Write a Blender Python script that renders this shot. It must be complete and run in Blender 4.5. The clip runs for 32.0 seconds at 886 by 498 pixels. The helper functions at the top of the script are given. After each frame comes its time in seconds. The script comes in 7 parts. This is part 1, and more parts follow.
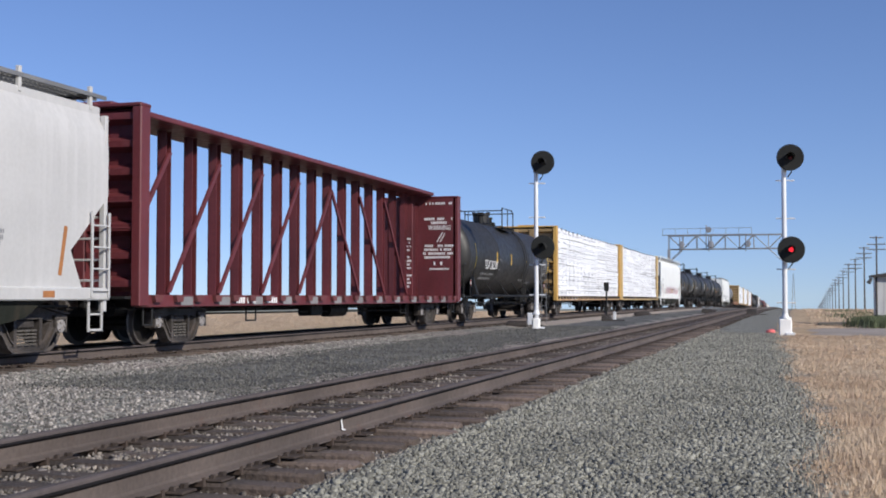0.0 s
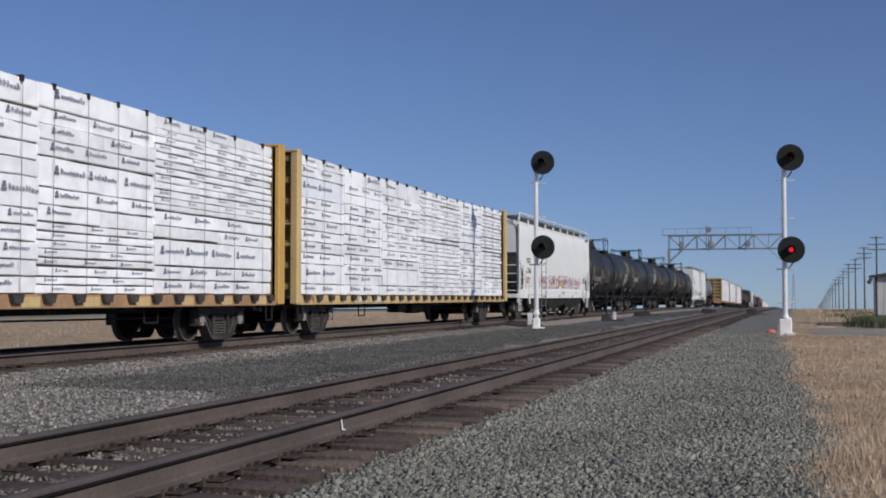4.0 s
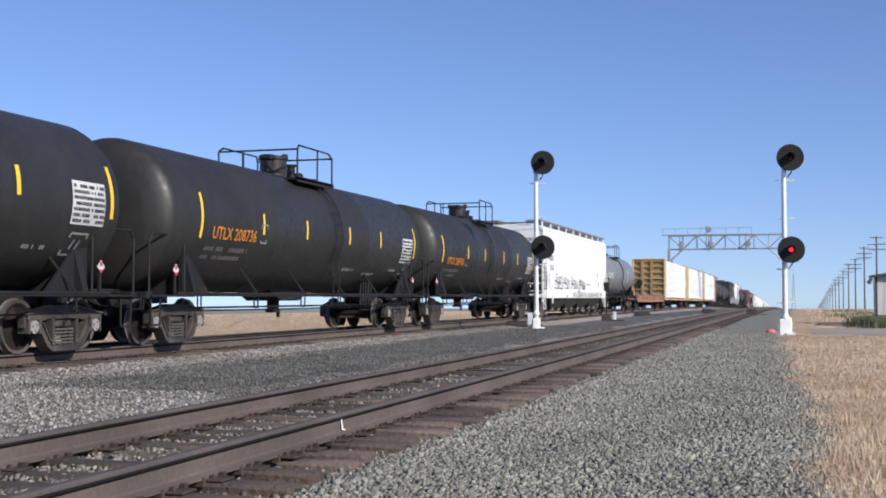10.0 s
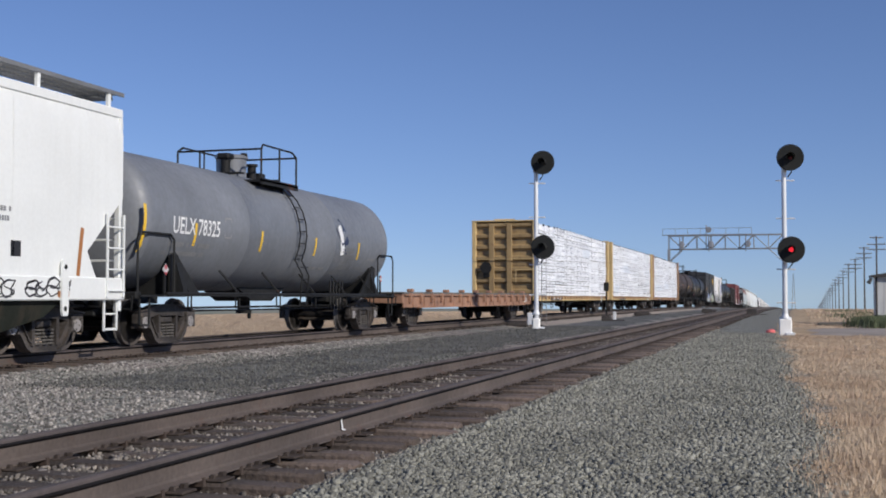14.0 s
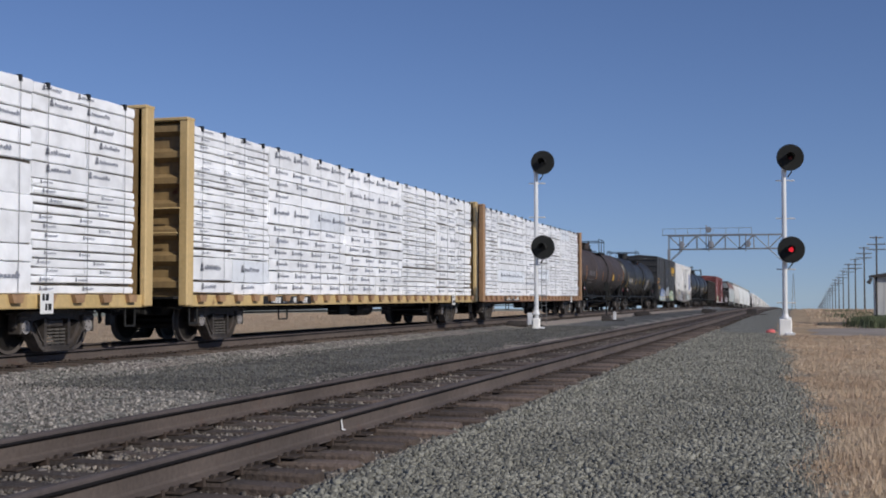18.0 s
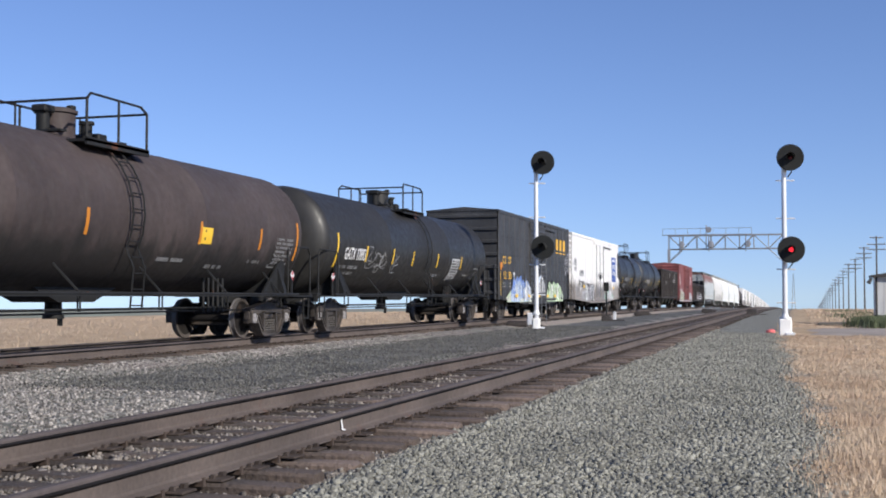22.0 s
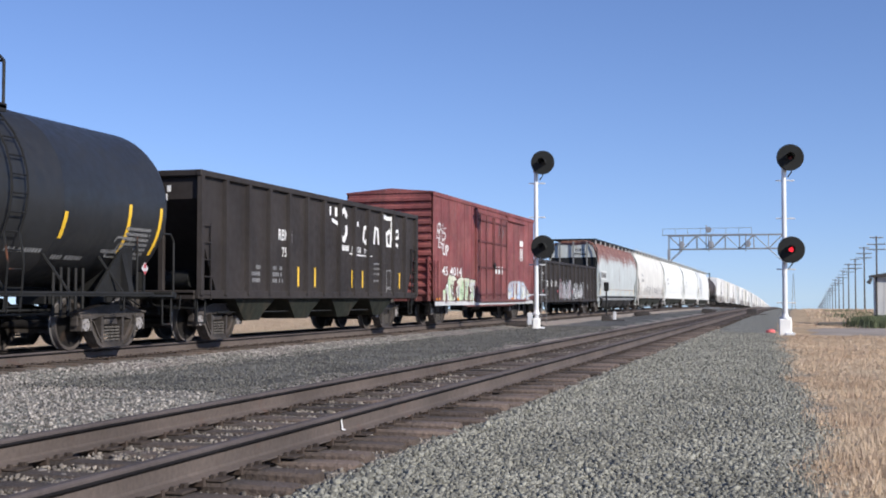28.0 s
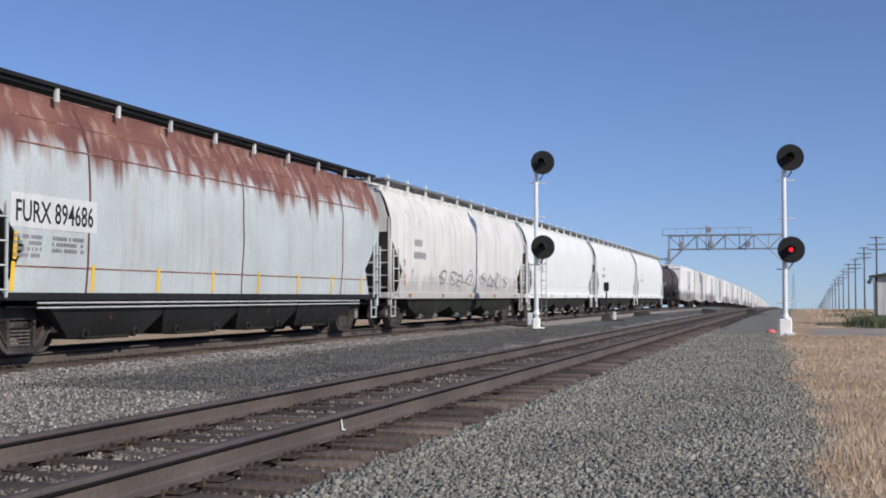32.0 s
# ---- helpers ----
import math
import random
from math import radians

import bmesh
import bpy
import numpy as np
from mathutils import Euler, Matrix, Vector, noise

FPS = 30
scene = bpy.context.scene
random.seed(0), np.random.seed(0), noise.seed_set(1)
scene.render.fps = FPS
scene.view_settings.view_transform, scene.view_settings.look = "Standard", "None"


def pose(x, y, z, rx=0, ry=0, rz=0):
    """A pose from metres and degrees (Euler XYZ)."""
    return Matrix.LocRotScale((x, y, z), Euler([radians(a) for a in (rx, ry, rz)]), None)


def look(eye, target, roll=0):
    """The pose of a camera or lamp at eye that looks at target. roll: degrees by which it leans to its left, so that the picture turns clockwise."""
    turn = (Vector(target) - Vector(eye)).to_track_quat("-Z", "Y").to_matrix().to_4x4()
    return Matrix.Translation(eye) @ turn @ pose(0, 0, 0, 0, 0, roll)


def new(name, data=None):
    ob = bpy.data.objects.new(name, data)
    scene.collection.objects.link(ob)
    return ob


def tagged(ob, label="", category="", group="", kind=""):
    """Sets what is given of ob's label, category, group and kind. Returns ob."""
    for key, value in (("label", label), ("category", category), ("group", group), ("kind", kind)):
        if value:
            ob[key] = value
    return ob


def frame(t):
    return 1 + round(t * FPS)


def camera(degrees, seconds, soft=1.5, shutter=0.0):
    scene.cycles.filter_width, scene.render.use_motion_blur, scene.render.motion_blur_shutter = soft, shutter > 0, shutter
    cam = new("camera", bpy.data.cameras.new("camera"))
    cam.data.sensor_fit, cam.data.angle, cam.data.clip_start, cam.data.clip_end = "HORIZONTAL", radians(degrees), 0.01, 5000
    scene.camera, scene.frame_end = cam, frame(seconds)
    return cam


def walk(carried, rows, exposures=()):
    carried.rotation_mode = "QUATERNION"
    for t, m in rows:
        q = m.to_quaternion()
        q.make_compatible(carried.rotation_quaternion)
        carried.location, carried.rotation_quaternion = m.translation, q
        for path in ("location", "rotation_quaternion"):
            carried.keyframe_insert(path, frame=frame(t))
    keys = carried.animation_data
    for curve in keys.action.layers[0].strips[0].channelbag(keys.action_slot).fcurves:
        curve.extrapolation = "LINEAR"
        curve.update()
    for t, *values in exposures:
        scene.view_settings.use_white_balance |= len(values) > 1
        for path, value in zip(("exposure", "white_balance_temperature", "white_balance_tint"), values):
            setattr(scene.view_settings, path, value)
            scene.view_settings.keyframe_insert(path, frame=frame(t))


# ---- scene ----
# ---- camera ----
cam = camera(41.3, 32.0, soft=1.85)
EYE = pose(0, 0, 0.957, 92.34, 0, 16.81)
EXPOSURES = [(0, -0.07), (1.2, 0.04), (2, -0.04), (2.6, -0.44), (3.5, -0.68), (5.6, -0.68), (6.4, -0.66), (6.8, -0.45), (7.1, -0.4), (7.6, -0.15), (8.2, 0.12), (11, 0.14), (11.8, -0.05), (12.4, -0.2), (13, -0.38), (13.8, -0.35), (14.5, -0.38), (16.3, -0.6), (20.2, -0.66), (20.6, -.5), (21.3, -0.2), (22, 0.1), (23, 0.12), (24, 0.06), (25, -0.25), (25.5, -0.32), (27.5, 0.12), (28.5, 0.12), (30.3, 0.1), (31.2, -0.08), (32, -0.22)]
walk(cam, [(0, EYE), (32, EYE)], EXPOSURES)

# ---- world, sun ----
SUN = Vector((0.77, -0.40, 0.51)).normalized()
world = bpy.data.worlds.new("sky")
world.use_nodes = True
scene.world = world
wn, wl = world.node_tree.nodes, world.node_tree.links
sky = wn.new("ShaderNodeTexSky")
sky.sky_type = 'NISHITA'
sky.sun_disc = False
sky.sun_elevation = math.asin(SUN.z)
sky.sun_rotation = math.atan2(SUN.x, SUN.y)
sky.altitude = 300
sky.air_density, sky.dust_density, sky.ozone_density = 1.0, 0.35, 5.0
wco = wn.new("ShaderNodeTexCoord")
wsep, wcom, wmax = wn.new("ShaderNodeSeparateXYZ"), wn.new("ShaderNodeCombineXYZ"), wn.new("ShaderNodeMath")
wmax.operation, wmax.inputs[1].default_value = 'MAXIMUM', 0.0
wadd = wn.new("ShaderNodeMath")
wadd.inputs[1].default_value = 0.055
wl.new(wco.outputs["Generated"], wsep.inputs[0])
wl.new(wsep.outputs[0], wcom.inputs[0])
wl.new(wsep.outputs[1], wcom.inputs[1])
wl.new(wsep.outputs[2], wmax.inputs[0])
wl.new(wmax.outputs[0], wadd.inputs[0])
wl.new(wadd.outputs[0], wcom.inputs[2])
wl.new(wcom.outputs[0], sky.inputs[0])
wtint = wn.new("ShaderNodeVectorMath")
wtint.operation, wtint.inputs[1].default_value = 'MULTIPLY', (1.0, 0.95, 1.11)
wl.new(sky.outputs[0], wtint.inputs[0])
wl.new(wtint.outputs[0], wn["Background"].inputs[0])
wn["Background"].inputs[1].default_value = 0.122
sun = bpy.data.lights.new("sun", 'SUN')
sun.energy, sun.angle, sun.color = 4.95, radians(0.53), (1.0, 0.94, 0.85)
sun_lamp = new("sun", sun)
sun_lamp.matrix_world = look(SUN * 50, (0, 0, 0))


# ---- mesh helpers ----
class Geo:
    """A bag of vertices and faces."""

    def __init__(self):
        self.v, self.f = [], []

    def add(self, verts, faces):
        n = len(self.v)
        self.v.extend(verts)
        self.f.extend([tuple(i + n for i in q) for q in faces])
        return self

    def box(self, x0, x1, y0, y1, z0, z1, c=0.0):
        if c <= 0:
            p = [(x, y, z) for z in (z0, z1) for y in (y0, y1) for x in (x0, x1)]
            return self.add(p, [(0, 2, 3, 1), (4, 5, 7, 6), (0, 1, 5, 4), (2, 6, 7, 3), (0, 4, 6, 2), (1, 3, 7, 5)])
        c = min(c, (x1 - x0) * .45, (y1 - y0) * .45, (z1 - z0) * .45)
        p, xs, ys, zs = [], (x0, x1), (y0, y1), (z0, z1)
        idx = {}
        for i in (0, 1):
            for j in (0, 1):
                for k in (0, 1):
                    dx, dy, dz = c * (1 - 2 * i), c * (1 - 2 * j), c * (1 - 2 * k)
                    for a, q in enumerate(((0, dy, dz), (dx, 0, dz), (dx, dy, 0))):
                        idx[i, j, k, a] = len(p)
                        p.append((xs[i] + q[0], ys[j] + q[1], zs[k] + q[2]))
        fs = []
        for i in (0, 1):
            fs.append([idx[i, j, k, 0] for j, k in ((0, 0), (1, 0), (1, 1), (0, 1))])
            fs.append([idx[j, i, k, 1] for j, k in ((0, 0), (1, 0), (1, 1), (0, 1))])
            fs.append([idx[j, k, i, 2] for j, k in ((0, 0), (1, 0), (1, 1), (0, 1))])
            for k in (0, 1):
                fs.append([idx[0, i, k, 1], idx[1, i, k, 1], idx[1, i, k, 2], idx[0, i, k, 2]])
                fs.append([idx[i, 0, k, 0], idx[i, 1, k, 0], idx[i, 1, k, 2], idx[i, 0, k, 2]])
                fs.append([idx[i, k, 0, 0], idx[i, k, 1, 0], idx[i, k, 1, 1], idx[i, k, 0, 1]])
                for j in (0, 1):
                    fs.append([idx[i, j, k, 0], idx[i, j, k, 1], idx[i, j, k, 2]])
        return self.add(p, fs)

    def cyl(self, p0, p1, r0, r1=None, n=10, caps=True):
        r1 = r0 if r1 is None else r1
        a, b = Vector(p0), Vector(p1)
        d = (b - a).normalized()
        u = d.orthogonal().normalized()
        w = d.cross(u)
        vs = []
        for q, r in ((a, r0), (b, r1)):
            for i in range(n):
                t = 2 * math.pi * i / n
                vs.append(tuple(q + u * (r * math.cos(t)) + w * (r * math.sin(t))))
        fs = [(i, (i + 1) % n, n + (i + 1) % n, n + i) for i in range(n)]
        if caps:
            fs += [tuple(range(n - 1, -1, -1)), tuple(range(n, 2 * n))]
        return self.add(vs, fs)

    def pipe(self, pts, r, n=6):
        for a, b in zip(pts, pts[1:]):
            self.cyl(a, b, r, n=n)
        return self

    def prism(self, poly, axis, a0, a1):
        n = len(poly)

        def at(p, a):
            return (a, p[0], p[1]) if axis == 'x' else (p[0], a, p[1]) if axis == 'y' else (p[0], p[1], a)
        vs = [at(p, a0) for p in poly] + [at(p, a1) for p in poly]
        fs = [tuple(range(n - 1, -1, -1)), tuple(range(n, 2 * n))]
        fs += [(i, (i + 1) % n, n + (i + 1) % n, n + i) for i in range(n)]
        return self.add(vs, fs)

    def loft(self, rings, closed=True, caps=True):
        n = len(rings[0])
        vs = [tuple(p) for r in rings for p in r]
        fs = []
        for k in range(len(rings) - 1):
            for i in range(n if closed else n - 1):
                j = (i + 1) % n
                fs.append((k * n + i, k * n + j, (k + 1) * n + j, (k + 1) * n + i))
        if caps:
            fs += [tuple(range(n - 1, -1, -1)), tuple(range((len(rings) - 1) * n, len(rings) * n))]
        return self.add(vs, fs)

    def lathe(self, prof, axis, centre, n=32):
        """prof: (radius, place along the axis)."""
        rings = []
        for r, a in prof:
            ring = []
            for i in range(n):
                t = 2 * math.pi * i / n
                c, s = r * math.cos(t), r * math.sin(t)
                if axis == 'y':
                    ring.append((centre[0] + c, a, centre[1] + s))
                elif axis == 'x':
                    ring.append((a, centre[0] + c, centre[1] + s))
                else:
                    ring.append((centre[0] + c, centre[1] + s, a))
            rings.append(ring)
        return self.loft(rings)

    def mesh(self, name, smooth=True):
        me = bpy.data.meshes.new(name)
        me.from_pydata([tuple(p) for p in self.v], [], self.f)
        bm = bmesh.new()
        bm.from_mesh(me)
        bmesh.ops.recalc_face_normals(bm, faces=bm.faces)
        bm.to_mesh(me)
        bm.free()
        if smooth:
            me.shade_smooth()
            me.set_sharp_from_angle(angle=radians(32))
        return me


def part(name, geo, material, parent, label="", at=None):
    """Links a Geo or a mesh as one object under a thing or a part."""
    me = geo.mesh(name) if isinstance(geo, Geo) else geo
    if material is not None and not me.materials:
        me.materials.append(material)
    ob = new(name, me)
    ob.parent = parent
    if at is not None:
        ob.location = at
    if label:
        tagged(ob, label)
    return ob


def thing(name, label, category, at=(0, 0, 0), group="", kind="", turn=0):
    ob = new(name)
    ob.location = at
    ob.rotation_euler.z = radians(turn)
    return tagged(ob, label, category, group, kind)


# ---- materials ----
def material(name, colour, rough=0.6, metal=0.0, vary=0.18, streak=0.0, streak_colour=(0.1, 0.07, 0.05), rust=0.0,
             rust_colour=(0.16, 0.06, 0.03), bump=0.1, grain=40.0, island=0.0, each=0.0, tint=None, big=0.7, spec=0.5, rust_above=None, dirt_below=None, dirt_colour=(.1, .085, .07), dirt=.8):
    """Two scales of noise, downward streaks, rust patches and fine relief, in metres of the thing's own space."""
    m = bpy.data.materials.new(name)
    m.use_nodes = True
    nt = m.node_tree
    N, L = nt.nodes, nt.links
    b = N["Principled BSDF"]
    co = N.new("ShaderNodeTexCoord").outputs["Object"]

    def noise_of(scale, detail=4, sz=None):
        n = N.new("ShaderNodeTexNoise")
        n.inputs["Scale"].default_value = scale
        n.inputs["Detail"].default_value = detail
        if sz:
            mp = N.new("ShaderNodeMapping")
            mp.inputs["Scale"].default_value = sz
            L.new(co, mp.inputs[0])
            L.new(mp.outputs[0], n.inputs["Vector"])
        else:
            L.new(co, n.inputs["Vector"])
        return n.outputs["Fac"]

    def span(src, a, b_, lo, hi):
        r = N.new("ShaderNodeMapRange")
        r.inputs[1].default_value, r.inputs[2].default_value = a, b_
        r.inputs[3].default_value, r.inputs[4].default_value = lo, hi
        L.new(src, r.inputs[0])
        return r.outputs[0]

    def mix(fac, a, c, mode='MIX'):
        x = N.new("ShaderNodeMix")
        x.data_type, x.blend_type = 'RGBA', mode
        for val, sock in ((fac, x.inputs[0]), (a, x.inputs[6]), (c, x.inputs[7])):
            if isinstance(val, (int, float)):
                sock.default_value = val
            elif isinstance(val, tuple):
                sock.default_value = (*val, 1)
            else:
                L.new(val, sock)
        return x.outputs[2]

    def times(src, val):
        h = N.new("ShaderNodeVectorMath")
        h.operation = 'SCALE'
        L.new(src, h.inputs[0])
        L.new(val, h.inputs["Scale"])
        return h.outputs[0]

    rgb = N.new("ShaderNodeRGB")
    rgb.outputs[0].default_value = (*colour, 1)
    c = rgb.outputs[0]
    if tint:
        c = mix(span(noise_of(big * 1.7), .42, .6, 0, 1), c, tint)
    c = times(c, span(noise_of(big, 3), .3, .7, 1 - vary, 1 + vary))
    c = times(c, span(noise_of(grain, 3), .3, .7, 1 - vary * .6, 1 + vary * .6))
    if streak:
        s = span(noise_of(1.0, 5, (5, 5, .35)), .5, .72, 0, streak)
        c = mix(s, c, streak_colour)
    if rust:
        s = span(noise_of(2.3, 8), .72 - rust * .3, .8 - rust * .22, 0, 1)
        c = mix(s, c, rust_colour)
    if rust_above:
        sp = N.new("ShaderNodeSeparateXYZ")
        L.new(co, sp.inputs[0])
        wave = span(noise_of(1.0, 7, (2.6, 2.6, .18)), .3, .7, -.42, .42)
        ad = N.new("ShaderNodeMath")
        L.new(sp.outputs[2], ad.inputs[0])
        L.new(wave, ad.inputs[1])
        c = mix(span(ad.outputs[0], rust_above - .2, rust_above + .24, 0, .97), c, mix(span(noise_of(1.0, 5, (4, 4, .3)), .52, .68, 0, .55), mix(span(noise_of(.9, 4), .4, .6, 0, 1), rust_colour, (.21, .085, .06)), (.43, .29, .23)))
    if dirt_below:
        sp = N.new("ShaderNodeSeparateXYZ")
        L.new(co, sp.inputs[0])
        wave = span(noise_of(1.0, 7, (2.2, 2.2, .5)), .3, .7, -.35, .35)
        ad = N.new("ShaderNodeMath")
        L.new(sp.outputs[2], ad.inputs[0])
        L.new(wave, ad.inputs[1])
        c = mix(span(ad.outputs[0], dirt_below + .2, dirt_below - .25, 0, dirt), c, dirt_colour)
    if island:
        g = N.new("ShaderNodeNewGeometry")
        c = times(c, span(g.outputs["Random Per Island"], 0, 1, 1 - island, 1 + island))
    if each:
        o = N.new("ShaderNodeObjectInfo")
        c = times(c, span(o.outputs["Random"], 0, 1, 1 - each, 1 + each))
    L.new(c, b.inputs["Base Color"])
    r = span(noise_of(6, 4), .3, .7, max(.05, rough - .1), min(1, rough + .1))
    L.new(r, b.inputs["Roughness"])
    b.inputs["Metallic"].default_value = metal
    b.inputs["Specular IOR Level"].default_value = spec
    if bump:
        bp = N.new("ShaderNodeBump")
        bp.inputs["Strength"].default_value = bump
        bp.inputs["Distance"].default_value = 0.02
        L.new(noise_of(grain, 5), bp.inputs["Height"])
        L.new(bp.outputs[0], b.inputs["Normal"])
    return m


M_TANK = material("black_tank_paint", (0.0215, 0.0205, 0.019), .5, vary=.18, streak=.45, streak_colour=(.036, .033, .029), grain=9, bump=.02, spec=.42)
M_TANK_NEW = material("new_black_tank_paint", (0.02, 0.021, 0.023), .45, vary=.12, streak=.15, streak_colour=(.05, .05, .05), grain=9, bump=.02)
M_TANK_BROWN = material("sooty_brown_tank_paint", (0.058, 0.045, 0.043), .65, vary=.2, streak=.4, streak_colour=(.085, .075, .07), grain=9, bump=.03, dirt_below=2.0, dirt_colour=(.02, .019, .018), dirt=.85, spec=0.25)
M_TANK_GREY = material("grey_tank_paint", (0.168, 0.178, 0.196), .5, vary=.14, streak=.3, streak_colour=(.13, .13, .14), grain=9, bump=.02)
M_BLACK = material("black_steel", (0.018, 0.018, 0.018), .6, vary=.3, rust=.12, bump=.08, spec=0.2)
M_TRUCK = material("dusty_rusty_truck_casting", (0.05, 0.043, 0.039), .6, vary=.6, rust=.35, rust_colour=(.09, .07, .058), bump=.3, grain=16, spec=0.4)
M_PLATE = material("grimy_tie_plate_steel", (0.062, 0.049, 0.042), .8, vary=.4, rust=.35, rust_colour=(.06, .035, .025), bump=.2, grain=25, spec=0.12)
M_RIM = material("brown_wheel_rim_steel", (0.085, 0.073, 0.066), .55, .1, vary=.3, rust=.2, rust_colour=(.06, .04, .03), bump=.05, spec=0.25)
M_CAP = material("pale_bearing_cap", (0.3, 0.28, 0.27), .55, .2, vary=.3, bump=.05)
# the shadow line below the rail head, painted on as near-black
M_RAIL_SHADOW = material("shadow_black_rail_head_flank", (0.012, 0.011, 0.0115), .7, vary=.25, bump=.05, grain=30, spec=0.15)
M_LETTER_FAINT = material("nearly_worn_off_lettering", (0.11, 0.1, 0.1), .65, vary=.3)
M_TRUCK_GREY = material("dusty_truck_casting", (0.115, 0.108, 0.1), .8, vary=.35, rust=.3, rust_colour=(.07, .05, .04), bump=.2, grain=25, spec=0.15)
M_WHEEL = material("worn_wheel_steel", (0.017, 0.015, 0.014), .65, .1, vary=.3, rust=.25, rust_colour=(.045, .03, .022), bump=.06, spec=0.2)
M_TREAD = material("polished_tread_steel", (0.13, 0.12, 0.115), .5, .3, vary=.15, bump=.02)
M_WHITE = material("white_hopper_paint", (0.75, 0.76, 0.735), .5, vary=.04, streak=.09, streak_colour=(.5, .48, .43), grain=14, bump=.02)
M_WHITE_DIRTY = material("dirty_white_paint", (0.68, 0.67, 0.63), .55, vary=.08, streak=.4, streak_colour=(.3, .26, .22), rust=.1, grain=14, bump=.03, dirt_below=1.6, dirt_colour=(.3, .28, .26), dirt=.6)
M_GREY_HOP = material("light_grey_hopper_paint", (0.6, 0.61, 0.6), .55, vary=.07, streak=.3, streak_colour=(.4, .38, .34), grain=14, bump=.02)
M_SPRING = material("dusty_spring_steel", (0.095, 0.087, 0.08), .7, vary=.25, rust=.2, rust_colour=(.07, .05, .04), spec=0.2)
M_HOP_OLD = material("greyed_white_hopper_paint", (0.47, 0.465, 0.455), .55, vary=.06, streak=.35, streak_colour=(.62, .61, .6), grain=14, bump=.03)
# dirty steel, darkened further for the shade under the hopper ends
M_SLOPE = material("dirty_shaded_slope_steel", (0.23, 0.22, 0.205), .75, vary=.35, streak=.4, streak_colour=(.05, .035, .03), bump=.06, spec=0.15)
M_SEAM = material("grey_sealed_seam", (0.5, 0.49, 0.47), .6, vary=.25, streak=.5, streak_colour=(.2, .17, .15))
M_PLACARD = material("red_placard", (0.4, 0.05, 0.06), .5, vary=.15)
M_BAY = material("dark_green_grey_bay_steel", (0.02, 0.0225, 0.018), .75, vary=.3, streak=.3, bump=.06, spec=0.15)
M_RUSTY_GREY = material("pale_blue_grey_paint", (0.47, 0.50, 0.49), .6, vary=.08, streak=.55, streak_colour=(.2, .12, .09), rust=.06, grain=14, bump=.04)
M_RUSTY_TOP = material("rust_streaked_pale_paint", (0.47, 0.51, 0.51), .6, vary=.1, streak=.22, streak_colour=(.25, .16, .12), rust_above=3.36, rust_colour=(.15, .055, .04), grain=14, bump=.04)
M_RUST = material("streaked_rust", (0.19, 0.07, 0.045), .8, vary=.3, streak=.8, streak_colour=(.42, .32, .27), grain=10, bump=.12)
M_RED_CB = material("dark_red_flatcar_paint", (0.115, 0.024, 0.028), .5, vary=.2, streak=.3, streak_colour=(.07, .03, .03), grain=12, bump=.04)
M_YELLOW = material("faded_yellow_flatcar_paint", (0.55, 0.33, 0.09), .55, vary=.12, streak=.35, streak_colour=(.25, .15, .06), rust=.1, grain=12, bump=.04)
M_TAN = material("pale_tan_yellow_paint", (0.58, 0.42, 0.2), .55, vary=.12, streak=.35, streak_colour=(.3, .2, .1), rust=.1, grain=12, bump=.04)
M_YPALE = material("pale_yellow_sill_paint", (0.55, 0.4, 0.18), .6, vary=.15, streak=.5, streak_colour=(.3, .16, .08), rust=.3, rust_colour=(.2, .1, .05), grain=12, bump=.05)
M_FLAT_PALE = material("faded_rust_flatcar_paint", (0.3, 0.165, 0.105), .75, vary=.3, streak=.5, streak_colour=(.14, .07, .05), rust=.4, rust_colour=(.13, .065, .045), grain=12, bump=.08)
M_NAVY = material("navy_emblem_paint", (0.02, 0.03, 0.075), .5, vary=.1)
M_ORANGE = material("orange_brown_flatcar_paint", (0.36, 0.15, 0.05), .6, vary=.15, streak=.5, streak_colour=(.15, .08, .05), rust=.25, grain=12, bump=.05)
M_FLAT = material("rusty_flatcar_steel", (0.22, 0.10, 0.06), .75, vary=.25, streak=.4, rust=.4, rust_colour=(.12, .06, .04), grain=14, bump=.1)
M_BOX = material("charcoal_boxcar_paint", (0.042, 0.043, 0.046), .55, vary=.28, streak=.4, streak_colour=(.075, .07, .065), grain=12, bump=.03, spec=0.3)
M_REDBOX = material("brown_red_boxcar_paint", (0.19, 0.05, 0.05), .65, vary=.28, streak=.6, streak_colour=(.09, .036, .032), grain=12, bump=.05, tint=(.225, .072, .066), dirt_below=1.1, dirt_colour=(.08, .04, .035), dirt=.6)
M_REDDARK = material("dark_red_shade_and_trim", (0.12, 0.035, 0.035), .7, vary=.25)
M_REEFER = material("white_reefer_paint", (0.8, 0.79, 0.77), .5, vary=.05, streak=.22, streak_colour=(.4, .33, .28), grain=14, bump=.02, dirt_below=1.7, dirt_colour=(.15, .12, .1), dirt=.85)
M_COAL = material("black_hopper_paint", (0.033, 0.028, 0.0265), .65, vary=.25, streak=.4, streak_colour=(.05, .042, .038), grain=12, bump=.05, spec=0.25)
M_WRAP = material("white_lumber_wrap", (0.9, 0.91, 0.93), .42, vary=.07, each=.1, grain=4, bump=.9, big=2.0)
M_WRAP2 = material("bluish_lumber_wrap", (0.83, 0.865, 0.91), .35, vary=.05, each=.06, grain=5, bump=.5, big=2.0)
# darkened so that the gaps between packs look shaded
M_GAP_SHADE = material("lumber_shadow_board", (0.075, 0.06, 0.045), .85, vary=.2)
M_PRINT = material("grey_wrap_printing", (0.19, 0.2, 0.23), .6, vary=.3)
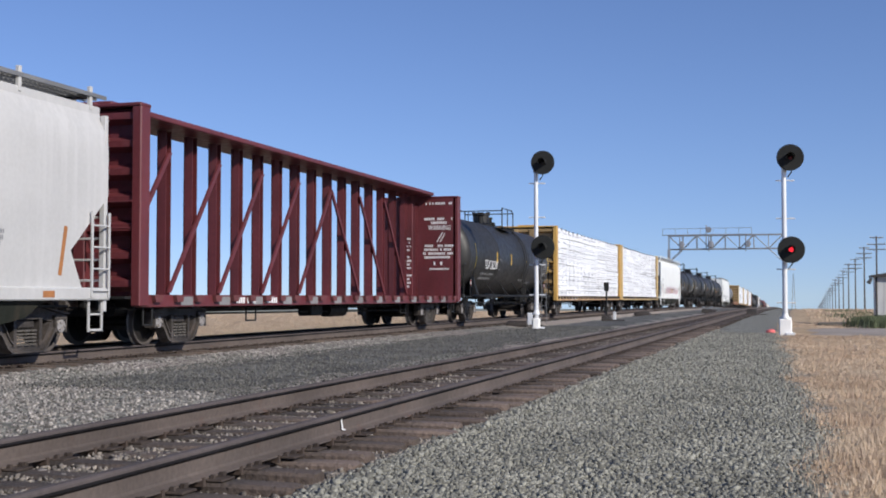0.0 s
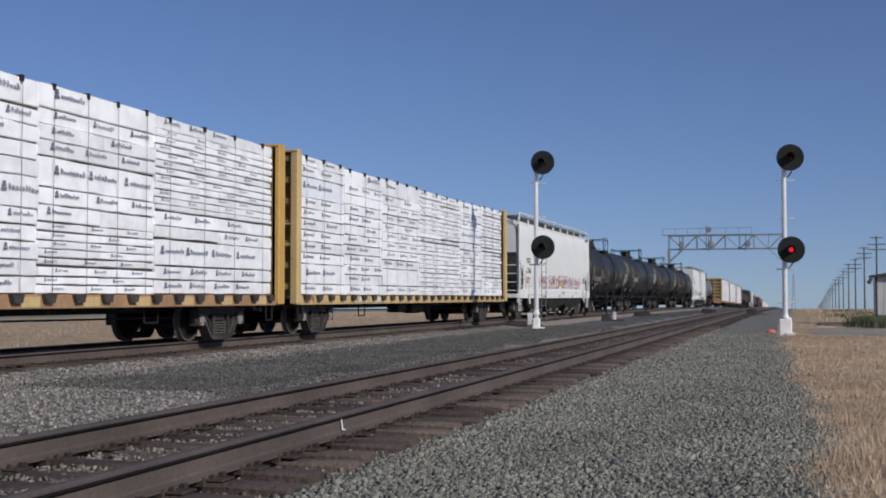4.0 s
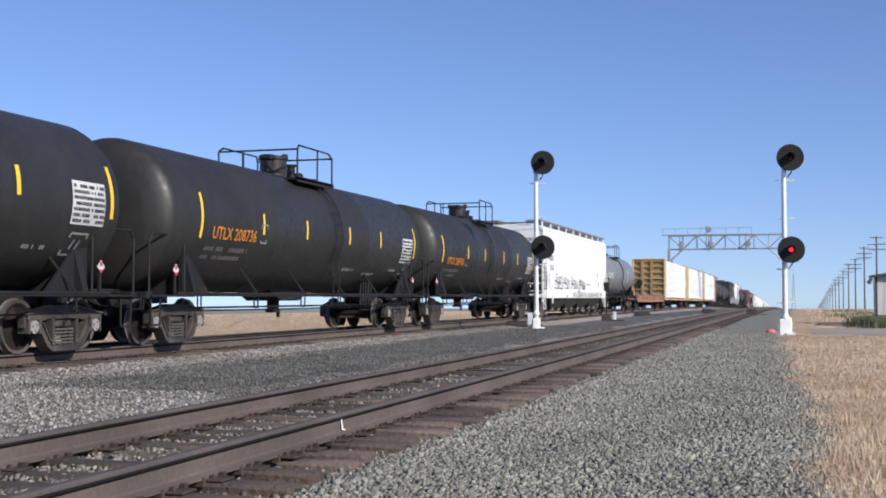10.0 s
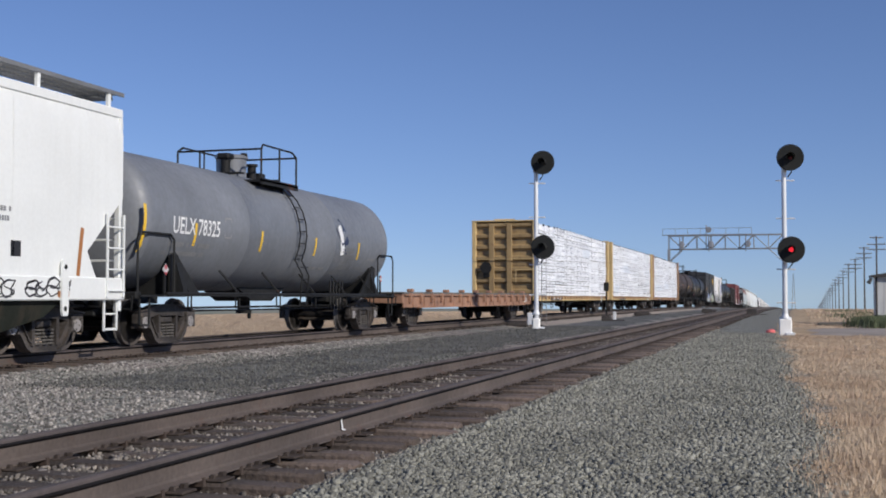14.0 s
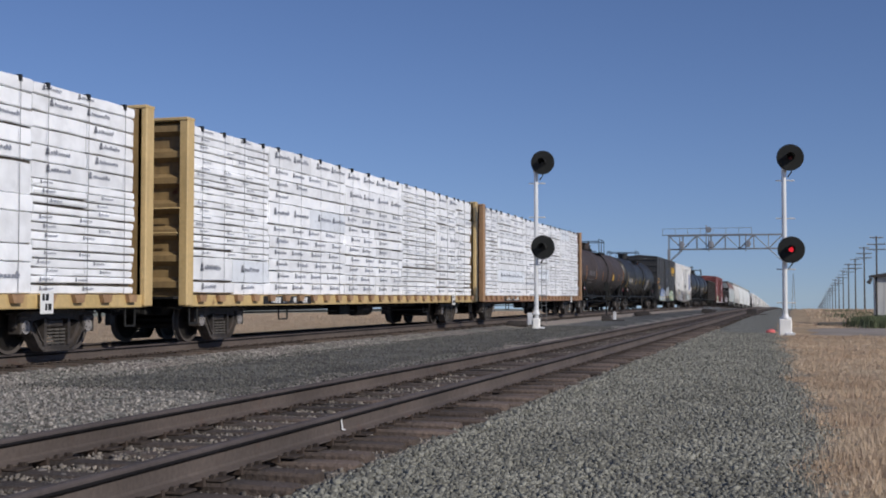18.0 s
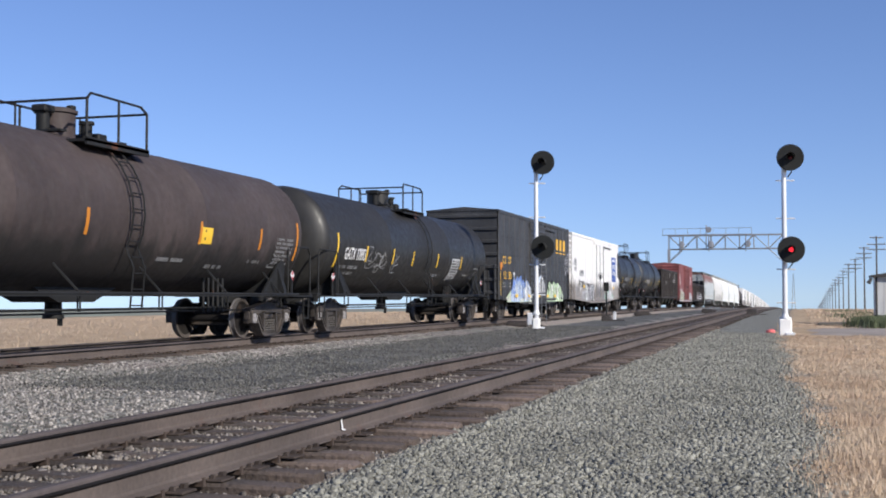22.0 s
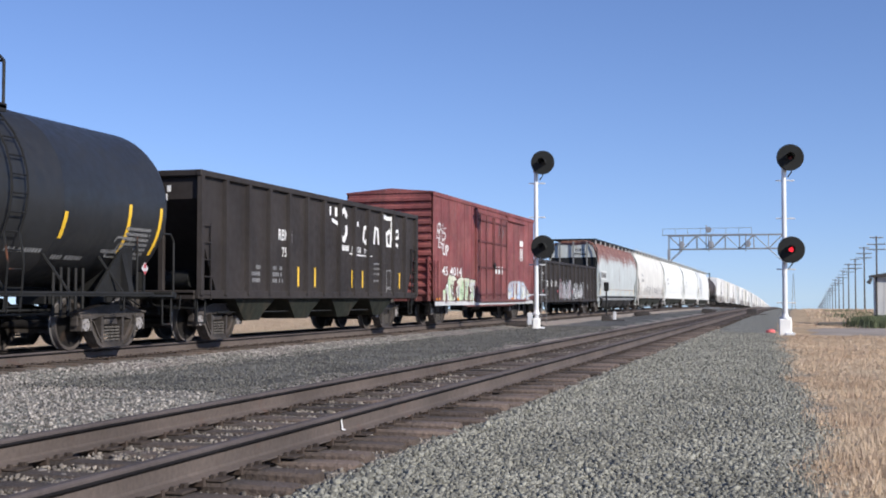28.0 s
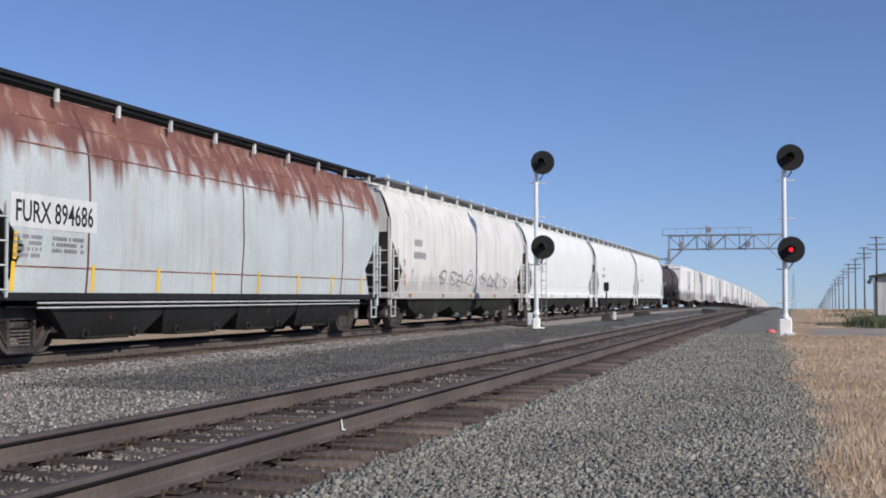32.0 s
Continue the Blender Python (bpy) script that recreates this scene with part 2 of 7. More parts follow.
M_PRINT_PALE = material("pale_wrap_printing", (0.28, 0.295, 0.34), .6, vary=.3)
M_THIN_STRAP = material("grey_banding_strap", (0.12, 0.12, 0.125), .6)
M_END_TAN = material("grimy_tan_bulkhead_paint", (0.3, 0.205, 0.095), .6, vary=.2, streak=.5, streak_colour=(.14, .09, .05), rust=.2, grain=12, bump=.05)
M_TANBROWN = material("brown_tan_flatcar_paint", (0.36, 0.22, 0.12), .6, vary=.2, streak=.5, streak_colour=(.2, .11, .06), rust=.2, grain=12, bump=.05)
M_STRAP = material("black_strap", (0.015, 0.015, 0.016), .6)
M_YSTRIPE = material("yellow_reflective_strip", (0.80, 0.50, 0.04), .4, vary=.1)
M_LETTER = material("white_lettering_paint", (0.75, 0.75, 0.74), .6, vary=.12)
M_LETTER_DIM = material("faded_white_lettering", (0.22, 0.22, 0.22), .6, vary=.25)
M_LETTER_Y = material("yellow_lettering_paint", (0.75, 0.42, 0.03), .5, vary=.12)
M_LETTER_O = material("orange_lettering_paint", (0.55, 0.2, 0.02), .5, vary=.15)
M_LETTER_K = material("black_lettering_paint", (0.02, 0.02, 0.022), .6, vary=.2)
M_BLUE = material("blue_panel_paint", (0.05, 0.10, 0.33), .5, vary=.12)
M_PALE = material("pale_decal", (0.5, 0.5, 0.5), .5, vary=.2)
M_G_BLACK = material("black_spray_paint", (0.03, 0.03, 0.035), .7, vary=.3)
M_G_WHITE = material("white_spray_paint", (0.72, 0.74, 0.74), .7, vary=.15)
M_G_GREEN = material("pale_green_spray_paint", (0.5, 0.66, 0.42), .7, vary=.15)
M_G_PALE = material("pale_cream_spray_paint", (0.6, 0.62, 0.5), .7, vary=.15)
M_G_PINK = material("faded_pink_spray_paint", (0.34, 0.2, 0.22), .7, vary=.25)
M_G_LGREY = material("light_grey_spray_paint", (0.42, 0.42, 0.45), .7, vary=.15)
M_G_DGREEN = material("green_spray_paint", (0.12, 0.36, 0.22), .7, vary=.2)
M_G_BLUE = material("blue_spray_paint", (0.12, 0.22, 0.52), .7, vary=.2)
M_G_LBLUE = material("light_blue_spray_paint", (0.42, 0.55, 0.75), .7, vary=.2)
M_G_RED = material("maroon_spray_paint", (0.32, 0.05, 0.1), .7, vary=.25)
M_G_ROSE = material("faded_rose_spray_paint", (0.6, 0.33, 0.4), .7, vary=.25)
M_G_ICE = material("ice_blue_spray_paint", (0.55, 0.63, 0.72), .7, vary=.2)
M_G_OCHRE = material("ochre_decal", (0.62, 0.5, 0.14), .6, vary=.2)
M_G_GREY = material("grey_spray_paint", (0.25, 0.25, 0.26), .7, vary=.25)
M_RAIL_SIDE = material("rusty_rail_steel", (0.098, 0.077, 0.066), .75, vary=.25, rust=.3, rust_colour=(.1, .05, .035), bump=.12, grain=30)
M_RAIL_TOP = material("worn_rail_head", (0.088, 0.073, 0.07), .75, 0, vary=.2, bump=.03, grain=30, spec=0.2)
M_TIE = material("weathered_tie_timber", (0.053, 0.043, 0.037), .9, vary=.4, each=.5, bump=.9, grain=30, tint=(.105, .078, .063))
M_MAST = material("silver_mast_paint", (0.72, 0.73, 0.74), .45, .1, vary=.08, streak=.15, bump=.03)
M_SIGNAL = material("flat_black_signal_paint", (0.028, 0.029, 0.028), .8, vary=.2, bump=.04, spec=.1)
M_GALV = material("galvanised_steel", (0.2, 0.205, 0.21), .6, .3, vary=.2, bump=.05)
M_GANTRY = material("weathered_galvanised_steel", (0.27, 0.28, 0.3), .55, .3, vary=.15, bump=.05)
M_CONCRETE = material("white_painted_concrete", (0.84, 0.83, 0.8), .8, vary=.12, bump=.15)
M_POLE = material("weathered_pole_timber", (0.085, 0.07, 0.06), .9, vary=.3, bump=.3)
M_SHED = material("pale_shed_siding", (0.6, 0.6, 0.58), .7, vary=.1, streak=.3, bump=.06)
M_ROOF = material("dark_shed_roof", (0.06, 0.055, 0.05), .8, vary=.3, bump=.2)
M_REDBAG = material("red_plastic", (0.72, 0.16, 0.15), .6, vary=.2, bump=.3)
M_BUSH = material("green_weed_leaf", (0.10, 0.12, 0.06), .8, vary=.3, island=.3)
M_TIMBER = material("grey_crossing_timber", (0.12, 0.11, 0.1), .9, vary=.3, bump=.4)
M_STONE = material("grey_green_ballast_stone", (0.215, 0.211, 0.179), .9, vary=.15, island=.52, bump=.3, grain=60)
M_STONE3 = material("dark_oiled_stone", (0.12, 0.117, 0.107), .9, vary=.15, island=.5, bump=.3, grain=60)
M_STONE4 = material("brown_oily_stone", (0.195, 0.172, 0.148), .9, vary=.15, island=.65, bump=.3, grain=60)
M_STONE2 = material("pinkish_ballast_stone", (0.255, 0.236, 0.216), .9, vary=.15, island=.75, bump=.3, grain=60)
M_GRASS = material("dry_grass_blade", (0.54, 0.425, 0.31), .9, vary=.2, island=.16, tint=(.46, .335, .235), big=.3)


def glow(name, colour, strength):
    m = bpy.data.materials.new(name)
    m.use_nodes = True
    b = m.node_tree.nodes["Principled BSDF"]
    b.inputs["Base Color"].default_value = (*[c * .4 for c in colour], 1)
    b.inputs["Emission Color"].default_value = (*colour, 1)
    b.inputs["Emission Strength"].default_value = strength
    b.inputs["Roughness"].default_value = .25
    return m


M_REDLIGHT = glow("lit_red_lens", (1.0, 0.03, 0.05), 1.2)
M_LENS = material("dark_red_lens", (0.10, 0.012, 0.015), .2, vary=.1, bump=0)
M_LENS2 = material("dark_lens", (0.02, 0.02, 0.02), .15, vary=.1, bump=0)


# ---- ground ----
def fall(y):
    """The line runs level, then drops away over a long crest."""
    return -3.5e-5 * np.clip(np.asarray(y, float) - 62, 0, 520) ** 2 - 0.0364 * np.clip(np.asarray(y, float) - 582, 0, None)


CROSS_X = [-3000, -300, -140, -100, -70, -30, -18, -16.4, -15.4, -11.3, -10.7, -10, -7.2, -6.6, -6.0, -3.72, -3.6, -3.05, -2.8, -2.2, -0.3, 0.4, 2, 8, 25, 3000]
CROSS_Z = [-140, -14, -4.6, -2.2, -1.0, -.72, -.72, -.62, -.24, -.24, -.30, -.24, -.24, -.30, -.265, -.265, -.29, -.29, -.25, -.28, -.30, -.34, -.36, -.36, -.45, -1.2]


def ground_z(x, y):
    return np.interp(x, CROSS_X, CROSS_Z) + fall(y)


def ground_material():
    m = bpy.data.materials.new("gravel_and_dry_grass")
    m.use_nodes = True
    N, L = m.node_tree.nodes, m.node_tree.links
    b = N["Principled BSDF"]
    b.inputs["Roughness"].default_value = .95
    b.inputs["Specular IOR Level"].default_value = .2
    co = N.new("ShaderNodeTexCoord").outputs["Object"]
    sep = N.new("ShaderNodeSeparateXYZ")
    L.new(co, sep.inputs[0])

    def tex(kind, scale, detail=4):
        n = N.new(kind)
        n.inputs["Scale"].default_value = scale
        if kind == "ShaderNodeTexNoise":
            n.inputs["Detail"].default_value = detail
        L.new(co, n.inputs["Vector"])
        return n

    def ramp(src, stops):
        r = N.new("ShaderNodeValToRGB")
        els = r.color_ramp.elements
        while len(els) < len(stops):
            els.new(.5)
        for e, (p, c) in zip(els, stops):
            e.position, e.color = p, (*c, 1)
        L.new(src, r.inputs[0])
        return r.outputs[0]

    def mix(fac, a, c, mode='MIX'):
        x = N.new("ShaderNodeMix")
        x.data_type, x.blend_type = 'RGBA', mode
        for val, sock in ((fac, x.inputs[0]), (a, x.inputs[6]), (c, x.inputs[7])):
            if isinstance(val, (int, float)):
                sock.default_value = val
            else:
                L.new(val, sock)
        return x.outputs[2]

    def rng(src, a, b_, lo=0, hi=1):
        r = N.new("ShaderNodeMapRange")
        r.inputs[1].default_value, r.inputs[2].default_value = a, b_
        r.inputs[3].default_value, r.inputs[4].default_value = lo, hi
        L.new(src, r.inputs[0])
        return r.outputs[0]

    def math_(op, a, c):
        x = N.new("ShaderNodeMath")
        x.operation = op
        for val, sock in ((a, x.inputs[0]), (c, x.inputs[1])):
            if isinstance(val, (int, float)):
                sock.default_value = val
            else:
                L.new(val, sock)
        return x.outputs[0]
    vor = tex("ShaderNodeTexVoronoi", 17)
    cell = N.new("ShaderNodeSeparateColor")
    L.new(vor.outputs["Color"], cell.inputs[0])
    gravel = ramp(cell.outputs[0], [(0, (.075, .076, .066)), (.5, (.17, .17, .148)), (1, (.33, .325, .29))])
    warm = ramp(cell.outputs[1], [(0, (.12, .10, .09)), (.5, (.235, .205, .187)), (1, (.38, .34, .31))])
    patch = rng(tex("ShaderNodeTexNoise", .35).outputs["Fac"], .42, .62)
    left = rng(sep.outputs[0], -6.0, -6.6)
    gravel = mix(math_('MULTIPLY', patch, left), gravel, warm)
    straw = ramp(tex("ShaderNodeTexNoise", 1.3, 8).outputs["Fac"], [(.25, (.27, .19, .125)), (.5, (.42, .31, .2)), (.75, (.52, .41, .28))])
    fine = rng(tex("ShaderNodeTexNoise", 28, 6).outputs["Fac"], .3, .7, .7, 1.25)
    sc = N.new("ShaderNodeVectorMath")
    sc.operation = 'SCALE'
    L.new(straw, sc.inputs[0])
    L.new(fine, sc.inputs["Scale"])
    straw = sc.outputs[0]
    # the field far off is paler
    edge = math_('MULTIPLY', rng(tex("ShaderNodeTexNoise", .8, 5).outputs["Fac"], .2, .8, -.7, .7), 1.0)
    xw = math_('ADD', sep.outputs[0], edge)
    right = rng(math_('ADD', xw, rng(sep.outputs[1], 7, 43, 0, 1.0)), .2, .4)
    farl = rng(xw, -16.2, -16.6)
    grass = math_('MAXIMUM', right, farl)
    L.new(mix(grass, gravel, straw), b.inputs["Base Color"])
    bp = N.new("ShaderNodeBump")
    bp.inputs["Strength"].default_value = .8
    bp.inputs["Distance"].default_value = .04
    L.new(vor.outputs["Distance"], bp.inputs["Height"])
    L.new(bp.outputs[0], b.inputs["Normal"])
    return m


def build_ground():
    xs = np.concatenate([[-3000, -900, -300, -140, -120, -100, -85, -70, -55, -40, -30, -24, -20], np.arange(-18, 9.01, .3), [10, 12, 15, 20, 26, 35, 60, 120, 300, 900, 3000]])
    ys = np.concatenate([[-200, -60, -20, -6], np.arange(-2, 60, .5), np.arange(60, 140, 3), np.arange(140, 600, 15), [620, 700, 900, 1400, 2200, 3800]])
    gx, gy = np.meshgrid(xs, ys)
    z = ground_z(gx, gy)
    wob = np.array([noise.noise((a * .7, b * .35, 0)) for a, b in zip(gx.ravel(), gy.ravel())]).reshape(gx.shape)
    calm = np.where((gx > -15.5) & (gx < .6), .15, 1)
    z = z + wob * .035 * calm
    n, mrow = len(xs), len(ys)
    v = np.stack([gx, gy, z], -1).reshape(-1, 3)
    i = (np.arange(mrow - 1)[:, None] * n + np.arange(n - 1)[None]).ravel()
    f = np.stack([i, i + 1, i + n + 1, i + n], -1)
    me = bpy.data.meshes.new("ground")
    me.from_pydata(v.tolist(), [], f.tolist())
    me.shade_smooth()
    me.materials.append(ground_material())
    return tagged(new("ground", me), "grey gravel railway bed beside tan dry grass", "ground", kind="structure")


build_ground()


def strip(name, label, category, x0, x1, y0, y1, lift, mat, seed, dy=1.0, wob=.25, kind="structure"):
    """A worn strip of ground with uneven edges, following the land."""
    ys = np.arange(y0, y1, dy)
    rows = []
    cols = 7
    for y in ys:
        a = x0 + wob * noise.noise((seed, y * .45, 0)) + .4 * wob * noise.noise((seed, y * 1.9, 3))
        b = x1 + wob * noise.noise((seed + 7, y * .45, 0)) + .4 * wob * noise.noise((seed + 7, y * 1.9, 3))
        rows.append([(a + (b - a) * k / (cols - 1), y) for k in range(cols)])
    v = []
    for r in rows:
        for k, (x, y) in enumerate(r):
            edge = k in (0, cols - 1)
            v.append((x, y, float(ground_z(x, y)) + (-.05 if edge or y < y0 + dy * .5 else lift + .02 * noise.noise((x * 2, y, 5)))))
    f = [(j * cols + k, j * cols + k + 1, (j + 1) * cols + k + 1, (j + 1) * cols + k) for j in range(len(rows) - 1) for k in range(cols - 1)]
    me = bpy.data.meshes.new(name)
    me.from_pydata(v, [], f)
    me.shade_smooth()
    me.materials.append(mat)
    return tagged(new(name, me), label, category, kind=kind)


M_PATH = material("dark_oiled_gravel", (0.088, 0.086, 0.08), .95, vary=.5, bump=1.0, grain=22, big=.5, tint=(.062, .062, .058))
M_DIRT = material("grey_dirt_crossing", (0.29, 0.248, 0.21), .95, vary=.2, bump=.5, grain=30, big=.6)
M_CRIB = material("brown_oily_crib_gravel", (0.225, 0.2, 0.178), .95, vary=.3, bump=.8, grain=40, tint=(.22, .18, .155))
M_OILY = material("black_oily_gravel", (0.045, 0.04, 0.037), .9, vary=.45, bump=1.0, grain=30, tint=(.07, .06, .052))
M_GRIT = material("grey_brown_grit", (0.175, 0.156, 0.137), .95, vary=.4, bump=1.0, grain=40, tint=(.12, .104, .09))
strip("service_road", "dark oiled gravel service road between the tracks", "road", -9.9, -6.75, 13.4, 150, .04, M_PATH, 3, wob=.5)
strip("pale_gravel_strip", "pale dusty gravel beside the far track", "gravel", -11.7, -10.1, 46, 150, .05, M_DIRT, 27, wob=.7)
strip("pale_gravel_strip", "pale dusty gravel beside the near track", "gravel", -6.75, -6.1, 26, 100, .05, M_DIRT, 29, wob=.5)
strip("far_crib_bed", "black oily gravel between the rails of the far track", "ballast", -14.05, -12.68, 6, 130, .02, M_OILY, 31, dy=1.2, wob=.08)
strip("far_tie_end_bed", "rusty brown grit beside the far track", "ballast", -12.55, -11.95, 6, 90, .015, M_GRIT, 33, dy=1.2, wob=.12)
strip("tie_end_bed", "dark brown grit between the tie ends of the near track", "ballast", -3.67, -2.93, -11, 110, .012, M_GRIT, 15, dy=.6, wob=.08)
strip("crib_bed", "brown oil-stained gravel between the rails of the near track", "ballast", -5.12, -3.68, -11, 110, .022, M_CRIB, 11, dy=.6, wob=.06)


# ---- tracks ----
RAIL = [(-.076, -.186), (.076, -.186), (.076, -.174), (.022, -.156), (.009, -.142), (.009, -.062), (.033, -.048), (.0375, -.043), (.0375, -.027), (.0365, -.012), (.025, 0),
        (-.025, 0), (-.0365, -.012), (-.0375, -.027), (-.0375, -.043), (-.033, -.048), (-.009, -.062), (-.009, -.142), (-.022, -.156), (-.076, -.174)]
# 1: running face; 2: lower flank and underside, with the head's shadow painted in
RAIL_FACE = {5: 2, 6: 2, 7: 2, 8: 1, 9: 1, 10: 1, 11: 1, 12: 1, 13: 2, 14: 2, 15: 2}


def rail_mesh(name, ys):
    """A rail along y with its foot, web and head; the running face is polished."""
    n = len(RAIL)
    v = [(x, y, z + float(fall(y))) for y in ys for x, z in RAIL]
    f, top = [], []
    for k in range(len(ys) - 1):
        for i in range(n):
            j = (i + 1) % n
            f.append((k * n + i, k * n + j, (k + 1) * n + j, (k + 1) * n + i))
            top.append(RAIL_FACE.get(i, 0))
    me = bpy.data.meshes.new(name)
    me.from_pydata(v, [], f)
    me.materials.append(M_RAIL_SIDE)
    me.materials.append(M_RAIL_TOP)
    me.materials.append(M_RAIL_SHADOW)
    me.polygons.foreach_set("material_index", top)
    bm = bmesh.new()
    bm.from_mesh(me)
    bmesh.ops.recalc_face_normals(bm, faces=bm.faces)
    bm.to_mesh(me)
    bm.free()
    return me


def tie_mesh(seed, length=2.74):
    rnd = random.Random(seed)
    g = Geo()
    xs = [-length / 2, -length / 2 + .03, -.8, 0, .8, length / 2 - .03, length / 2]
    rings = []
    for k, x in enumerate(xs):
        e = .012 if k in (0, len(xs) - 1) else 0
        w, h = .115 + rnd.uniform(-.008, .008) - e, .0 + rnd.uniform(-.008, .006) - e
        rings.append([(x, -w, -.18), (x, w, -.18), (x, w, h - .02), (x, w - .025, h), (x, -w + .025, h), (x, -w, h - .02)])
    g.loft(rings)
    return g.mesh("tie")


def track(name, label, x, near, far, extra):
    root = thing(name, label, "railway track", (x, 0, 0), kind="structure")
    ys = [-12.0] + list(np.arange(-8, 60, 4)) + list(np.arange(60, 640, 8))
    me = rail_mesh("rail", ys)
    for side in (-.7525, .7525):
        part("rail", me, None, root, at=(side, 0, 0))
    ties = [tie_mesh(i) for i in range(6)]
    plate = Geo().box(-.18, .18, -.09, .09, 0, .018, .005)
    for sx in (-.1, .1):
        for sy in (-.06, .06):
            plate.box(sx - .014, sx + .014, sy - .012, sy + .012, .018, .045)
    plate.box(-.085, .085, -.155, -.125, -.02, .035).box(-.085, .085, .125, .155, -.02, .035)
    plate_me = plate.mesh("tie_plate")
    rnd = random.Random(int(-x * 10))
    y = near
    rest = Geo()
    while y < extra:
        yy = y + rnd.uniform(-.05, .05)
        skew, dx, dz = rnd.uniform(-1.4, 1.4), rnd.uniform(-.06, .16), rnd.uniform(-.02, .012)
        if y < far:
            ob = part("tie", ties[rnd.randrange(6)], M_TIE, root, at=(dx, yy, -.2 + dz + float(fall(yy))))
            ob.rotation_euler.z = radians(skew)
            for side in (-.7525, .7525):
                part("tie_plate", plate_me, M_PLATE, root, at=(side, yy, -.206 + float(fall(yy))))
        else:
            rest.box(-1.37 + dx, 1.37 + dx, yy - .115, yy + .115, -.38 + float(fall(yy)), -.197 + float(fall(yy)))
        y += .51
    tagged(part("far_ties", rest, M_TIE, root), kind="stuff")
    return root


NEAR_X, FAR_X = -4.40, -13.37
near_track = track("near_track", "worn steel rails on weathered timber ties, empty near track", NEAR_X, -10.0, 48, 240)
far_track = track("far_track", "worn steel rails under the moving freight train", FAR_X, 8.0, 40, 120)
# a chalk mark on the near rail
g = Geo()
g.prism([(-.03, -.02), (-.005, -.02), (.03, -.13), (.005, -.13)], 'x', .0225, .0265)
g.prism([(.0, -.125), (.0, -.14), (.075, -.15), (.07, -.138)], 'x', .024, .03)
part("chalk_mark", g, M_LETTER, near_track, "white chalk mark on the rail web", at=(.7525, 9.1, 0))


# ---- loose stones ----
def stones(name, label, mat, count, xr, yr, size, seed, lift=0.0, keep=None, power=1.6, base=None):
    """Many broken stones in one mesh, thinning out with the distance."""
    rg = np.random.default_rng(seed)
    ico = np.array([(x, y, z) for z in (-1, 1) for y in (-1, 1) for x in (-1, 1)], float) * .8
    quads = ((0, 2, 3, 1), (4, 5, 7, 6), (0, 1, 5, 4), (2, 6, 7, 3), (0, 4, 6, 2), (1, 3, 7, 5))
    tri = np.array([t for q in quads for t in ((q[0], q[1], q[2]), (q[0], q[2], q[3]))])
    y = yr[0] + (yr[1] - yr[0]) * rg.random(count) ** power
    x = xr[0] + (xr[1] - xr[0]) * rg.random(count)
    if keep is not None:
        ok = keep(x, y)
        x, y = x[ok], y[ok]
    n = len(x)
    shapes = ico[None] + rg.normal(0, .3, (24, len(ico), 3))
    p = shapes[rg.integers(0, 24, n)]
    s = size * np.exp(rg.normal(0, .26, n))
    p = p * (s[:, None] * rg.uniform(.55, 1.15, (n, 3)))[:, None, :]
    a = rg.random((n, 2)) * 2 * np.pi
    c, d = np.cos(a[:, :1]), np.sin(a[:, :1])
    p = np.stack([p[..., 0] * c - p[..., 1] * d, p[..., 0] * d + p[..., 1] * c, p[..., 2]], -1)
    c, d = np.cos(a[:, 1:]), np.sin(a[:, 1:])
    p = np.stack([p[..., 0], p[..., 1] * c - p[..., 2] * d, p[..., 1] * d + p[..., 2] * c], -1)
    z = (ground_z(x, y) if base is None else base + fall(y)) + lift + s * rg.uniform(-.1, .5, n)
    p = p + np.stack([x, y, z], -1)[:, None, :]
    f = tri[None] + (np.arange(n) * len(ico))[:, None, None]
    me = bpy.data.meshes.new(name)
    nv, nf = n * len(ico), n * len(tri)
    me.vertices.add(nv)
    me.vertices.foreach_set("co", p.reshape(-1))
    me.loops.add(nf * 3)
    me.loops.foreach_set("vertex_index", f.reshape(-1).astype(np.int32))
    me.polygons.add(nf)
    me.polygons.foreach_set("loop_start", np.arange(nf, dtype=np.int32) * 3)
    me.update(calc_edges=True)
    me.materials.append(mat)
    return tagged(new(name, me), label, "ballast", kind="stuff")


def verge_edge(y):
    return .28 - .028 * np.clip(y - 7, 0, 36)


def ragged(x, y):
    return x < verge_edge(y) - .06 + .2 * np.sin(y * .9) * np.sin(y * .37 + 1) + np.random.default_rng(5).normal(0, .12, len(x))


stones("shoulder_ballast", "loose grey-green crushed stone beside the near track", M_STONE, 120000, (-2.88, .5), (5.5, 42), .013, 1, keep=ragged, power=1.7)
stones("tie_end_ballast", "brownish crushed stone among the tie ends", M_STONE4, 8000, (-3.62, -2.9), (4, 44), .0135, 2, power=1.4, lift=.012)
stones("shoulder_edge_ballast", "grey crushed stone heaped against the tie ends", M_STONE, 9000, (-3.0, -2.72), (4, 44), .0145, 12, power=1.4, lift=.012)
stones("crib_ballast", "brownish stones lying between the rails", M_STONE4, 16000, (-5.1, -3.7), (4, 45), .0145, 3, lift=.03, power=1.4)
stones("road_stones", "dark oily stones strewn over the service road", M_STONE3, 20000, (-10.0, -6.6), (13.2, 46), .0105, 9, lift=.045, power=1.25,
       keep=lambda x, y: x > -9.9 + .35 * np.sin(y * 1.3) * np.sin(y * .4) - .4 * np.random.default_rng(8).random(len(x)))
stones("left_ballast", "pale pinkish-grey crushed stone between the tracks", M_STONE2, 42000, (-11.9, -5.6), (7, 36), .0125, 4, power=1.35,
       keep=lambda x, y: (x > -6.75) | (x < -8.8 - .12 * np.clip(y - 17, 0, 20)) | (y < 13.4))


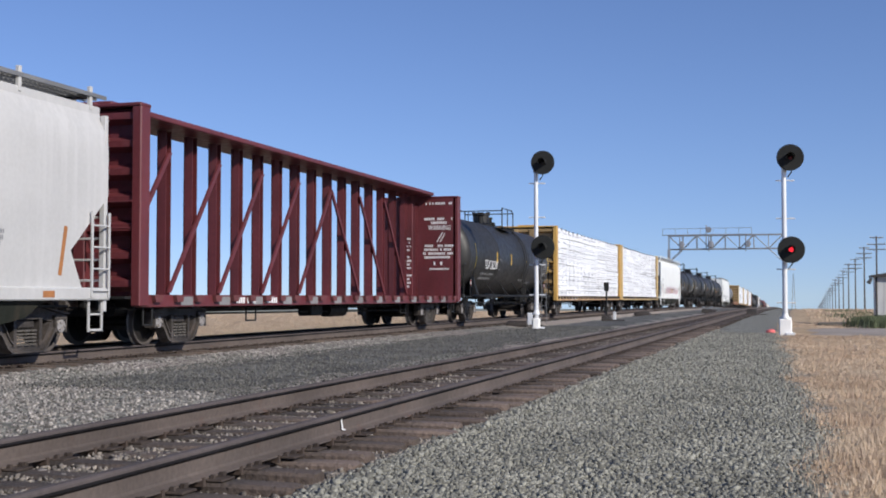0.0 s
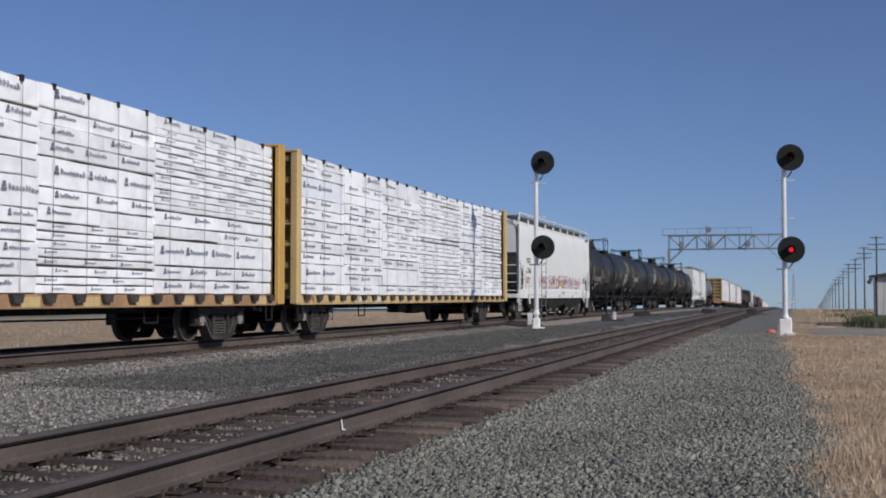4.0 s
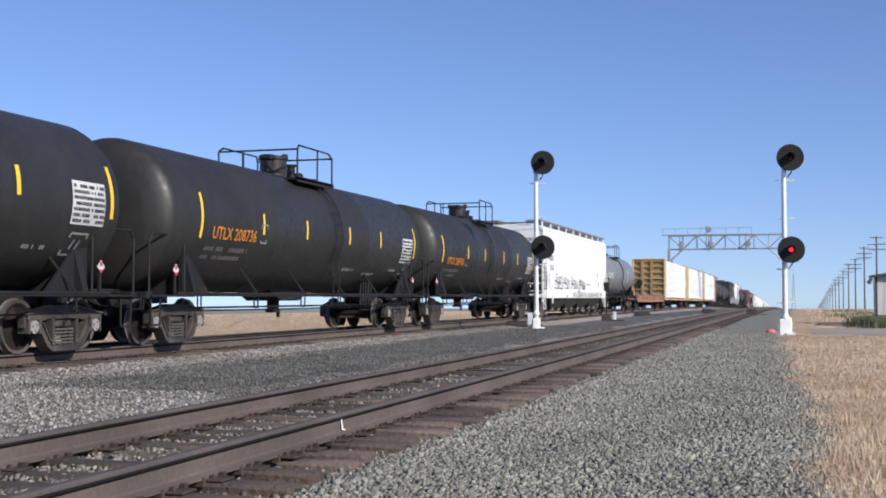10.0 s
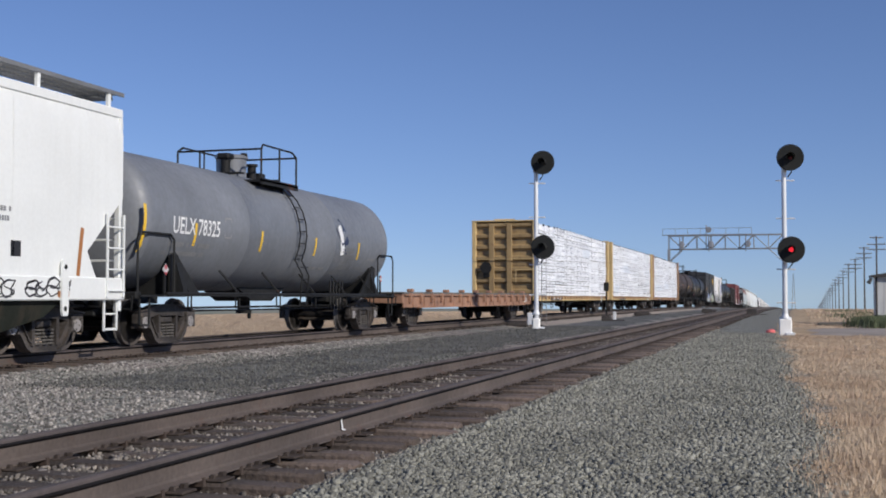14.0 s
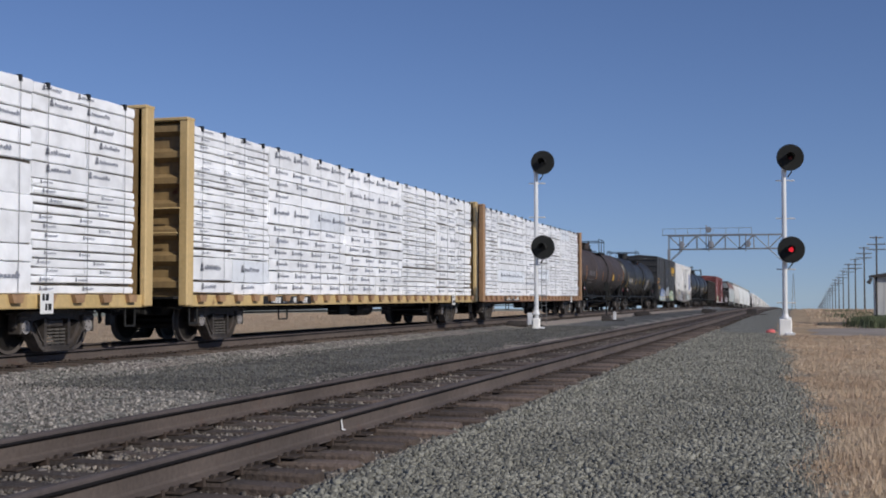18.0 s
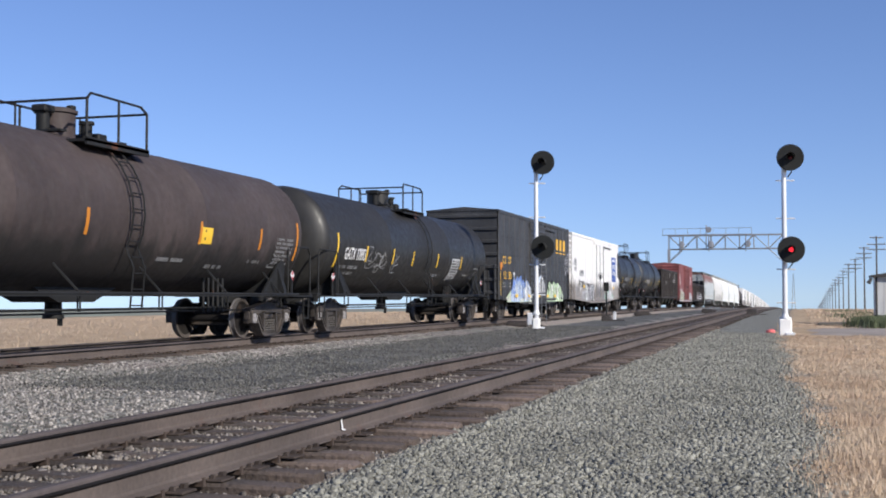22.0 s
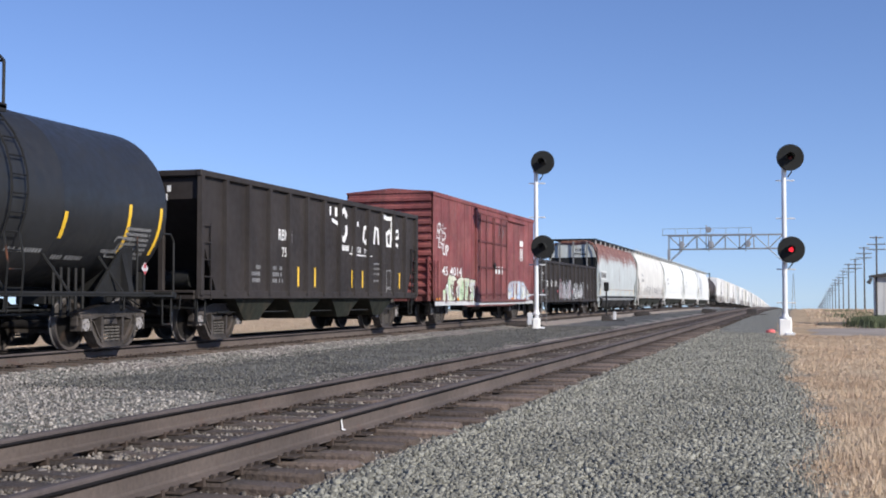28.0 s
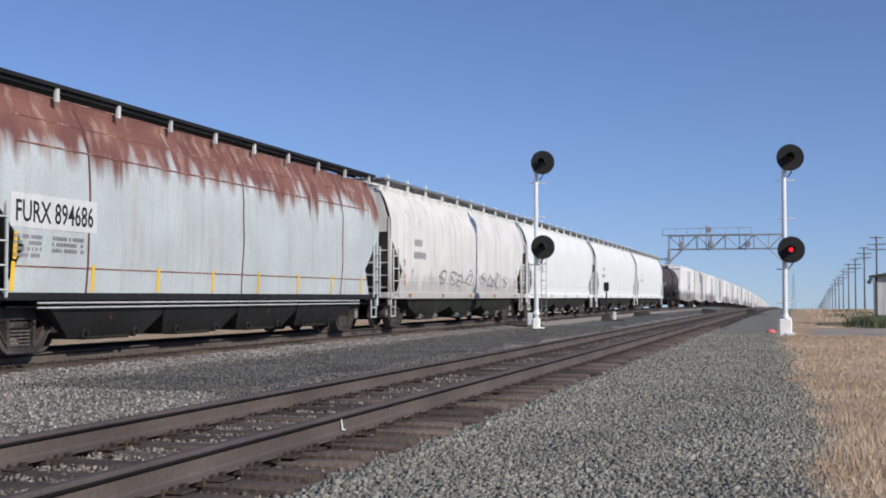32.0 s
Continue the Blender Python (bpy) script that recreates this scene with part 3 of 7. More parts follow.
# ---- dry grass ----
def grass(name, label, count, spot, height, seed, mat=M_GRASS, width=.0028):
    rg = np.random.default_rng(seed)
    x, y = spot(rg, count)
    n = len(x)
    h = height * rg.uniform(.35, 1.15, n)
    a = rg.random(n) * 2 * np.pi
    lean = h * rg.uniform(.1, .75, n)
    b = rg.random(n) * 2 * np.pi
    w = width * rg.uniform(.6, 1.6, n) * (1 + np.hypot(x, y) / 30)
    z = ground_z(x, y) - .02
    ux, uy = np.cos(a) * w, np.sin(a) * w
    lx, ly = np.cos(b) * lean, np.sin(b) * lean
    p = np.stack([np.stack([x - ux, y - uy, z], -1), np.stack([x + ux, y + uy, z], -1),
                  np.stack([x + ux * .7 + lx * .4, y + uy * .7 + ly * .4, z + h * .6], -1),
                  np.stack([x - ux * .7 + lx * .4, y - uy * .7 + ly * .4, z + h * .6], -1),
                  np.stack([x + lx, y + ly, z + h], -1)], 1)
    base = (np.arange(n) * 5)[:, None]
    loops = (base + np.array([[0, 1, 2, 3, 3, 2, 4]])).reshape(-1)
    me = bpy.data.meshes.new(name)
    me.vertices.add(n * 5)
    me.vertices.foreach_set("co", p.reshape(-1))
    me.loops.add(n * 7)
    me.loops.foreach_set("vertex_index", loops.astype(np.int32))
    me.polygons.add(n * 2)
    st = (np.arange(n) * 7)[:, None] + np.array([[0, 4]])
    me.polygons.foreach_set("loop_start", st.reshape(-1).astype(np.int32))
    me.update(calc_edges=True)
    me.materials.append(mat)
    return tagged(new(name, me), label, "dry grass", kind="stuff")


def verge(rg, n):
    y = 5 + 55 * rg.random(n) ** 1.8
    x = -.9 + 9.8 * rg.random(n) ** 1.2 * np.clip(y / 25, .35, 1)
    ok = (x > verge_edge(y) - .03 + .2 * np.sin(y * .9) * np.sin(y * .37 + 1) + rg.normal(0, .1, n)) & ~((y > 41) & (y < 52))
    return x[ok], y[ok]


def tufts(rg, n):
    cy = 6 + 36 * rg.random(260) ** 1.6
    cx = verge_edge(cy) + .1 + 7 * rg.random(260) * np.clip(cy / 25, .3, 1)
    k = rg.integers(0, 260, n)
    return cx[k] + rg.normal(0, .13, n), cy[k] + rg.normal(0, .16, n)


def far_field(rg, n):
    y = 18 + 160 * rg.random(n) ** 1.3
    return -17.2 - 45 * rg.random(n) ** 1.3, y


def right_field(rg, n):
    y = 52 + 130 * rg.random(n) ** 1.2
    return .6 + 26 * rg.random(n), y


grass("verge_grass", "short dry tan grass on the verge", 130000, verge, .085, 1, width=.002)
grass("grass_tufts", "taller dry straw-coloured grass tufts", 16000, tufts, .15, 2, width=.002)
grass("far_field_grass", "dry yellow field beyond the train", 60000, far_field, .13, 3, width=.0028)
grass("right_field_grass", "dry yellow field beside the pole line", 15000, right_field, .18, 4, width=.006)


def weeds(rg, n):
    cy = np.array([55, 56, 54, 56.5, 55.5])
    cx = np.array([2.9, 3.5, 3.2, 3.9, 4.4])
    k = rg.integers(0, 5, n)
    return cx[k] + rg.normal(0, .35, n), cy[k] + rg.normal(0, .8, n)


grass("green_weeds", "low green weeds growing by the shed", 6000, weeds, .5, 6, mat=M_BUSH, width=.008)


def dark_tufts(rg, n):
    cy = 70 + 70 * rg.random(40)
    cx = 1.5 + 14 * rg.random(40)
    k = rg.integers(0, 40, n)
    return cx[k] + rg.normal(0, .5, n), cy[k] + rg.normal(0, 1.2, n)


grass("field_weeds", "olive-green weeds in the dry field", 1500, dark_tufts, .25, 8, mat=M_BUSH, width=.008)

# ---- dirt crossing with timbers, red marker ----
strip("dirt_crossing", "grey dirt vehicle crossing beside the signal", "road", -.4, 14, 42, 51, .05, M_DIRT, 21, dy=.8, wob=.3)
for y, x in ((55.5, 1.55), (57.0, 2.15)):
    g = Geo().box(-.75, .75, -.14, .14, 0, .13, .02)
    ob = new("crossing_timber", g.mesh("crossing_timber"))
    ob.data.materials.append(M_TIMBER)
    ob.location = (x, y, float(ground_z(x, y)) + .04)
    ob.rotation_euler.z = radians(4)
    tagged(ob, "dark weathered timber lying by the dirt crossing", "timber", group="crossing timbers")
rnd = random.Random(4)
g = Geo()
bmr = bmesh.new()
bmesh.ops.create_icosphere(bmr, subdivisions=2, radius=1)
for v in bmr.verts:
    k = 1 + .35 * noise.noise(v.co * 2.1)
    v.co = Vector((v.co.x * .17 * k, v.co.y * .15 * k, max(-.02, v.co.z * .11 * k)))
me = bpy.data.meshes.new("red_bag")
bmr.to_mesh(me)
bmr.free()
me.shade_smooth()
me.materials.append(M_REDBAG)
bag = new("red_bag", me)
bag.location = (-.93, 42.2, float(ground_z(-.93, 42.2)) + .04)
tagged(bag, "crumpled red plastic bag on the gravel", "bag")


# ---- block signals ----
def signal_mast(name, label, x, y, z0, lower_lit, upper_mat, top, low, hx):
    root = thing(name, label, "railway signal", (x, y, z0), group="mast signals", turn=3)
    bw = .2 if lower_lit else .13
    part("base", Geo().box(-bw, bw, -bw, bw, -.15, .42 if lower_lit else .3, .03), M_CONCRETE, root, "white painted concrete base")
    part("foot_flange", Geo().cyl((0, 0, .42), (0, 0, .47), bw, n=16).cyl((0, 0, .47), (0, 0, .6), .13, .085, n=16), M_MAST, root)
    top, low = top - z0, low - z0
    part("mast", Geo().cyl((0, 0, .28), (0, 0, top - .25), .085, .075, n=16), M_MAST, root, "silver painted steel tube")
    for zc, lit in ((top, False), (low, True)):
        g = Geo().lathe([(.02, -.30), (.42, -.30), (.435, -.285), (.435, -.265), (.42, -.25), (.02, -.25)], 'y', (hx, zc), 40)
        head = part("target", g, M_SIGNAL, root, "round flat black signal target")
        part("lamp_case", Geo().lathe([(.02, -.25), (.2, -.25), (.22, -.2), (.22, .02), (.15, .1), (.02, .1)], 'y', (hx, zc), 20), M_SIGNAL, head)
        hood = Geo()
        n, r = 18, .15
        rings = []
        for yy, k in ((-.31, 1.0), (-.62, .92)):
            ring = []
            for i in range(n + 1):
                t = radians(-25 + 230 * i / n)
                ring.append((hx + r * k * math.cos(t), yy - (.06 if yy < -.4 and .2 < i / n < .8 else 0), zc + r * k * math.sin(t)))
            for i in range(n, -1, -1):
                t = radians(-25 + 230 * i / n)
                ring.append((hx + (r - .008) * k * math.cos(t), yy - (.06 if yy < -.4 and .2 < i / n < .8 else 0), zc + (r - .008) * k * math.sin(t)))
            rings.append(ring)
        hood.loft(rings)
        part("hood", hood, M_SIGNAL, head, "black sun hood")
        lens = M_REDLIGHT if (lit and lower_lit) else upper_mat
        part("lens", Geo().lathe([(.005, -.33), (.05, -.325), (.078, -.31), (.078, -.29), (.005, -.29)], 'y', (hx, zc), 20), lens, head, "glowing red lens" if (lit and lower_lit) else "dark unlit lens")
        part("bracket", Geo().box(-.09, .16, -.12, -.06, zc - .34, zc - .18, .01).cyl((.1, -.1, zc - .3), (.03, 0, zc - .52), .03).cyl((-.02, 0, zc - .5), (-.02, -.02, zc - .1), .05), M_MAST, head)
        part("junction_pipe", Geo().pipe([(.24, .02, zc - .2), (.25, .02, zc - .45), (.12, .02, zc - .62)], .022), M_SIGNAL, head)
    for zc in (top - .75, top - 2.0, low - .65, low - 1.75):
        part("step_bracket", Geo().box(-.26, .26, -.025, .025, zc, zc + .04, .008).box(.2, .34, -.03, .03, zc - .01, zc + .04, .008), M_MAST, root)
    if not lower_lit:
        for sx in (.16, .33):
            part("ladder_rail", Geo().cyl((sx, .22, .1), (sx, .22, low - .3), .011, n=6), M_GALV, root)
        zz = .45
        while zz < low - .4:
            part("ladder_rung", Geo().cyl((.16, .22, zz), (.33, .22, zz), .009, n=6), M_GALV, root)
            zz += .31
    if not lower_lit:
        part("cable_box", Geo().box(-.32, -.14, -.1, .1, .05, .5, .02), M_MAST, root, "small silver junction box")
    part("foot_bracket", Geo().box(0, .3, -.3, .05, -.12, -.02, .02).cyl((.1, -.1, -.05), (.03, 0, .5), .03), M_MAST, root)
    return root


signal_mast("block_signal", "silver mast signal with two round black heads between the tracks", -9.18, 42.2, -.12, False, M_LENS2, 5.86, 2.77, .29)
signal_mast("block_signal", "silver mast signal with two black heads showing red", -.42, 40.2, -.18, True, M_LENS, 5.52, 2.5, .2)


# ---- signal bridge ----
def signal_bridge():
    y = 148.0
    root = thing("signal_bridge", "galvanised lattice signal bridge spanning both tracks", "signal bridge", (0, y, 0))
    xl, xr, zb, zt = -15.35, -1.7, 6.85, 8.55
    gz = float(ground_z(xl, y))

    def bar(name, a, b, r=.05):
        return part(name, Geo().cyl(a, b, r, n=6), M_GANTRY, root)
    for yy in (-.6, .6):
        part("chord", Geo().box(xl, xr, yy - .07, yy + .07, zb - .07, zb + .07, .01), M_GANTRY, root)
        part("chord", Geo().box(xl, xr, yy - .07, yy + .07, zt - .07, zt + .07, .01), M_GANTRY, root)
        n = 8
        for k in range(n + 1):
            x = xl + (xr - xl) * k / n
            bar("post", (x, yy, zb), (x, yy, zt), .045)
            if k < n:
                x2 = xl + (xr - xl) * (k + 1) / n
                up = k % 2 == 0
                bar("diagonal", (x, yy, zt if up else zb), (x2, yy, zb if up else zt), .045)
        for x in (xl, xr):
            part("leg", Geo().box(x - .11, x + .11, yy - .11, yy + .11, gz - .3, zb, .02), M_GANTRY, root)
        bar("knee_brace", (xl, yy, zb - 1.6), (xl + 1.7, yy, zb), .05)
        bar("knee_brace", (xr, yy, zb - 1.6), (xr - 1.7, yy, zb), .05)
        if yy < 0:
            for z in (zt + .85,):
                bar("handrail", (xl - .7, yy, z), (xl + 10.0, yy, z), .03)
            for k in range(8):
                x = xl - .7 + 10.7 * k / 7
                bar("stanchion", (x, yy, zt), (x, yy, zt + .85), .025)
    for k in range(9):
        x = xl + (xr - xl) * k / 8
        bar("cross_tie", (x, -.6, zb), (x, .6, zb), .04)
        bar("leg_brace", (xl, -.6, gz + k * .7), (xl, .6, gz + (k + 1) * .7), .03) if k < 8 else None
    part("walkway", Geo().box(xl - .8, xl + 10.2, -.5, .5, zt + .08, zt + .12), M_GANTRY, root)
    for x in (xl + 1.4, xl + 4.9, xl + 9.3):
        zc = zb + .55
        case = part("signal_head", Geo().lathe([(.02, -.9), (.34, -.9), (.36, -.86), (.34, -.8), (.02, -.8)], 'y', (x + .25, zc), 24), M_GANTRY, root, "grey signal head seen from behind")
        part("case_back", Geo().box(x, x + .5, -1.2, -.9, zc - .4, zc + .4, .05), M_GANTRY, case)
        part("head_bracket", Geo().cyl((x, -.7, zb - .3), (x, -.7, zc + 1.0), .06, n=8), M_GANTRY, case)
    x = xl + 4.9
    case = part("upper_head", Geo().lathe([(.02, -.9), (.34, -.9), (.36, -.86), (.34, -.8), (.02, -.8)], 'y', (x, zt + .65), 24), M_GANTRY, root)
    part("head_bracket", Geo().cyl((x - .3, -.7, zb), (x - .3, -.7, zt + 1.2), .06, n=8), M_GANTRY, case)


signal_bridge()


# ---- pole line ----
def pole(x, y, h, name="telegraph_pole"):
    z = float(ground_z(x, y))
    root = thing(name, "tall weathered timber utility pole with crossarms", "utility pole", (x, y, z), group="pole line beside the railway")
    part("shaft", Geo().cyl((0, 0, -.3), (0, 0, h), .17, .11, n=10), M_POLE, root)
    for k, (dz, w) in enumerate(((.25, 1.0), (1.35, 1.45), (2.2, 1.45))):
        arm = part("crossarm", Geo().box(-w, w, -.06, .06, h - dz - .07, h - dz + .07, .01), M_POLE, root)
        for sx in (-w + .1, -w * .5, w * .5, w - .1):
            part("insulator", Geo().cyl((sx, 0, h - dz + .07), (sx, 0, h - dz + .24), .05, .035, n=8), M_PALE, arm)
        part("arm_brace", Geo().cyl((-.6, .07, h - dz), (0, .07, h - dz - .5), .02, n=5).cyl((.6, .07, h - dz), (0, .07, h - dz - .5), .02, n=5), M_POLE, arm)


for k in range(22):
    pole(12.4, 206 + 38 * k, 12.1 + .35 * math.sin(k * 2.3))


# ---- relay shed ----
def shed():
    x, y = 3.45, 58.0
    z = float(ground_z(x, y))
    root = thing("relay_shed", "small pale metal relay shed with a dark overhanging roof", "shed", (x, y, z))
    part("plinth", Geo().box(-.05, 2.45, -.05, 2.05, -.1, .1, .02), M_CONCRETE, root)
    for k in range(8):
        part("wall_panel", Geo().box(.3 * k, .3 * k + .292, 0, .05, .1, 2.25, .006), M_SHED, root)
    for k in range(7):
        part("wall_panel", Geo().box(0, .05, .06 + .278 * k, .06 + .278 * k + .27, .1, 2.25, .006), M_SHED, root)
    part("back_wall", Geo().box(2.35, 2.4, .05, 2.0, .1, 2.25).box(.05, 2.35, 1.95, 2.0, .1, 2.25), M_SHED, root)
    part("corner_post", Geo().box(-.03, .06, -.03, .03, .1, 2.27, .01), M_ROOF, root)
    part("roof", Geo().prism([(-.2, 2.25), (2.6, 2.25), (2.6, 2.33), (1.2, 2.55), (-.2, 2.33)], 'y', -.2, 2.2), M_ROOF, root)
    part("eave_lamp", Geo().cyl((-.2, -.05, 2.2), (-.33, -.1, 1.95), .06, .1, n=10), M_ROOF, root)


shed()

# ---- track-side gear ----
def dwarf_post():
    x, y = -9.4, 60.0
    z = float(ground_z(x, y))
    root = thing("switch_target", "small black switch target on a thin post", "switch target", (x, y, z))
    part("post", Geo().cyl((0, 0, -.1), (0, 0, 1.6), .04, n=8), M_SIGNAL, root)
    part("target", Geo().box(-.13, .13, -.03, .03, 1.5, 1.95, .02), M_SIGNAL, root)
    part("stand", Geo().box(-.22, .22, -.25, .25, -.05, .28, .03), M_TRUCK, root)
    part("pale_marker", Geo().box(.35, .5, -.1, 0, .0, .45, .02), M_MAST, root)


dwarf_post()
for x, y, w, d, h in ((-6.7, 92, .8, .5, .35), (-3.0, 82, .7, .6, .4), (-8.9, 57, .5, .4, .18), (-11.0, 47, .9, .5, .2), (-9.6, 76, 1.0, .5, .22), (-5.6, 82, .6, .5, .3)):
    z = float(ground_z(x, y))
    root = thing("switch_machine", "dark weathered steel switch machine beside the track", "switch machine", (x, y, z), group="switch machines")
    part("case", Geo().box(-w / 2, w / 2, -d / 2, d / 2, .02, h, .04), M_TRUCK, root)
    part("lid", Geo().box(-w / 2 + .05, w / 2 - .05, -d / 2 + .05, d / 2 - .05, h, h + .05, .02), M_TRUCK, root)
    part("base_plate", Geo().box(-w / 2 - .1, w / 2 + .1, -d / 2 - .1, d / 2 + .1, -.06, .02, .01), M_TIE, root)
    part("throw_rod", Geo().cyl((w / 2, 0, .08), (w / 2 + .6, 0, .08), .025), M_TRUCK, root)

# ---- distant masts and hills ----
for x, y, h in ((-3.4, 900, 60), (-9, 860, 52)):
    zb = -30.0
    root = thing("lattice_tower", "distant pale lattice tower", "tower", (x, y, zb), group="distant towers")
    for sx in (-1, 1):
        part("leg", Geo().cyl((sx * 2.2, 0, -4), (sx * .2, 0, h - 12), .3, .15, n=5), M_GALV, root)
    for k in range(8):
        s = 2.2 - 2.0 * k / 8
        zz = (h - 12) * k / 8
        part("brace", Geo().cyl((-s, 0, zz), (s * .85, 0, zz + 5), .12, n=4), M_GALV, root)


# hazy farmland beyond the crest of the dry field
g = Geo()
rings = []
for k in range(41):
    a = radians(8 + 62 * k / 40)
    top = -20.5 + 1.6 * noise.noise((k * .23, 2.0, 0)) + .5 * noise.noise((k * .9, 5.0, 0))
    rings.append([(-1900 * math.sin(a), 1900 * math.cos(a), -75), (-2000 * math.sin(a), 2000 * math.cos(a), top - 3), (-2150 * math.sin(a), 2150 * math.cos(a), top), (-2600 * math.sin(a), 2600 * math.cos(a), top - 6)])
g.loft(rings, closed=False, caps=False)
far_land = new("backdrop", g.mesh("backdrop"))
far_land.data.materials.append(material("hazy_grey_green_land", (0.165, 0.18, 0.15), .95, vary=.15, bump=0, grain=.02, big=.004, tint=(.2, .2, .165)))
tagged(far_land, "distant hazy grey-green farmland", "hills", kind="structure")


# ---- lettering, spray paint ----
def side_of(x):
    return lambda u, v: (x, u, v)


def round_of(R, cz, lift=.007):
    return lambda u, v: ((R + lift) * math.cos((v - cz) / R), u, cz + (R + lift) * math.sin((v - cz) / R))


def lettering(root, words, u, v, height, where, mat, name="lettering", label="", squeeze=1.0, width=None, bold=.012):
    """Words laid on a side, their left end at u, their foot at v."""
    cu = bpy.data.curves.new("words", 'FONT')
    cu.body = words
    cu.resolution_u = 2
    cu.offset = bold
    ob = bpy.data.objects.new("words", cu)
    me = ob.to_mesh().copy()
    ob.to_mesh_clear()
    bpy.data.objects.remove(ob)
    bm = bmesh.new()
    bm.from_mesh(me)
    bmesh.ops.triangulate(bm, faces=bm.faces)
    k = height / .69
    for cut in (.1, .2, .3, .4, .5, .6):
        bmesh.ops.bisect_plane(bm, geom=bm.verts[:] + bm.edges[:] + bm.faces[:], plane_co=(0, cut, 0), plane_no=(0, 1, 0))
    if width:
        squeeze = width / k / max(.01, max(p.co.x for p in bm.verts))
    for p in bm.verts:
        p.co = Vector(where(u + p.co.x * k * squeeze, v + p.co.y * k))
    bm.to_mesh(me)
    bm.free()
    me.materials.clear()
    return part(name, me, mat, root, label)


def bars(root, rows, where, mat, name="small_lettering", seed=0, label=""):
    """Rows of small blocks for writing too small to read: (u, v, length, height)."""
    rnd = random.Random(seed)
    g = Geo()
    for u, v, length, h in rows:
        a = u
        while a < u + length - h * .3:
            w = h * rnd.uniform(.45, .8)
            if rnd.random() > .16:
                q = [where(a, v), where(a + w, v), where(a + w, v + h), where(a, v + h)]
                g.add(q, [(0, 1, 2, 3)])
            a += w + h * .22
    return tagged(part(name, g, mat, root, label), kind="stuff")


def patch(root, u0, u1, v0, v1, where, mat, name="patch", n=1, label=""):
    g = Geo()
    for k in range(n):
        a, b = v0 + (v1 - v0) * k / n, v0 + (v1 - v0) * (k + 1) / n
        g.add([where(u0, a), where(u1, a), where(u1, b), where(u0, b)], [(0, 1, 2, 3)])
    return part(name, g, mat, root, label)


def ribbon(g, pts, w, where, lift):
    """A painted stroke of width w along pts."""
    n = len(pts)
    out = []
    for i, (a, b) in enumerate(pts):
        p, q = pts[max(0, i - 1)], pts[min(n - 1, i + 1)]
        dx, dy = q[0] - p[0], q[1] - p[1]
        d = math.hypot(dx, dy) or 1
        ox, oy = -dy / d * w / 2, dx / d * w / 2
        for s in (1, -1):
            x, y, z = where(a + ox * s, b + oy * s)
            out.append((x + lift, y, z))
    g.add(out, [(2 * i, 2 * i + 1, 2 * i + 3, 2 * i + 2) for i in range(n - 1)])


def spray(root, u0, u1, v0, v1, where, fills, line, seed, letters=6, width=.05, loose=1.0, label="", strokes=3):
    """A spray-painted piece: jagged overlapping fields with outlines and inner strokes, no words."""
    rnd = random.Random(seed)
    cell = (u1 - u0) / letters
    gl = Geo()
    gf = [Geo() for _ in fills]

    def clip(a, b):
        return min(max(a, u0 - .1), u1 + .1), min(max(b, v0), v1)
    layers = 0
    for rounds in range(3 if fills else 1):
        for k in range(letters):
            cx, cy = u0 + cell * (k + .5 + rnd.uniform(-.25, .25)), v0 + (v1 - v0) * (.48 if rounds == 0 else rnd.uniform(.2, .8))
            big = 1.0 if rounds == 0 else rnd.uniform(.3, .55)
            rx, ry = cell * rnd.uniform(.6, .85) * big, (v1 - v0) * rnd.uniform(.45, .6) * big
            n = 22
            kinks = [rnd.uniform(.72, 1.25) for _ in range(n)]
            ph = rnd.uniform(0, 6.28)
            ring = []
            for i in range(n):
                t = 2 * math.pi * i / n
                r = (.6 + .4 * kinks[i]) * (1 + .18 * math.sin(3 * t + ph))
                q = 1 / max(abs(math.cos(t)), abs(math.sin(t))) ** .6
                ring.append(clip(cx + rx * r * q * math.cos(t), cy + ry * r * q * math.sin(t)))
            if fills:
                j = rnd.randrange(len(fills)) if rounds else (k * 7 // letters + rnd.randrange(2)) % len(fills)
                layers += 1
                c3 = where(cx, cy)
                gf[j].add([(c3[0] + .0004 * layers, c3[1], c3[2])] + [(x + .0004 * layers, y, z) for x, y, z in (where(p, q) for p, q in ring)],
                          [(0, i + 1, (i + 1) % n + 1) for i in range(n)])
                if rounds != 1:
                    ribbon(gl, ring + ring[:1], width * .8, where, .004 + .0004 * layers)
            for _ in range(strokes if rounds == 0 else 1):
                t0, turn = rnd.uniform(0, 6.28), rnd.uniform(2.2, 5.2) * rnd.choice((1, -1))
                sx, sy = rx * rnd.uniform(.3, .8) * loose, ry * rnd.uniform(.4, .95)
                ox, oy = rnd.uniform(-.3, .3) * rx, rnd.uniform(-.25, .25) * ry
                pts = []
                for i in range(9):
                    f = i / 8
                    a, b = cx + ox + sx * math.cos(t0 + turn * f) * (1 - .3 * f), cy + oy + sy * math.sin(t0 + turn * f * .8)
                    pts.append(clip(a + rnd.uniform(-.02, .02), b + rnd.uniform(-.02, .02)))
                ribbon(gl, pts, width * rnd.uniform(.5, 1.0), where, .005 + .0004 * layers)
    for gg, m in zip(gf, fills):
        if gg.v:
            tagged(part("spray_fill", gg, m, root, label), kind="stuff")
    tagged(part("spray_line", gl, line, root), kind="stuff")


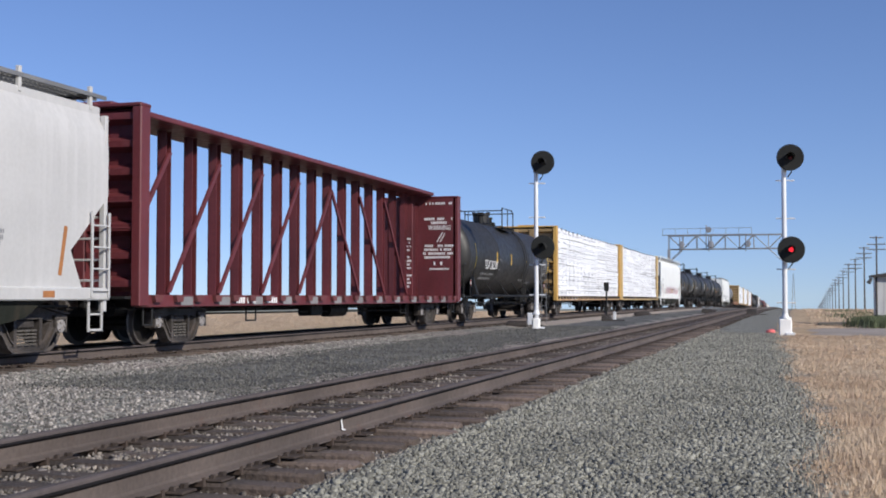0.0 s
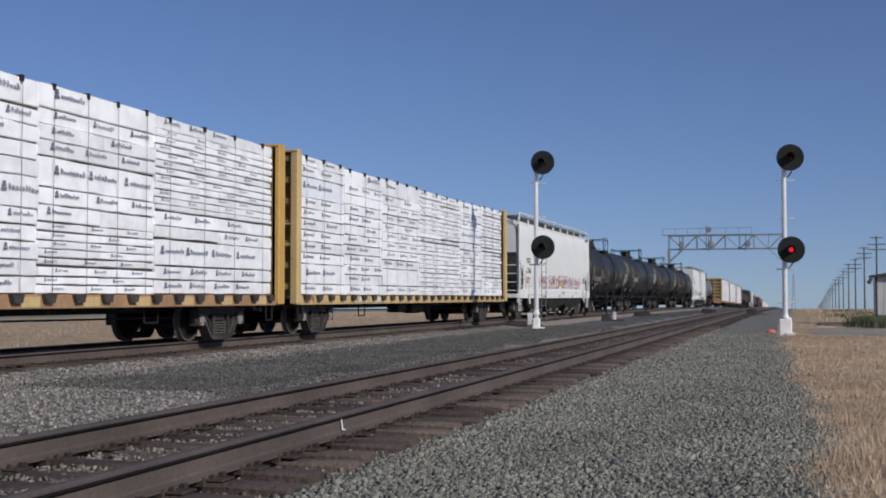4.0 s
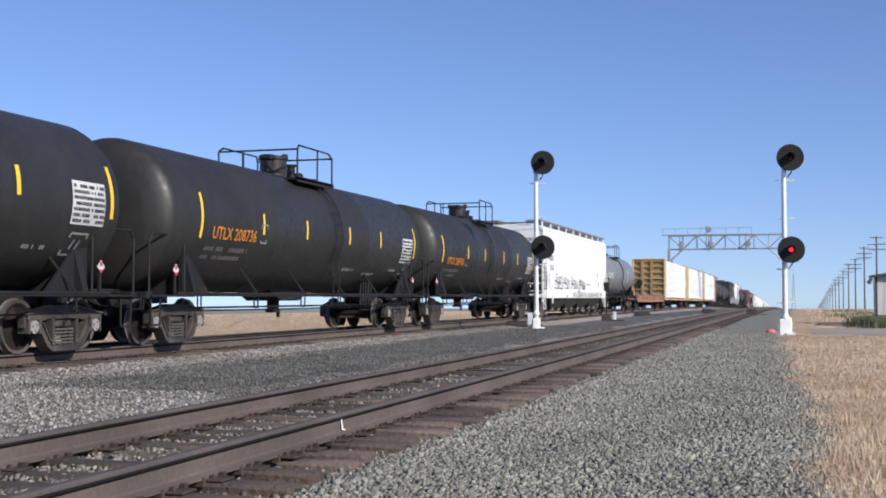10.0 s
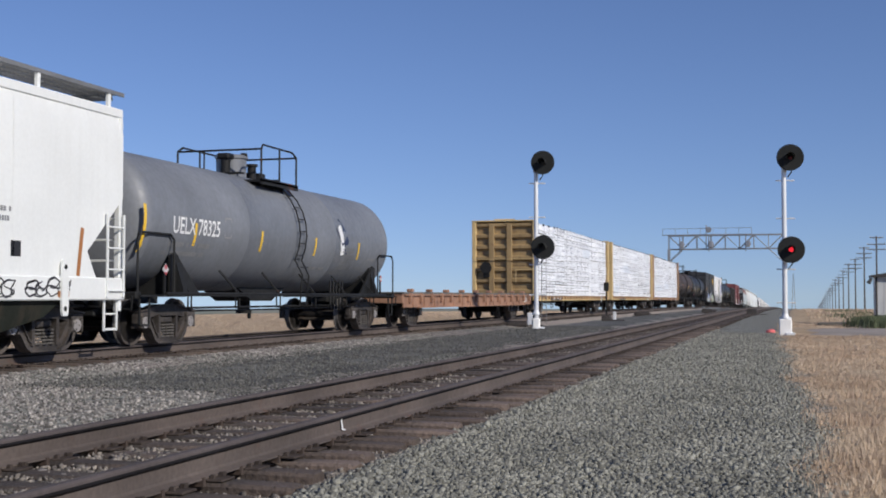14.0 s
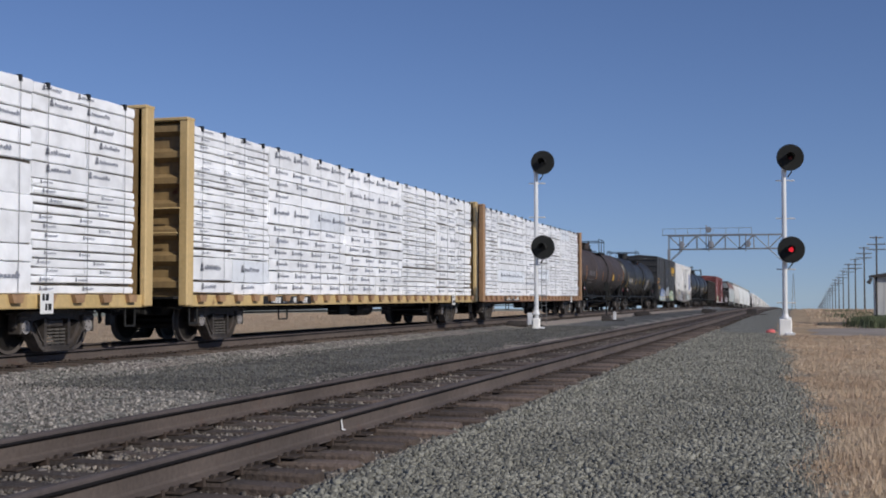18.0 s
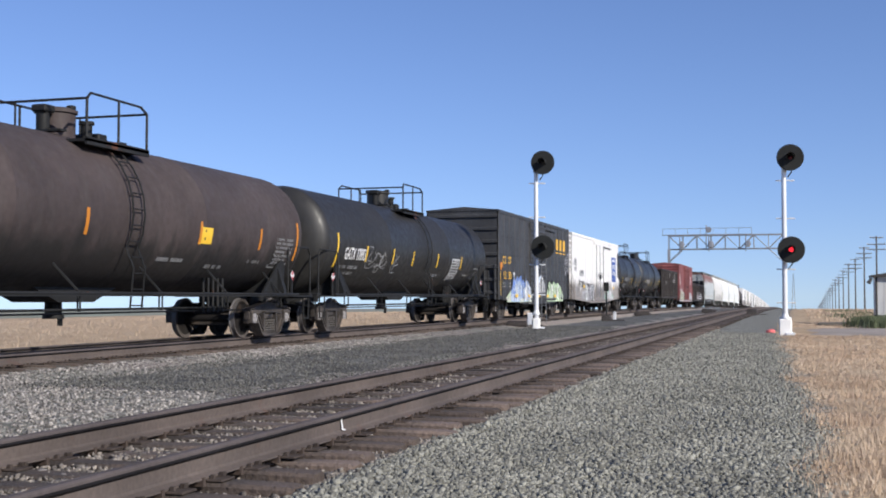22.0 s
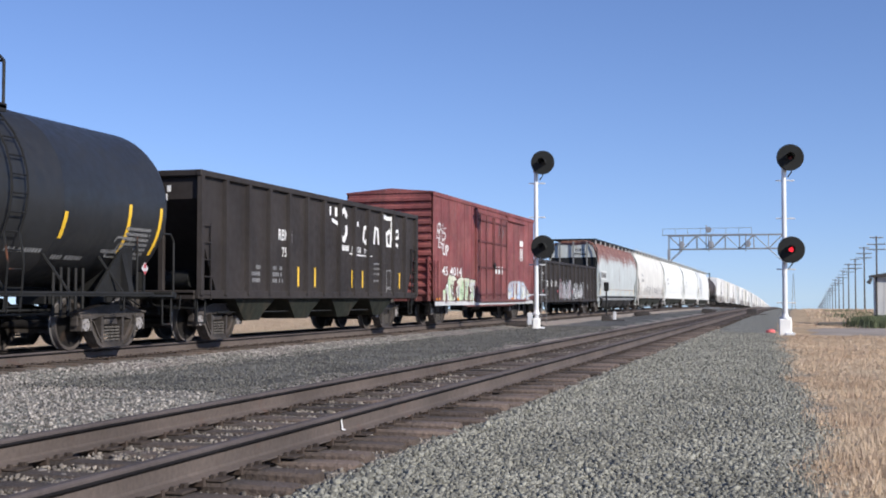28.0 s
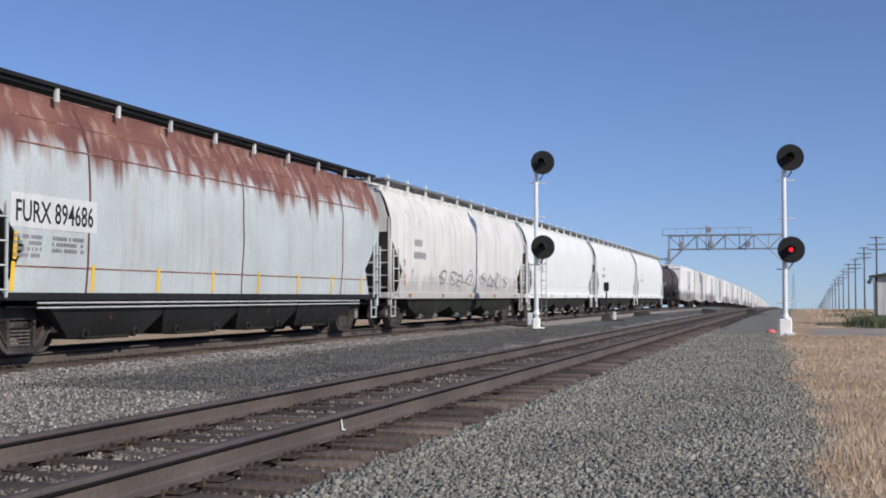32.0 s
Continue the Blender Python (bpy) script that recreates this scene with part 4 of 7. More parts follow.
def tag(root, u0, u1, v0, v1, where, mat, seed, words, width):
    """Scrawled spray tags: crooked strokes like letter limbs, packed into words, spelling nothing."""
    rnd = random.Random(seed)
    g = Geo()
    total = sum(words) + .9 * (len(words) - 1)
    cell, u = (u1 - u0) / total, u0
    for n in words:
        lift = rnd.uniform(-.08, .08)
        for _ in range(n):
            ht, lean = (v1 - v0) * rnd.uniform(.7, 1.1), rnd.uniform(.1, .5)
            limbs = rnd.sample(([(.1, 0), (.2, .5), (.05, 1), (.3, .9)], [(.8, 0), (.7, .5), (.9, 1)], [(.5, 1.0), (.05, .8), (.1, .3), (.5, 0), (.95, .2), (.9, .45)], [(.0, .5), (.45, .6), (1.0, .42)],
                                [(.1, .0), (.3, .7), (.6, .3), (.98, 1.0)], [(.9, .95), (.3, .98), (.2, .6), (.85, .45), (.8, .05), (.1, .02)], [(.15, .1), (.5, -.05), (.95, .2), (.8, .55), (.3, .55)],
                                [(.2, .5), (.05, .85), (.5, 1.08), (.95, .8), (.7, .45), (.3, .5)], [(.45, 1.1), (.55, .4), (.3, -.15), (.1, .1)]), 3)
            for limb in limbs:
                fine_pts = []
                for (a, b), (c, d) in zip(limb, limb[1:]):
                    fine_pts += [(a + (c - a) * q + rnd.uniform(-.05, .05), b + (d - b) * q + rnd.uniform(-.03, .03)) for q in (0, .5)]
                fine_pts.append(limb[-1])
                for _ in range(1):
                    cut = [fine_pts[0]]
                    for (a, b), (c, d) in zip(fine_pts, fine_pts[1:]):
                        cut += [(a * .75 + c * .25, b * .75 + d * .25), (a * .25 + c * .75, b * .25 + d * .75)]
                    fine_pts = cut + [fine_pts[-1]]
                pts = [(u + cell * (1.25 * a - .12 + lean * b), v0 + ht * (b + lift)) for a, b in fine_pts]
                ribbon(g, pts, width * rnd.uniform(.7, 1.1), where, .0004 * rnd.randrange(6))
            u += cell
        u += cell * .9
    tagged(part("spray_line", g, mat, root), kind="stuff")


def piece(root, u0, u1, v0, v1, where, fills, accents, line, seed, letters):
    """A spray-painted piece: a jagged crown in two colours, broad leaning strokes over it, then thin lines. It spells nothing."""
    rnd = random.Random(seed)
    n = 46
    low, high = Geo(), Geo()
    tops, mids = [], []
    for k in range(n + 1):
        f = k / n
        env = min(1, .45 + 4 * f, .35 + 4 * (1 - f))
        bump = noise.noise((f * letters * 1.1, seed * 1.7, 0)) + .6 * noise.noise((f * letters * 3.1, seed * 2.3, 4))
        step = round(2.5 * noise.noise((f * letters * .9, seed, 9))) * .06
        tops.append(v0 + (v1 - v0) * min(1, env * (.84 + .2 * bump + step)))
        mids.append(v0 + (tops[-1] - v0) * (.5 + .18 * math.sin(f * letters * 2.2 + seed * 2) + rnd.uniform(-.05, .05)))
    for k in range(n):
        a, b = u0 + (u1 - u0) * k / n, u0 + (u1 - u0) * (k + 1) / n
        low.add([where(a, v0), where(b, v0), where(b, mids[k + 1]), where(a, mids[k])], [(0, 1, 2, 3)])
        high.add([where(a, mids[k]), where(b, mids[k + 1]), where(b, tops[k + 1]), where(a, tops[k])], [(0, 1, 2, 3)])
    for g, m in ((low, fills[0]), (high, fills[1])):
        tagged(part("spray_fill", g, m, root), kind="stuff")
    bands, thin = [Geo() for _ in accents], Geo()
    cell = (u1 - u0) / letters
    layer = 0
    for k in range(letters):
        c = u0 + cell * (k + .5)
        for q in range(11):
            layer += 1
            p = c + rnd.uniform(-.45, .45) * cell
            j = min(n, max(0, int((p - u0) / (u1 - u0) * n)))
            top = tops[j] - v0
            if q % 3 == 2:
                zc, half = v0 + top * rnd.uniform(.2, .85), cell * rnd.uniform(.15, .4)
                pts = [(p - half + 2 * half * f, zc + .06 * math.sin(3.14 * f + q)) for f in (0, .25, .5, .75, 1)]
                w = rnd.uniform(.06, .13)
            else:
                lo, hi = v0 + rnd.uniform(.0, .25) * top, v0 + rnd.uniform(.6, .93) * top
                lean, bend = rnd.uniform(-.12, .15) * cell, rnd.uniform(-.18, .18) * cell
                pts = [(p - lean / 2 + lean * f + bend * math.sin(3.14 * f), lo + (hi - lo) * f) for f in (0, .25, .5, .75, 1)]
                w = cell * rnd.uniform(.05, .26)
            ribbon(bands[rnd.randrange(len(accents))], pts, w, where, .0012 + .0005 * layer)
            if q % 4 != 3:
                for sgn in (1, -1):
                    edge = [(a + sgn * w * .5, b) for a, b in pts] if q % 3 != 2 else [(a, b + sgn * w * .5) for a, b in pts]
                    ribbon(thin, edge, rnd.uniform(.012, .028), where, .0016 + .0005 * layer)
    rim = [(u0 + (u1 - u0) * k / n, tops[k]) for k in range(n + 1)]
    ribbon(thin, rim[2:n // 2 - 2], .03, where, .003)
    ribbon(thin, rim[n // 2 + 3:n - 1], .025, where, .003)
    for g, m in zip(bands, accents):
        if g.v:
            tagged(part("spray_band", g, m, root), kind="stuff")
    tagged(part("spray_line", thin, line, root), kind="stuff")


def tall_strokes(root, u0, u1, v0, v1, where, mats, seed, count):
    """Smeared upright spray strokes."""
    rnd = random.Random(seed)
    gs = [Geo() for _ in mats]
    for k in range(count):
        u = u0 + (u1 - u0) * (k + rnd.random()) / count
        a, b = v0 + rnd.uniform(0, .12), v1 - abs(rnd.gauss(0, .28)) * (v1 - v0)
        lean = rnd.uniform(-.12, .12)
        pts = [(u + lean * q + .03 * math.sin(6 * q + k), a + (b - a) * q) for q in (0, .25, .5, .75, 1)]
        if rnd.random() < .4:
            pts += [(pts[-1][0] + .1, b + .06), (pts[-1][0] + .22, b - .05), (pts[-1][0] + .26, b - .3)]
        ribbon(gs[rnd.randrange(len(mats))], pts, rnd.uniform(.02, .09), where, .0004 * (k % 20))
    for g, m in zip(gs, mats):
        tagged(part("spray_stroke", g, m, root), kind="stuff")


# ---- running gear ----
def wheelset_mesh():
    g = Geo()
    for s in (1, -1):
        prof = [(.06, s * .82), (.10, s * .80), (.15, s * .765), (.33, s * .755), (.40, s * .80), (.457, s * .815), (.457, s * .72), (.484, s * .705), (.478, s * .685), (.40, s * .69), (.33, s * .715), (.12, s * .70), (.085, s * .66)]
        g.lathe(prof, 'x', (0, 0), 28)
        g.cyl((s * .82, 0, 0), (s * 1.12, 0, 0), .085, n=14)
        g.cyl((s * .95, 0, 0), (s * 1.14, 0, 0), .125, .115, n=16)
        for k in range(3):
            t = 2 * math.pi * k / 3
            g.cyl((s * 1.14, .07 * math.cos(t), .07 * math.sin(t)), (s * 1.165, .07 * math.cos(t), .07 * math.sin(t)), .022, n=6)
    g.cyl((-.75, 0, 0), (.75, 0, 0), .085, n=12)
    return g.mesh("wheelset")


def flange(g, pts, t, x0, x1):
    """A lip of thickness t along a line of (y, z)."""
    for (y0, z0), (y1, z1) in zip(pts, pts[1:]):
        d = math.hypot(y1 - y0, z1 - z0)
        oy, oz = -(z1 - z0) / d * t, (y1 - y0) / d * t
        g.prism([(y0, z0), (y1, z1), (y1 + oy, z1 + oz), (y0 + oy, z0 + oz)], 'x', x0, x1)


def side_frame_mesh():
    """A cast frame: webs with proud lips along the edges, jaws over the bearings, a window for the springs."""
    g = Geo()
    g.prism([(-1.1, .66), (-1.1, .44), (-.76, .44), (-.68, .54), (-.34, .60), (.34, .60), (.68, .54), (.76, .44), (1.1, .44), (1.1, .66), (.7, .72), (.36, .79), (-.36, .79), (-.7, .72)], 'x', -.06, .06)
    g.prism([(-.80, .50), (-.64, .52), (-.44, .24), (-.34, .17), (.34, .17), (.44, .24), (.64, .52), (.80, .50), (.52, .13), (.4, .05), (-.4, .05), (-.52, .13)], 'x', -.06, .06)
    flange(g, [(-1.12, .655), (-.7, .715), (-.36, .785), (.36, .785), (.7, .715), (1.12, .655)], .03, -.11, .12)
    flange(g, [(-.82, .49), (-.53, .11), (-.4, .03), (.4, .03), (.53, .11), (.82, .49)], .035, -.11, .12)
    flange(g, [(-.64, .52), (-.44, .23), (-.34, .16)], .022, -.09, .1)
    flange(g, [(.34, .16), (.44, .23), (.64, .52)], .022, -.09, .1)
    flange(g, [(-.34, .585), (.34, .585)], .025, -.11, .12)
    for s in (-1, 1):
        g.prism([(s * .30, .14), (s * .37, .14), (s * .38, .60), (s * .30, .60)], 'x', -.09, .1)
        g.box(-.12, .13, s * .889 - .17, s * .889 + .17, .56, .65, .02)
        for q in (-.16, .125):
            g.box(-.12, .13, s * .889 + q, s * .889 + q + .035, .34, .6, .01)
    return g.mesh("side_frame")


def spring_mesh():
    g = Geo()
    for dy in (-.185, 0, .185):
        for i in range(5):
            z = .17 + .23 * i / 4
            g.lathe([(.05, z - .012), (.088, z - .018), (.092, z), (.088, z + .014), (.05, z + .01)], 'z', (0.02, dy), 10)
    return g.mesh("spring_group")


WHEELSET, SIDE_FRAME, SPRINGS = wheelset_mesh(), side_frame_mesh(), spring_mesh()
BOLSTER = Geo().box(-1.09, 1.09, -.22, .22, .43, .58, .03).box(-.4, .4, -.25, .25, .58, .74, .04).box(-.95, .95, -.62, -.54, .28, .38, .02).box(-.95, .95, .54, .62, .28, .38, .02).cyl((-.5, -.55, .36), (-.5, .55, .36), .03).mesh("bolster")
BRAKE_SHOE = Geo().box(-.06, .06, -.03, .03, -.16, .16, .02).mesh("brake_shoe")
COUPLER = Geo().box(-.12, .12, -.6, .1, .74, .94, .03).box(-.17, .17, .05, .32, .70, .98, .05).box(.02, .2, .28, .42, .72, .96, .05).cyl((-.02, .18, .66), (-.02, .18, 1.02), .05).mesh("coupler")
HOSE = Geo().pipe([(.3, 0, .8), (.33, .18, .72), (.3, .32, .52), (.2, .42, .46)], .028).mesh("brake_hose")
DRAFT_BOX = Geo().box(-.42, .42, -.62, .62, .58, .98, .03).box(-1.0, -.5, -.3, .3, .62, .9, .04).cyl((.55, -.4, .72), (.55, .4, .72), .14, n=10).mesh("draft_box")
CUT_LEVER = Geo().pipe([(1.45, 0, .98), (1.42, .02, .72), (.5, .04, .78), (.1, .06, 1.0)], .018, n=5).mesh("cut_lever")
for _m, _t in ((DRAFT_BOX, M_BLACK), (CUT_LEVER, M_BLACK), (WHEELSET, M_WHEEL), (SPRINGS, M_SPRING), (BOLSTER, M_TRUCK), (BRAKE_SHOE, M_TRUCK), (COUPLER, M_TRUCK), (HOSE, M_BLACK)):
    _m.materials.append(_t)
WHEELSET.materials.append(M_TREAD)
WHEELSET.materials.append(M_CAP)
WHEELSET.materials.append(M_RIM)
for _p in WHEELSET.polygons:
    _r = [math.hypot(WHEELSET.vertices[i].co.y, WHEELSET.vertices[i].co.z) for i in _p.vertices]
    if min(_r) > .44:
        _p.material_index = 1
    elif min(abs(WHEELSET.vertices[i].co.x) for i in _p.vertices) > .94:
        _p.material_index = 2
    elif min(_r) > .39:
        _p.material_index = 3
SIDE_FRAME_GREY = SIDE_FRAME.copy()
SIDE_FRAME.materials.append(M_TRUCK)
SIDE_FRAME_GREY.materials.append(M_TRUCK_GREY)
CARS, WHEELS = [], []


def running_gear(root, L, inset=1.95, grey=False, s_mid=0.0, fine=True):
    for end in (-1, 1):
        yc = end * (L / 2 - inset)
        truck = part("truck", BOLSTER, None, root, at=(0, yc, 0))
        frame_me = SIDE_FRAME_GREY if grey else SIDE_FRAME
        for s in (-1, 1):
            part("side_frame", frame_me, None, truck, at=(s * 1.02, 0, 0))
            if fine:
                part("spring_group", SPRINGS, None, truck, at=(s * 1.02, 0, 0))
            w = part("wheelset", WHEELSET, None, truck, at=(0, s * .889, .457))
            WHEELS.append((w, s * .889, s_mid + yc + s * .889))
            if fine:
                for q in (-1, 1):
                    part("brake_shoe", BRAKE_SHOE, None, truck, at=(q * .77, s * (.889 - .5), .45))
        part("draft_box", DRAFT_BOX, None, root, at=(0, end * (L / 2 - 1.0), 0))
        part("cut_lever", CUT_LEVER, None, root, at=(0, end * (L / 2 - .05), 0))
        c = part("coupler", COUPLER, None, root, at=(0, end * (L / 2 - .12), 0))
        h = part("brake_hose", HOSE, None, root, at=(0, end * (L / 2 - .1), 0))
        if end < 0:
            c.rotation_euler.z = h.rotation_euler.z = math.pi


def ladder(root, x, y0, y1, z0, z1, mat, step=.36, r=.016):
    lad = part("ladder", Geo().box(x, x + .03, y0 - .025, y0 + .025, z0, z1).box(x, x + .03, y1 - .025, y1 + .025, z0, z1), mat, root)
    z = z0 + .12
    while z < z1:
        part("rung", Geo().cyl((x + .03, y0, z), (x + .03, y1, z), r, n=5), mat, lad)
        z += step
    return lad


def stirrup(root, y, mat):
    part("stirrup_step", Geo().pipe([(1.42, y - .18, .95), (1.42, y - .16, .42), (1.42, y + .16, .42), (1.42, y + .18, .95)], .022, n=5), mat, root)


K_RUN = 1.0353
SPEED, GAIN = 13.48 * K_RUN, .01296 * K_RUN


def covered(t):
    """Metres the train has run since the start."""
    return SPEED * t + .5 * GAIN * t * t


def car(name, label, category, a, b, fine=True, grey=False, inset=1.95, extra=.0):
    """The root of a car whose body spans a..b along the line at the start."""
    a, b = a * K_RUN, b * K_RUN
    root = thing(name, label, category, group="freight train on the far track")
    L, mid = b - a, (a + b) / 2
    CARS.append((root, mid))
    if inset:
        running_gear(root, L, inset, grey, mid, fine)
    return root, L


# ---- tank car ----
def tank_car(label, a, b, mat, R=1.56, cz=2.63, words=None, word_mat=M_LETTER, word_u=-6.8, word_w=2.1, word_v=2.1, word_h=.33, stripes=(-7.4, -4.5, -1.6, 1.4, 4.2, 7.0), stripe_mat=M_YSTRIPE,
             stripe_v=2.6, dome_y=-.45, seed=0, old=False, pad=.3, fine=True, ladder_y=.2, decal=True, frame_mat=M_BLACK, rail_back=.82, panel=True, off=0.0, pads=None):
    root, L = car("tank_car", label, "tank car", a, b, fine=fine)
    h = L / 2 - pad
    word_u, dome_y, ladder_y, stripes = word_u + off, dome_y + off, ladder_y + off, [u + off for u in stripes]
    near_end, far_end = (L / 2 - pads[0], L / 2 - pads[1]) if pads else (h, h)
    d = .5
    cap = [(.02, 0)] + [(R * math.sin(radians(t)), d * (1 - math.cos(radians(t)))) for t in range(12, 91, 13)]
    prof = [(r, -near_end + y) for r, y in cap] + [(R, -near_end + d + .03)]
    for y in (-h * .36, h * .36):
        prof += [(R, y), (R + .006, y + .02), (R + .006, y + .07), (R, y + .09)]
    prof += [(R, far_end - d - .03)] + [(r, far_end - y) for r, y in reversed(cap)]
    part("shell", Geo().lathe(prof, 'y', (0, cz), 56), mat, root)
    top = cz + R
    on = round_of(R, cz)
    # dome, fittings and platform
    man = part("manway", Geo().lathe([(.02, top - .1), (.36, top - .1), (.36, top + .4), (.4, top + .42), (.4, top + .48), (.34, top + .51), (.02, top + .53)], 'z', (0, dome_y - .15), 24), mat, root)
    part("cover_bolt", Geo().box(.26, .4, dome_y - .22, dome_y - .08, top + .46, top + .56, .02).box(-.4, -.26, dome_y - .22, dome_y - .08, top + .46, top + .56, .02), M_BLACK, man)
    part("safety_valve", Geo().cyl((.2, dome_y + .55, top - .05), (.2, dome_y + .55, top + .3), .11, n=12).cyl((.2, dome_y + .55, top + .3), (.2, dome_y + .55, top + .36), .15, n=12), M_BLACK, root)
    part("valve_post", Geo().cyl((.1, dome_y - .68, top - .05), (.1, dome_y - .68, top + .36), .12, n=12).box(-.06, .26, dome_y - .84, dome_y - .52, top + .36, top + .5, .03), M_BLACK, root)
    part("vent_valve", Geo().cyl((-.25, dome_y + .5, top - .05), (-.25, dome_y + .5, top + .24), .09, n=10).cyl((-.25, dome_y + .5, top + .24), (-.25, dome_y + .5, top + .3), .12, n=10), M_BLACK, root)
    part("fitting_box", Geo().box(-.3, .35, dome_y + .75, dome_y + 1.05, top - .05, top + .16, .03), M_BLACK, root)
    plat = part("platform", Geo().box(.62, 1.16, dome_y - rail_back - .03, dome_y + 1.25, top - .22, top - .17).box(-1.16, -.62, dome_y - rail_back - .03, dome_y + 1.25, top - .22, top - .17).box(-.62, .62, dome_y + 1.1, dome_y + 1.3, top - .02, top + .02).box(-.62, .62, dome_y - rail_back - .08, dome_y - rail_back + .12, top - .02, top + .02).box(1.1, 1.16, dome_y - rail_back - .03, dome_y + 1.25, top - .28, top - .14), M_BLACK, root, "black grated top platform")
    zt = top + .68
    for s in (-1, 1):
        part("handrail", Geo().pipe([(s * 1.12, dome_y - rail_back, top - .2), (s * 1.12, dome_y - rail_back, zt - .12), (s * 1.08, dome_y - rail_back + .17, zt), (s * 1.08, dome_y + 1.05, zt), (s * 1.12, dome_y + 1.22, zt - .12), (s * 1.12, dome_y + 1.22, top - .2)], .026, n=6), M_BLACK, plat)
        part("stanchion", Geo().cyl((s * 1.1, dome_y + .25, top - .2), (s * 1.1, dome_y + .25, zt), .024, n=6), M_BLACK, plat)
    for e in (-1, 1):
        part("end_rail", Geo().pipe([(-1.12, dome_y + (1.22 if e > 0 else -rail_back), zt - .12), (1.12, dome_y + (1.22 if e > 0 else -rail_back), zt - .12)], .024, n=6).pipe([(-.4, dome_y + (1.22 if e > 0 else -rail_back), top), (-.4, dome_y + (1.22 if e > 0 else -rail_back), zt - .12)], .02, n=6), M_BLACK, plat)
    # side ladder following the shell
    y0 = ladder_y
    lad_root = None
    for yy in (y0 - .2, y0 + .2):
        pts = [(1.5, yy, .72), (1.57, yy, 1.5)]
        for t in range(-25, 62, 12):
            pts.append(((R + .09) * math.cos(radians(t)), yy, cz + (R + .09) * math.sin(radians(t))))
        p = part("ladder_rail", Geo().pipe(pts, .02, n=5), M_BLACK, root)
        lad_root = lad_root or p
    for k in range(12):
        z = .8 + .3 * k
        t = math.asin(max(-1, min(1, (z - cz) / (R + .09))))
        x = (R + .09) * math.cos(t) if z > 1.9 else 1.53
        part("rung", Geo().cyl((x, y0 - .2, z), (x, y0 + .2, z), .014, n=5), M_BLACK, lad_root)
    # sills, saddles, running pipes
    part("running_rail", Geo().cyl((1.5, -h + .9, 1.02), (1.5, h - .9, 1.02), .035, n=8).box(1.44, 1.56, -h + .9, h - .9, .97, .995), frame_mat, root)
    part("far_running_rail", Geo().cyl((-1.5, -h + .9, 1.02), (-1.5, h - .9, 1.02), .035, n=8), frame_mat, root)
    n = 6
    for k in range(n):
        y = -h + 1.9 + (2 * h - 3.8) * k / (n - 1)
        part("rail_bracket", Geo().cyl((1.5, y, 1.02), (1.18, y - .35, cz - .98), .026, n=5), frame_mat, root)
        part("hanger", Geo().pipe([(1.5, y, 1.0), (1.5, y, .72), (1.3, y + .22, .72), (1.3, y + .22, 1.1)], .018, n=5), frame_mat, root)
    part("brake_pipe", Geo().cyl((.5, -h + 1.5, .72), (.5, h - 1.5, .72), .025, n=6).cyl((.9, -h + 2.4, .66), (.9, h - 2.4, .66), .018, n=6), frame_mat, root)
    for e in (-1, 1):
        yc = e * (L / 2 - 1.95)
        sad = part("saddle", Geo().prism([(-1.5, 1.0), (1.5, 1.0), (1.5, 1.12), (1.28, cz - .7), (.9, cz - 1.1), (-.9, cz - 1.1), (-1.28, cz - .7), (-1.5, 1.12)], 'y', yc - .08, yc + .08), frame_mat, root)
        part("gusset", Geo().prism([(yc + e * .3, cz - .72), (yc + e * .1, cz - .66), (yc - e * .95, 1.0), (yc + e * .3, 1.0)], 'x', 1.28, 1.33), frame_mat, sad)
        part("stub_sill", Geo().box(-.32, .32, min(e * (L / 2 - .15), e * (h - 2.6)), max(e * (L / 2 - .15), e * (h - 2.6)), .82, 1.12, .02), frame_mat, root)
        ye = e * (L / 2 - .28)
        part("end_sill", Geo().box(-1.45, 1.45, ye - .1, ye + .1, .92, 1.06, .02).box(.95, 1.5, min(ye, yc), max(ye, yc), .96, 1.0).box(-1.5, -.95, min(ye, yc), max(ye, yc), .96, 1.0), frame_mat, root)
        part("end_handrail", Geo().pipe([(1.42, ye - e * 1.35, 1.0), (1.42, ye - e * 1.35, 2.1), (1.42, ye - e * 1.2, 2.2), (1.42, ye - e * .12, 2.2), (1.42, ye, 2.05), (1.42, ye, 1.0)], .024, n=6), frame_mat, root)
        part("end_handrail", Geo().pipe([(-1.42, ye - e * 1.35, 1.0), (-1.42, ye - e * 1.35, 2.1), (-1.42, ye, 2.1), (-1.42, ye, 1.0)], .024, n=6), frame_mat, root)
        stirrup(root, ye - e * .25, frame_mat)
        if fine:
            y, z = yc + e * .62, 1.5
            pl = part("placard", Geo().prism([(y - .12, z), (y, z - .12), (y + .12, z), (y, z + .12)], 'x', 1.4, 1.41), M_PALE, root, "white and red diamond placard")
            part("placard_corner", Geo().prism([(y - .07, z - .05), (y, z - .12), (y + .07, z - .05)], 'x', 1.41, 1.414).prism([(y - .04, z + .01), (y + .04, z + .01), (y + .04, z + .09), (y - .04, z + .09)], 'x', 1.41, 1.414), M_PLACARD, pl)
            part("placard_holder", Geo().box(1.36, 1.4, y - .03, y + .03, 1.0, z + .1), frame_mat, root)
    part("outlet", Geo().prism([(-1.5, cz - R + .15), (1.5, cz - R + .15), (.55, .86), (-.55, .86)], 'x', -.5, .5).cyl((0, 0, .9), (0, 0, .62), .16, n=14).cyl((0, 0, .62), (0, 0, .55), .2, n=14).cyl((.15, 0, .58), (.15, 0, .42), .05, n=8), M_BLACK, root, "bottom outlet valve")
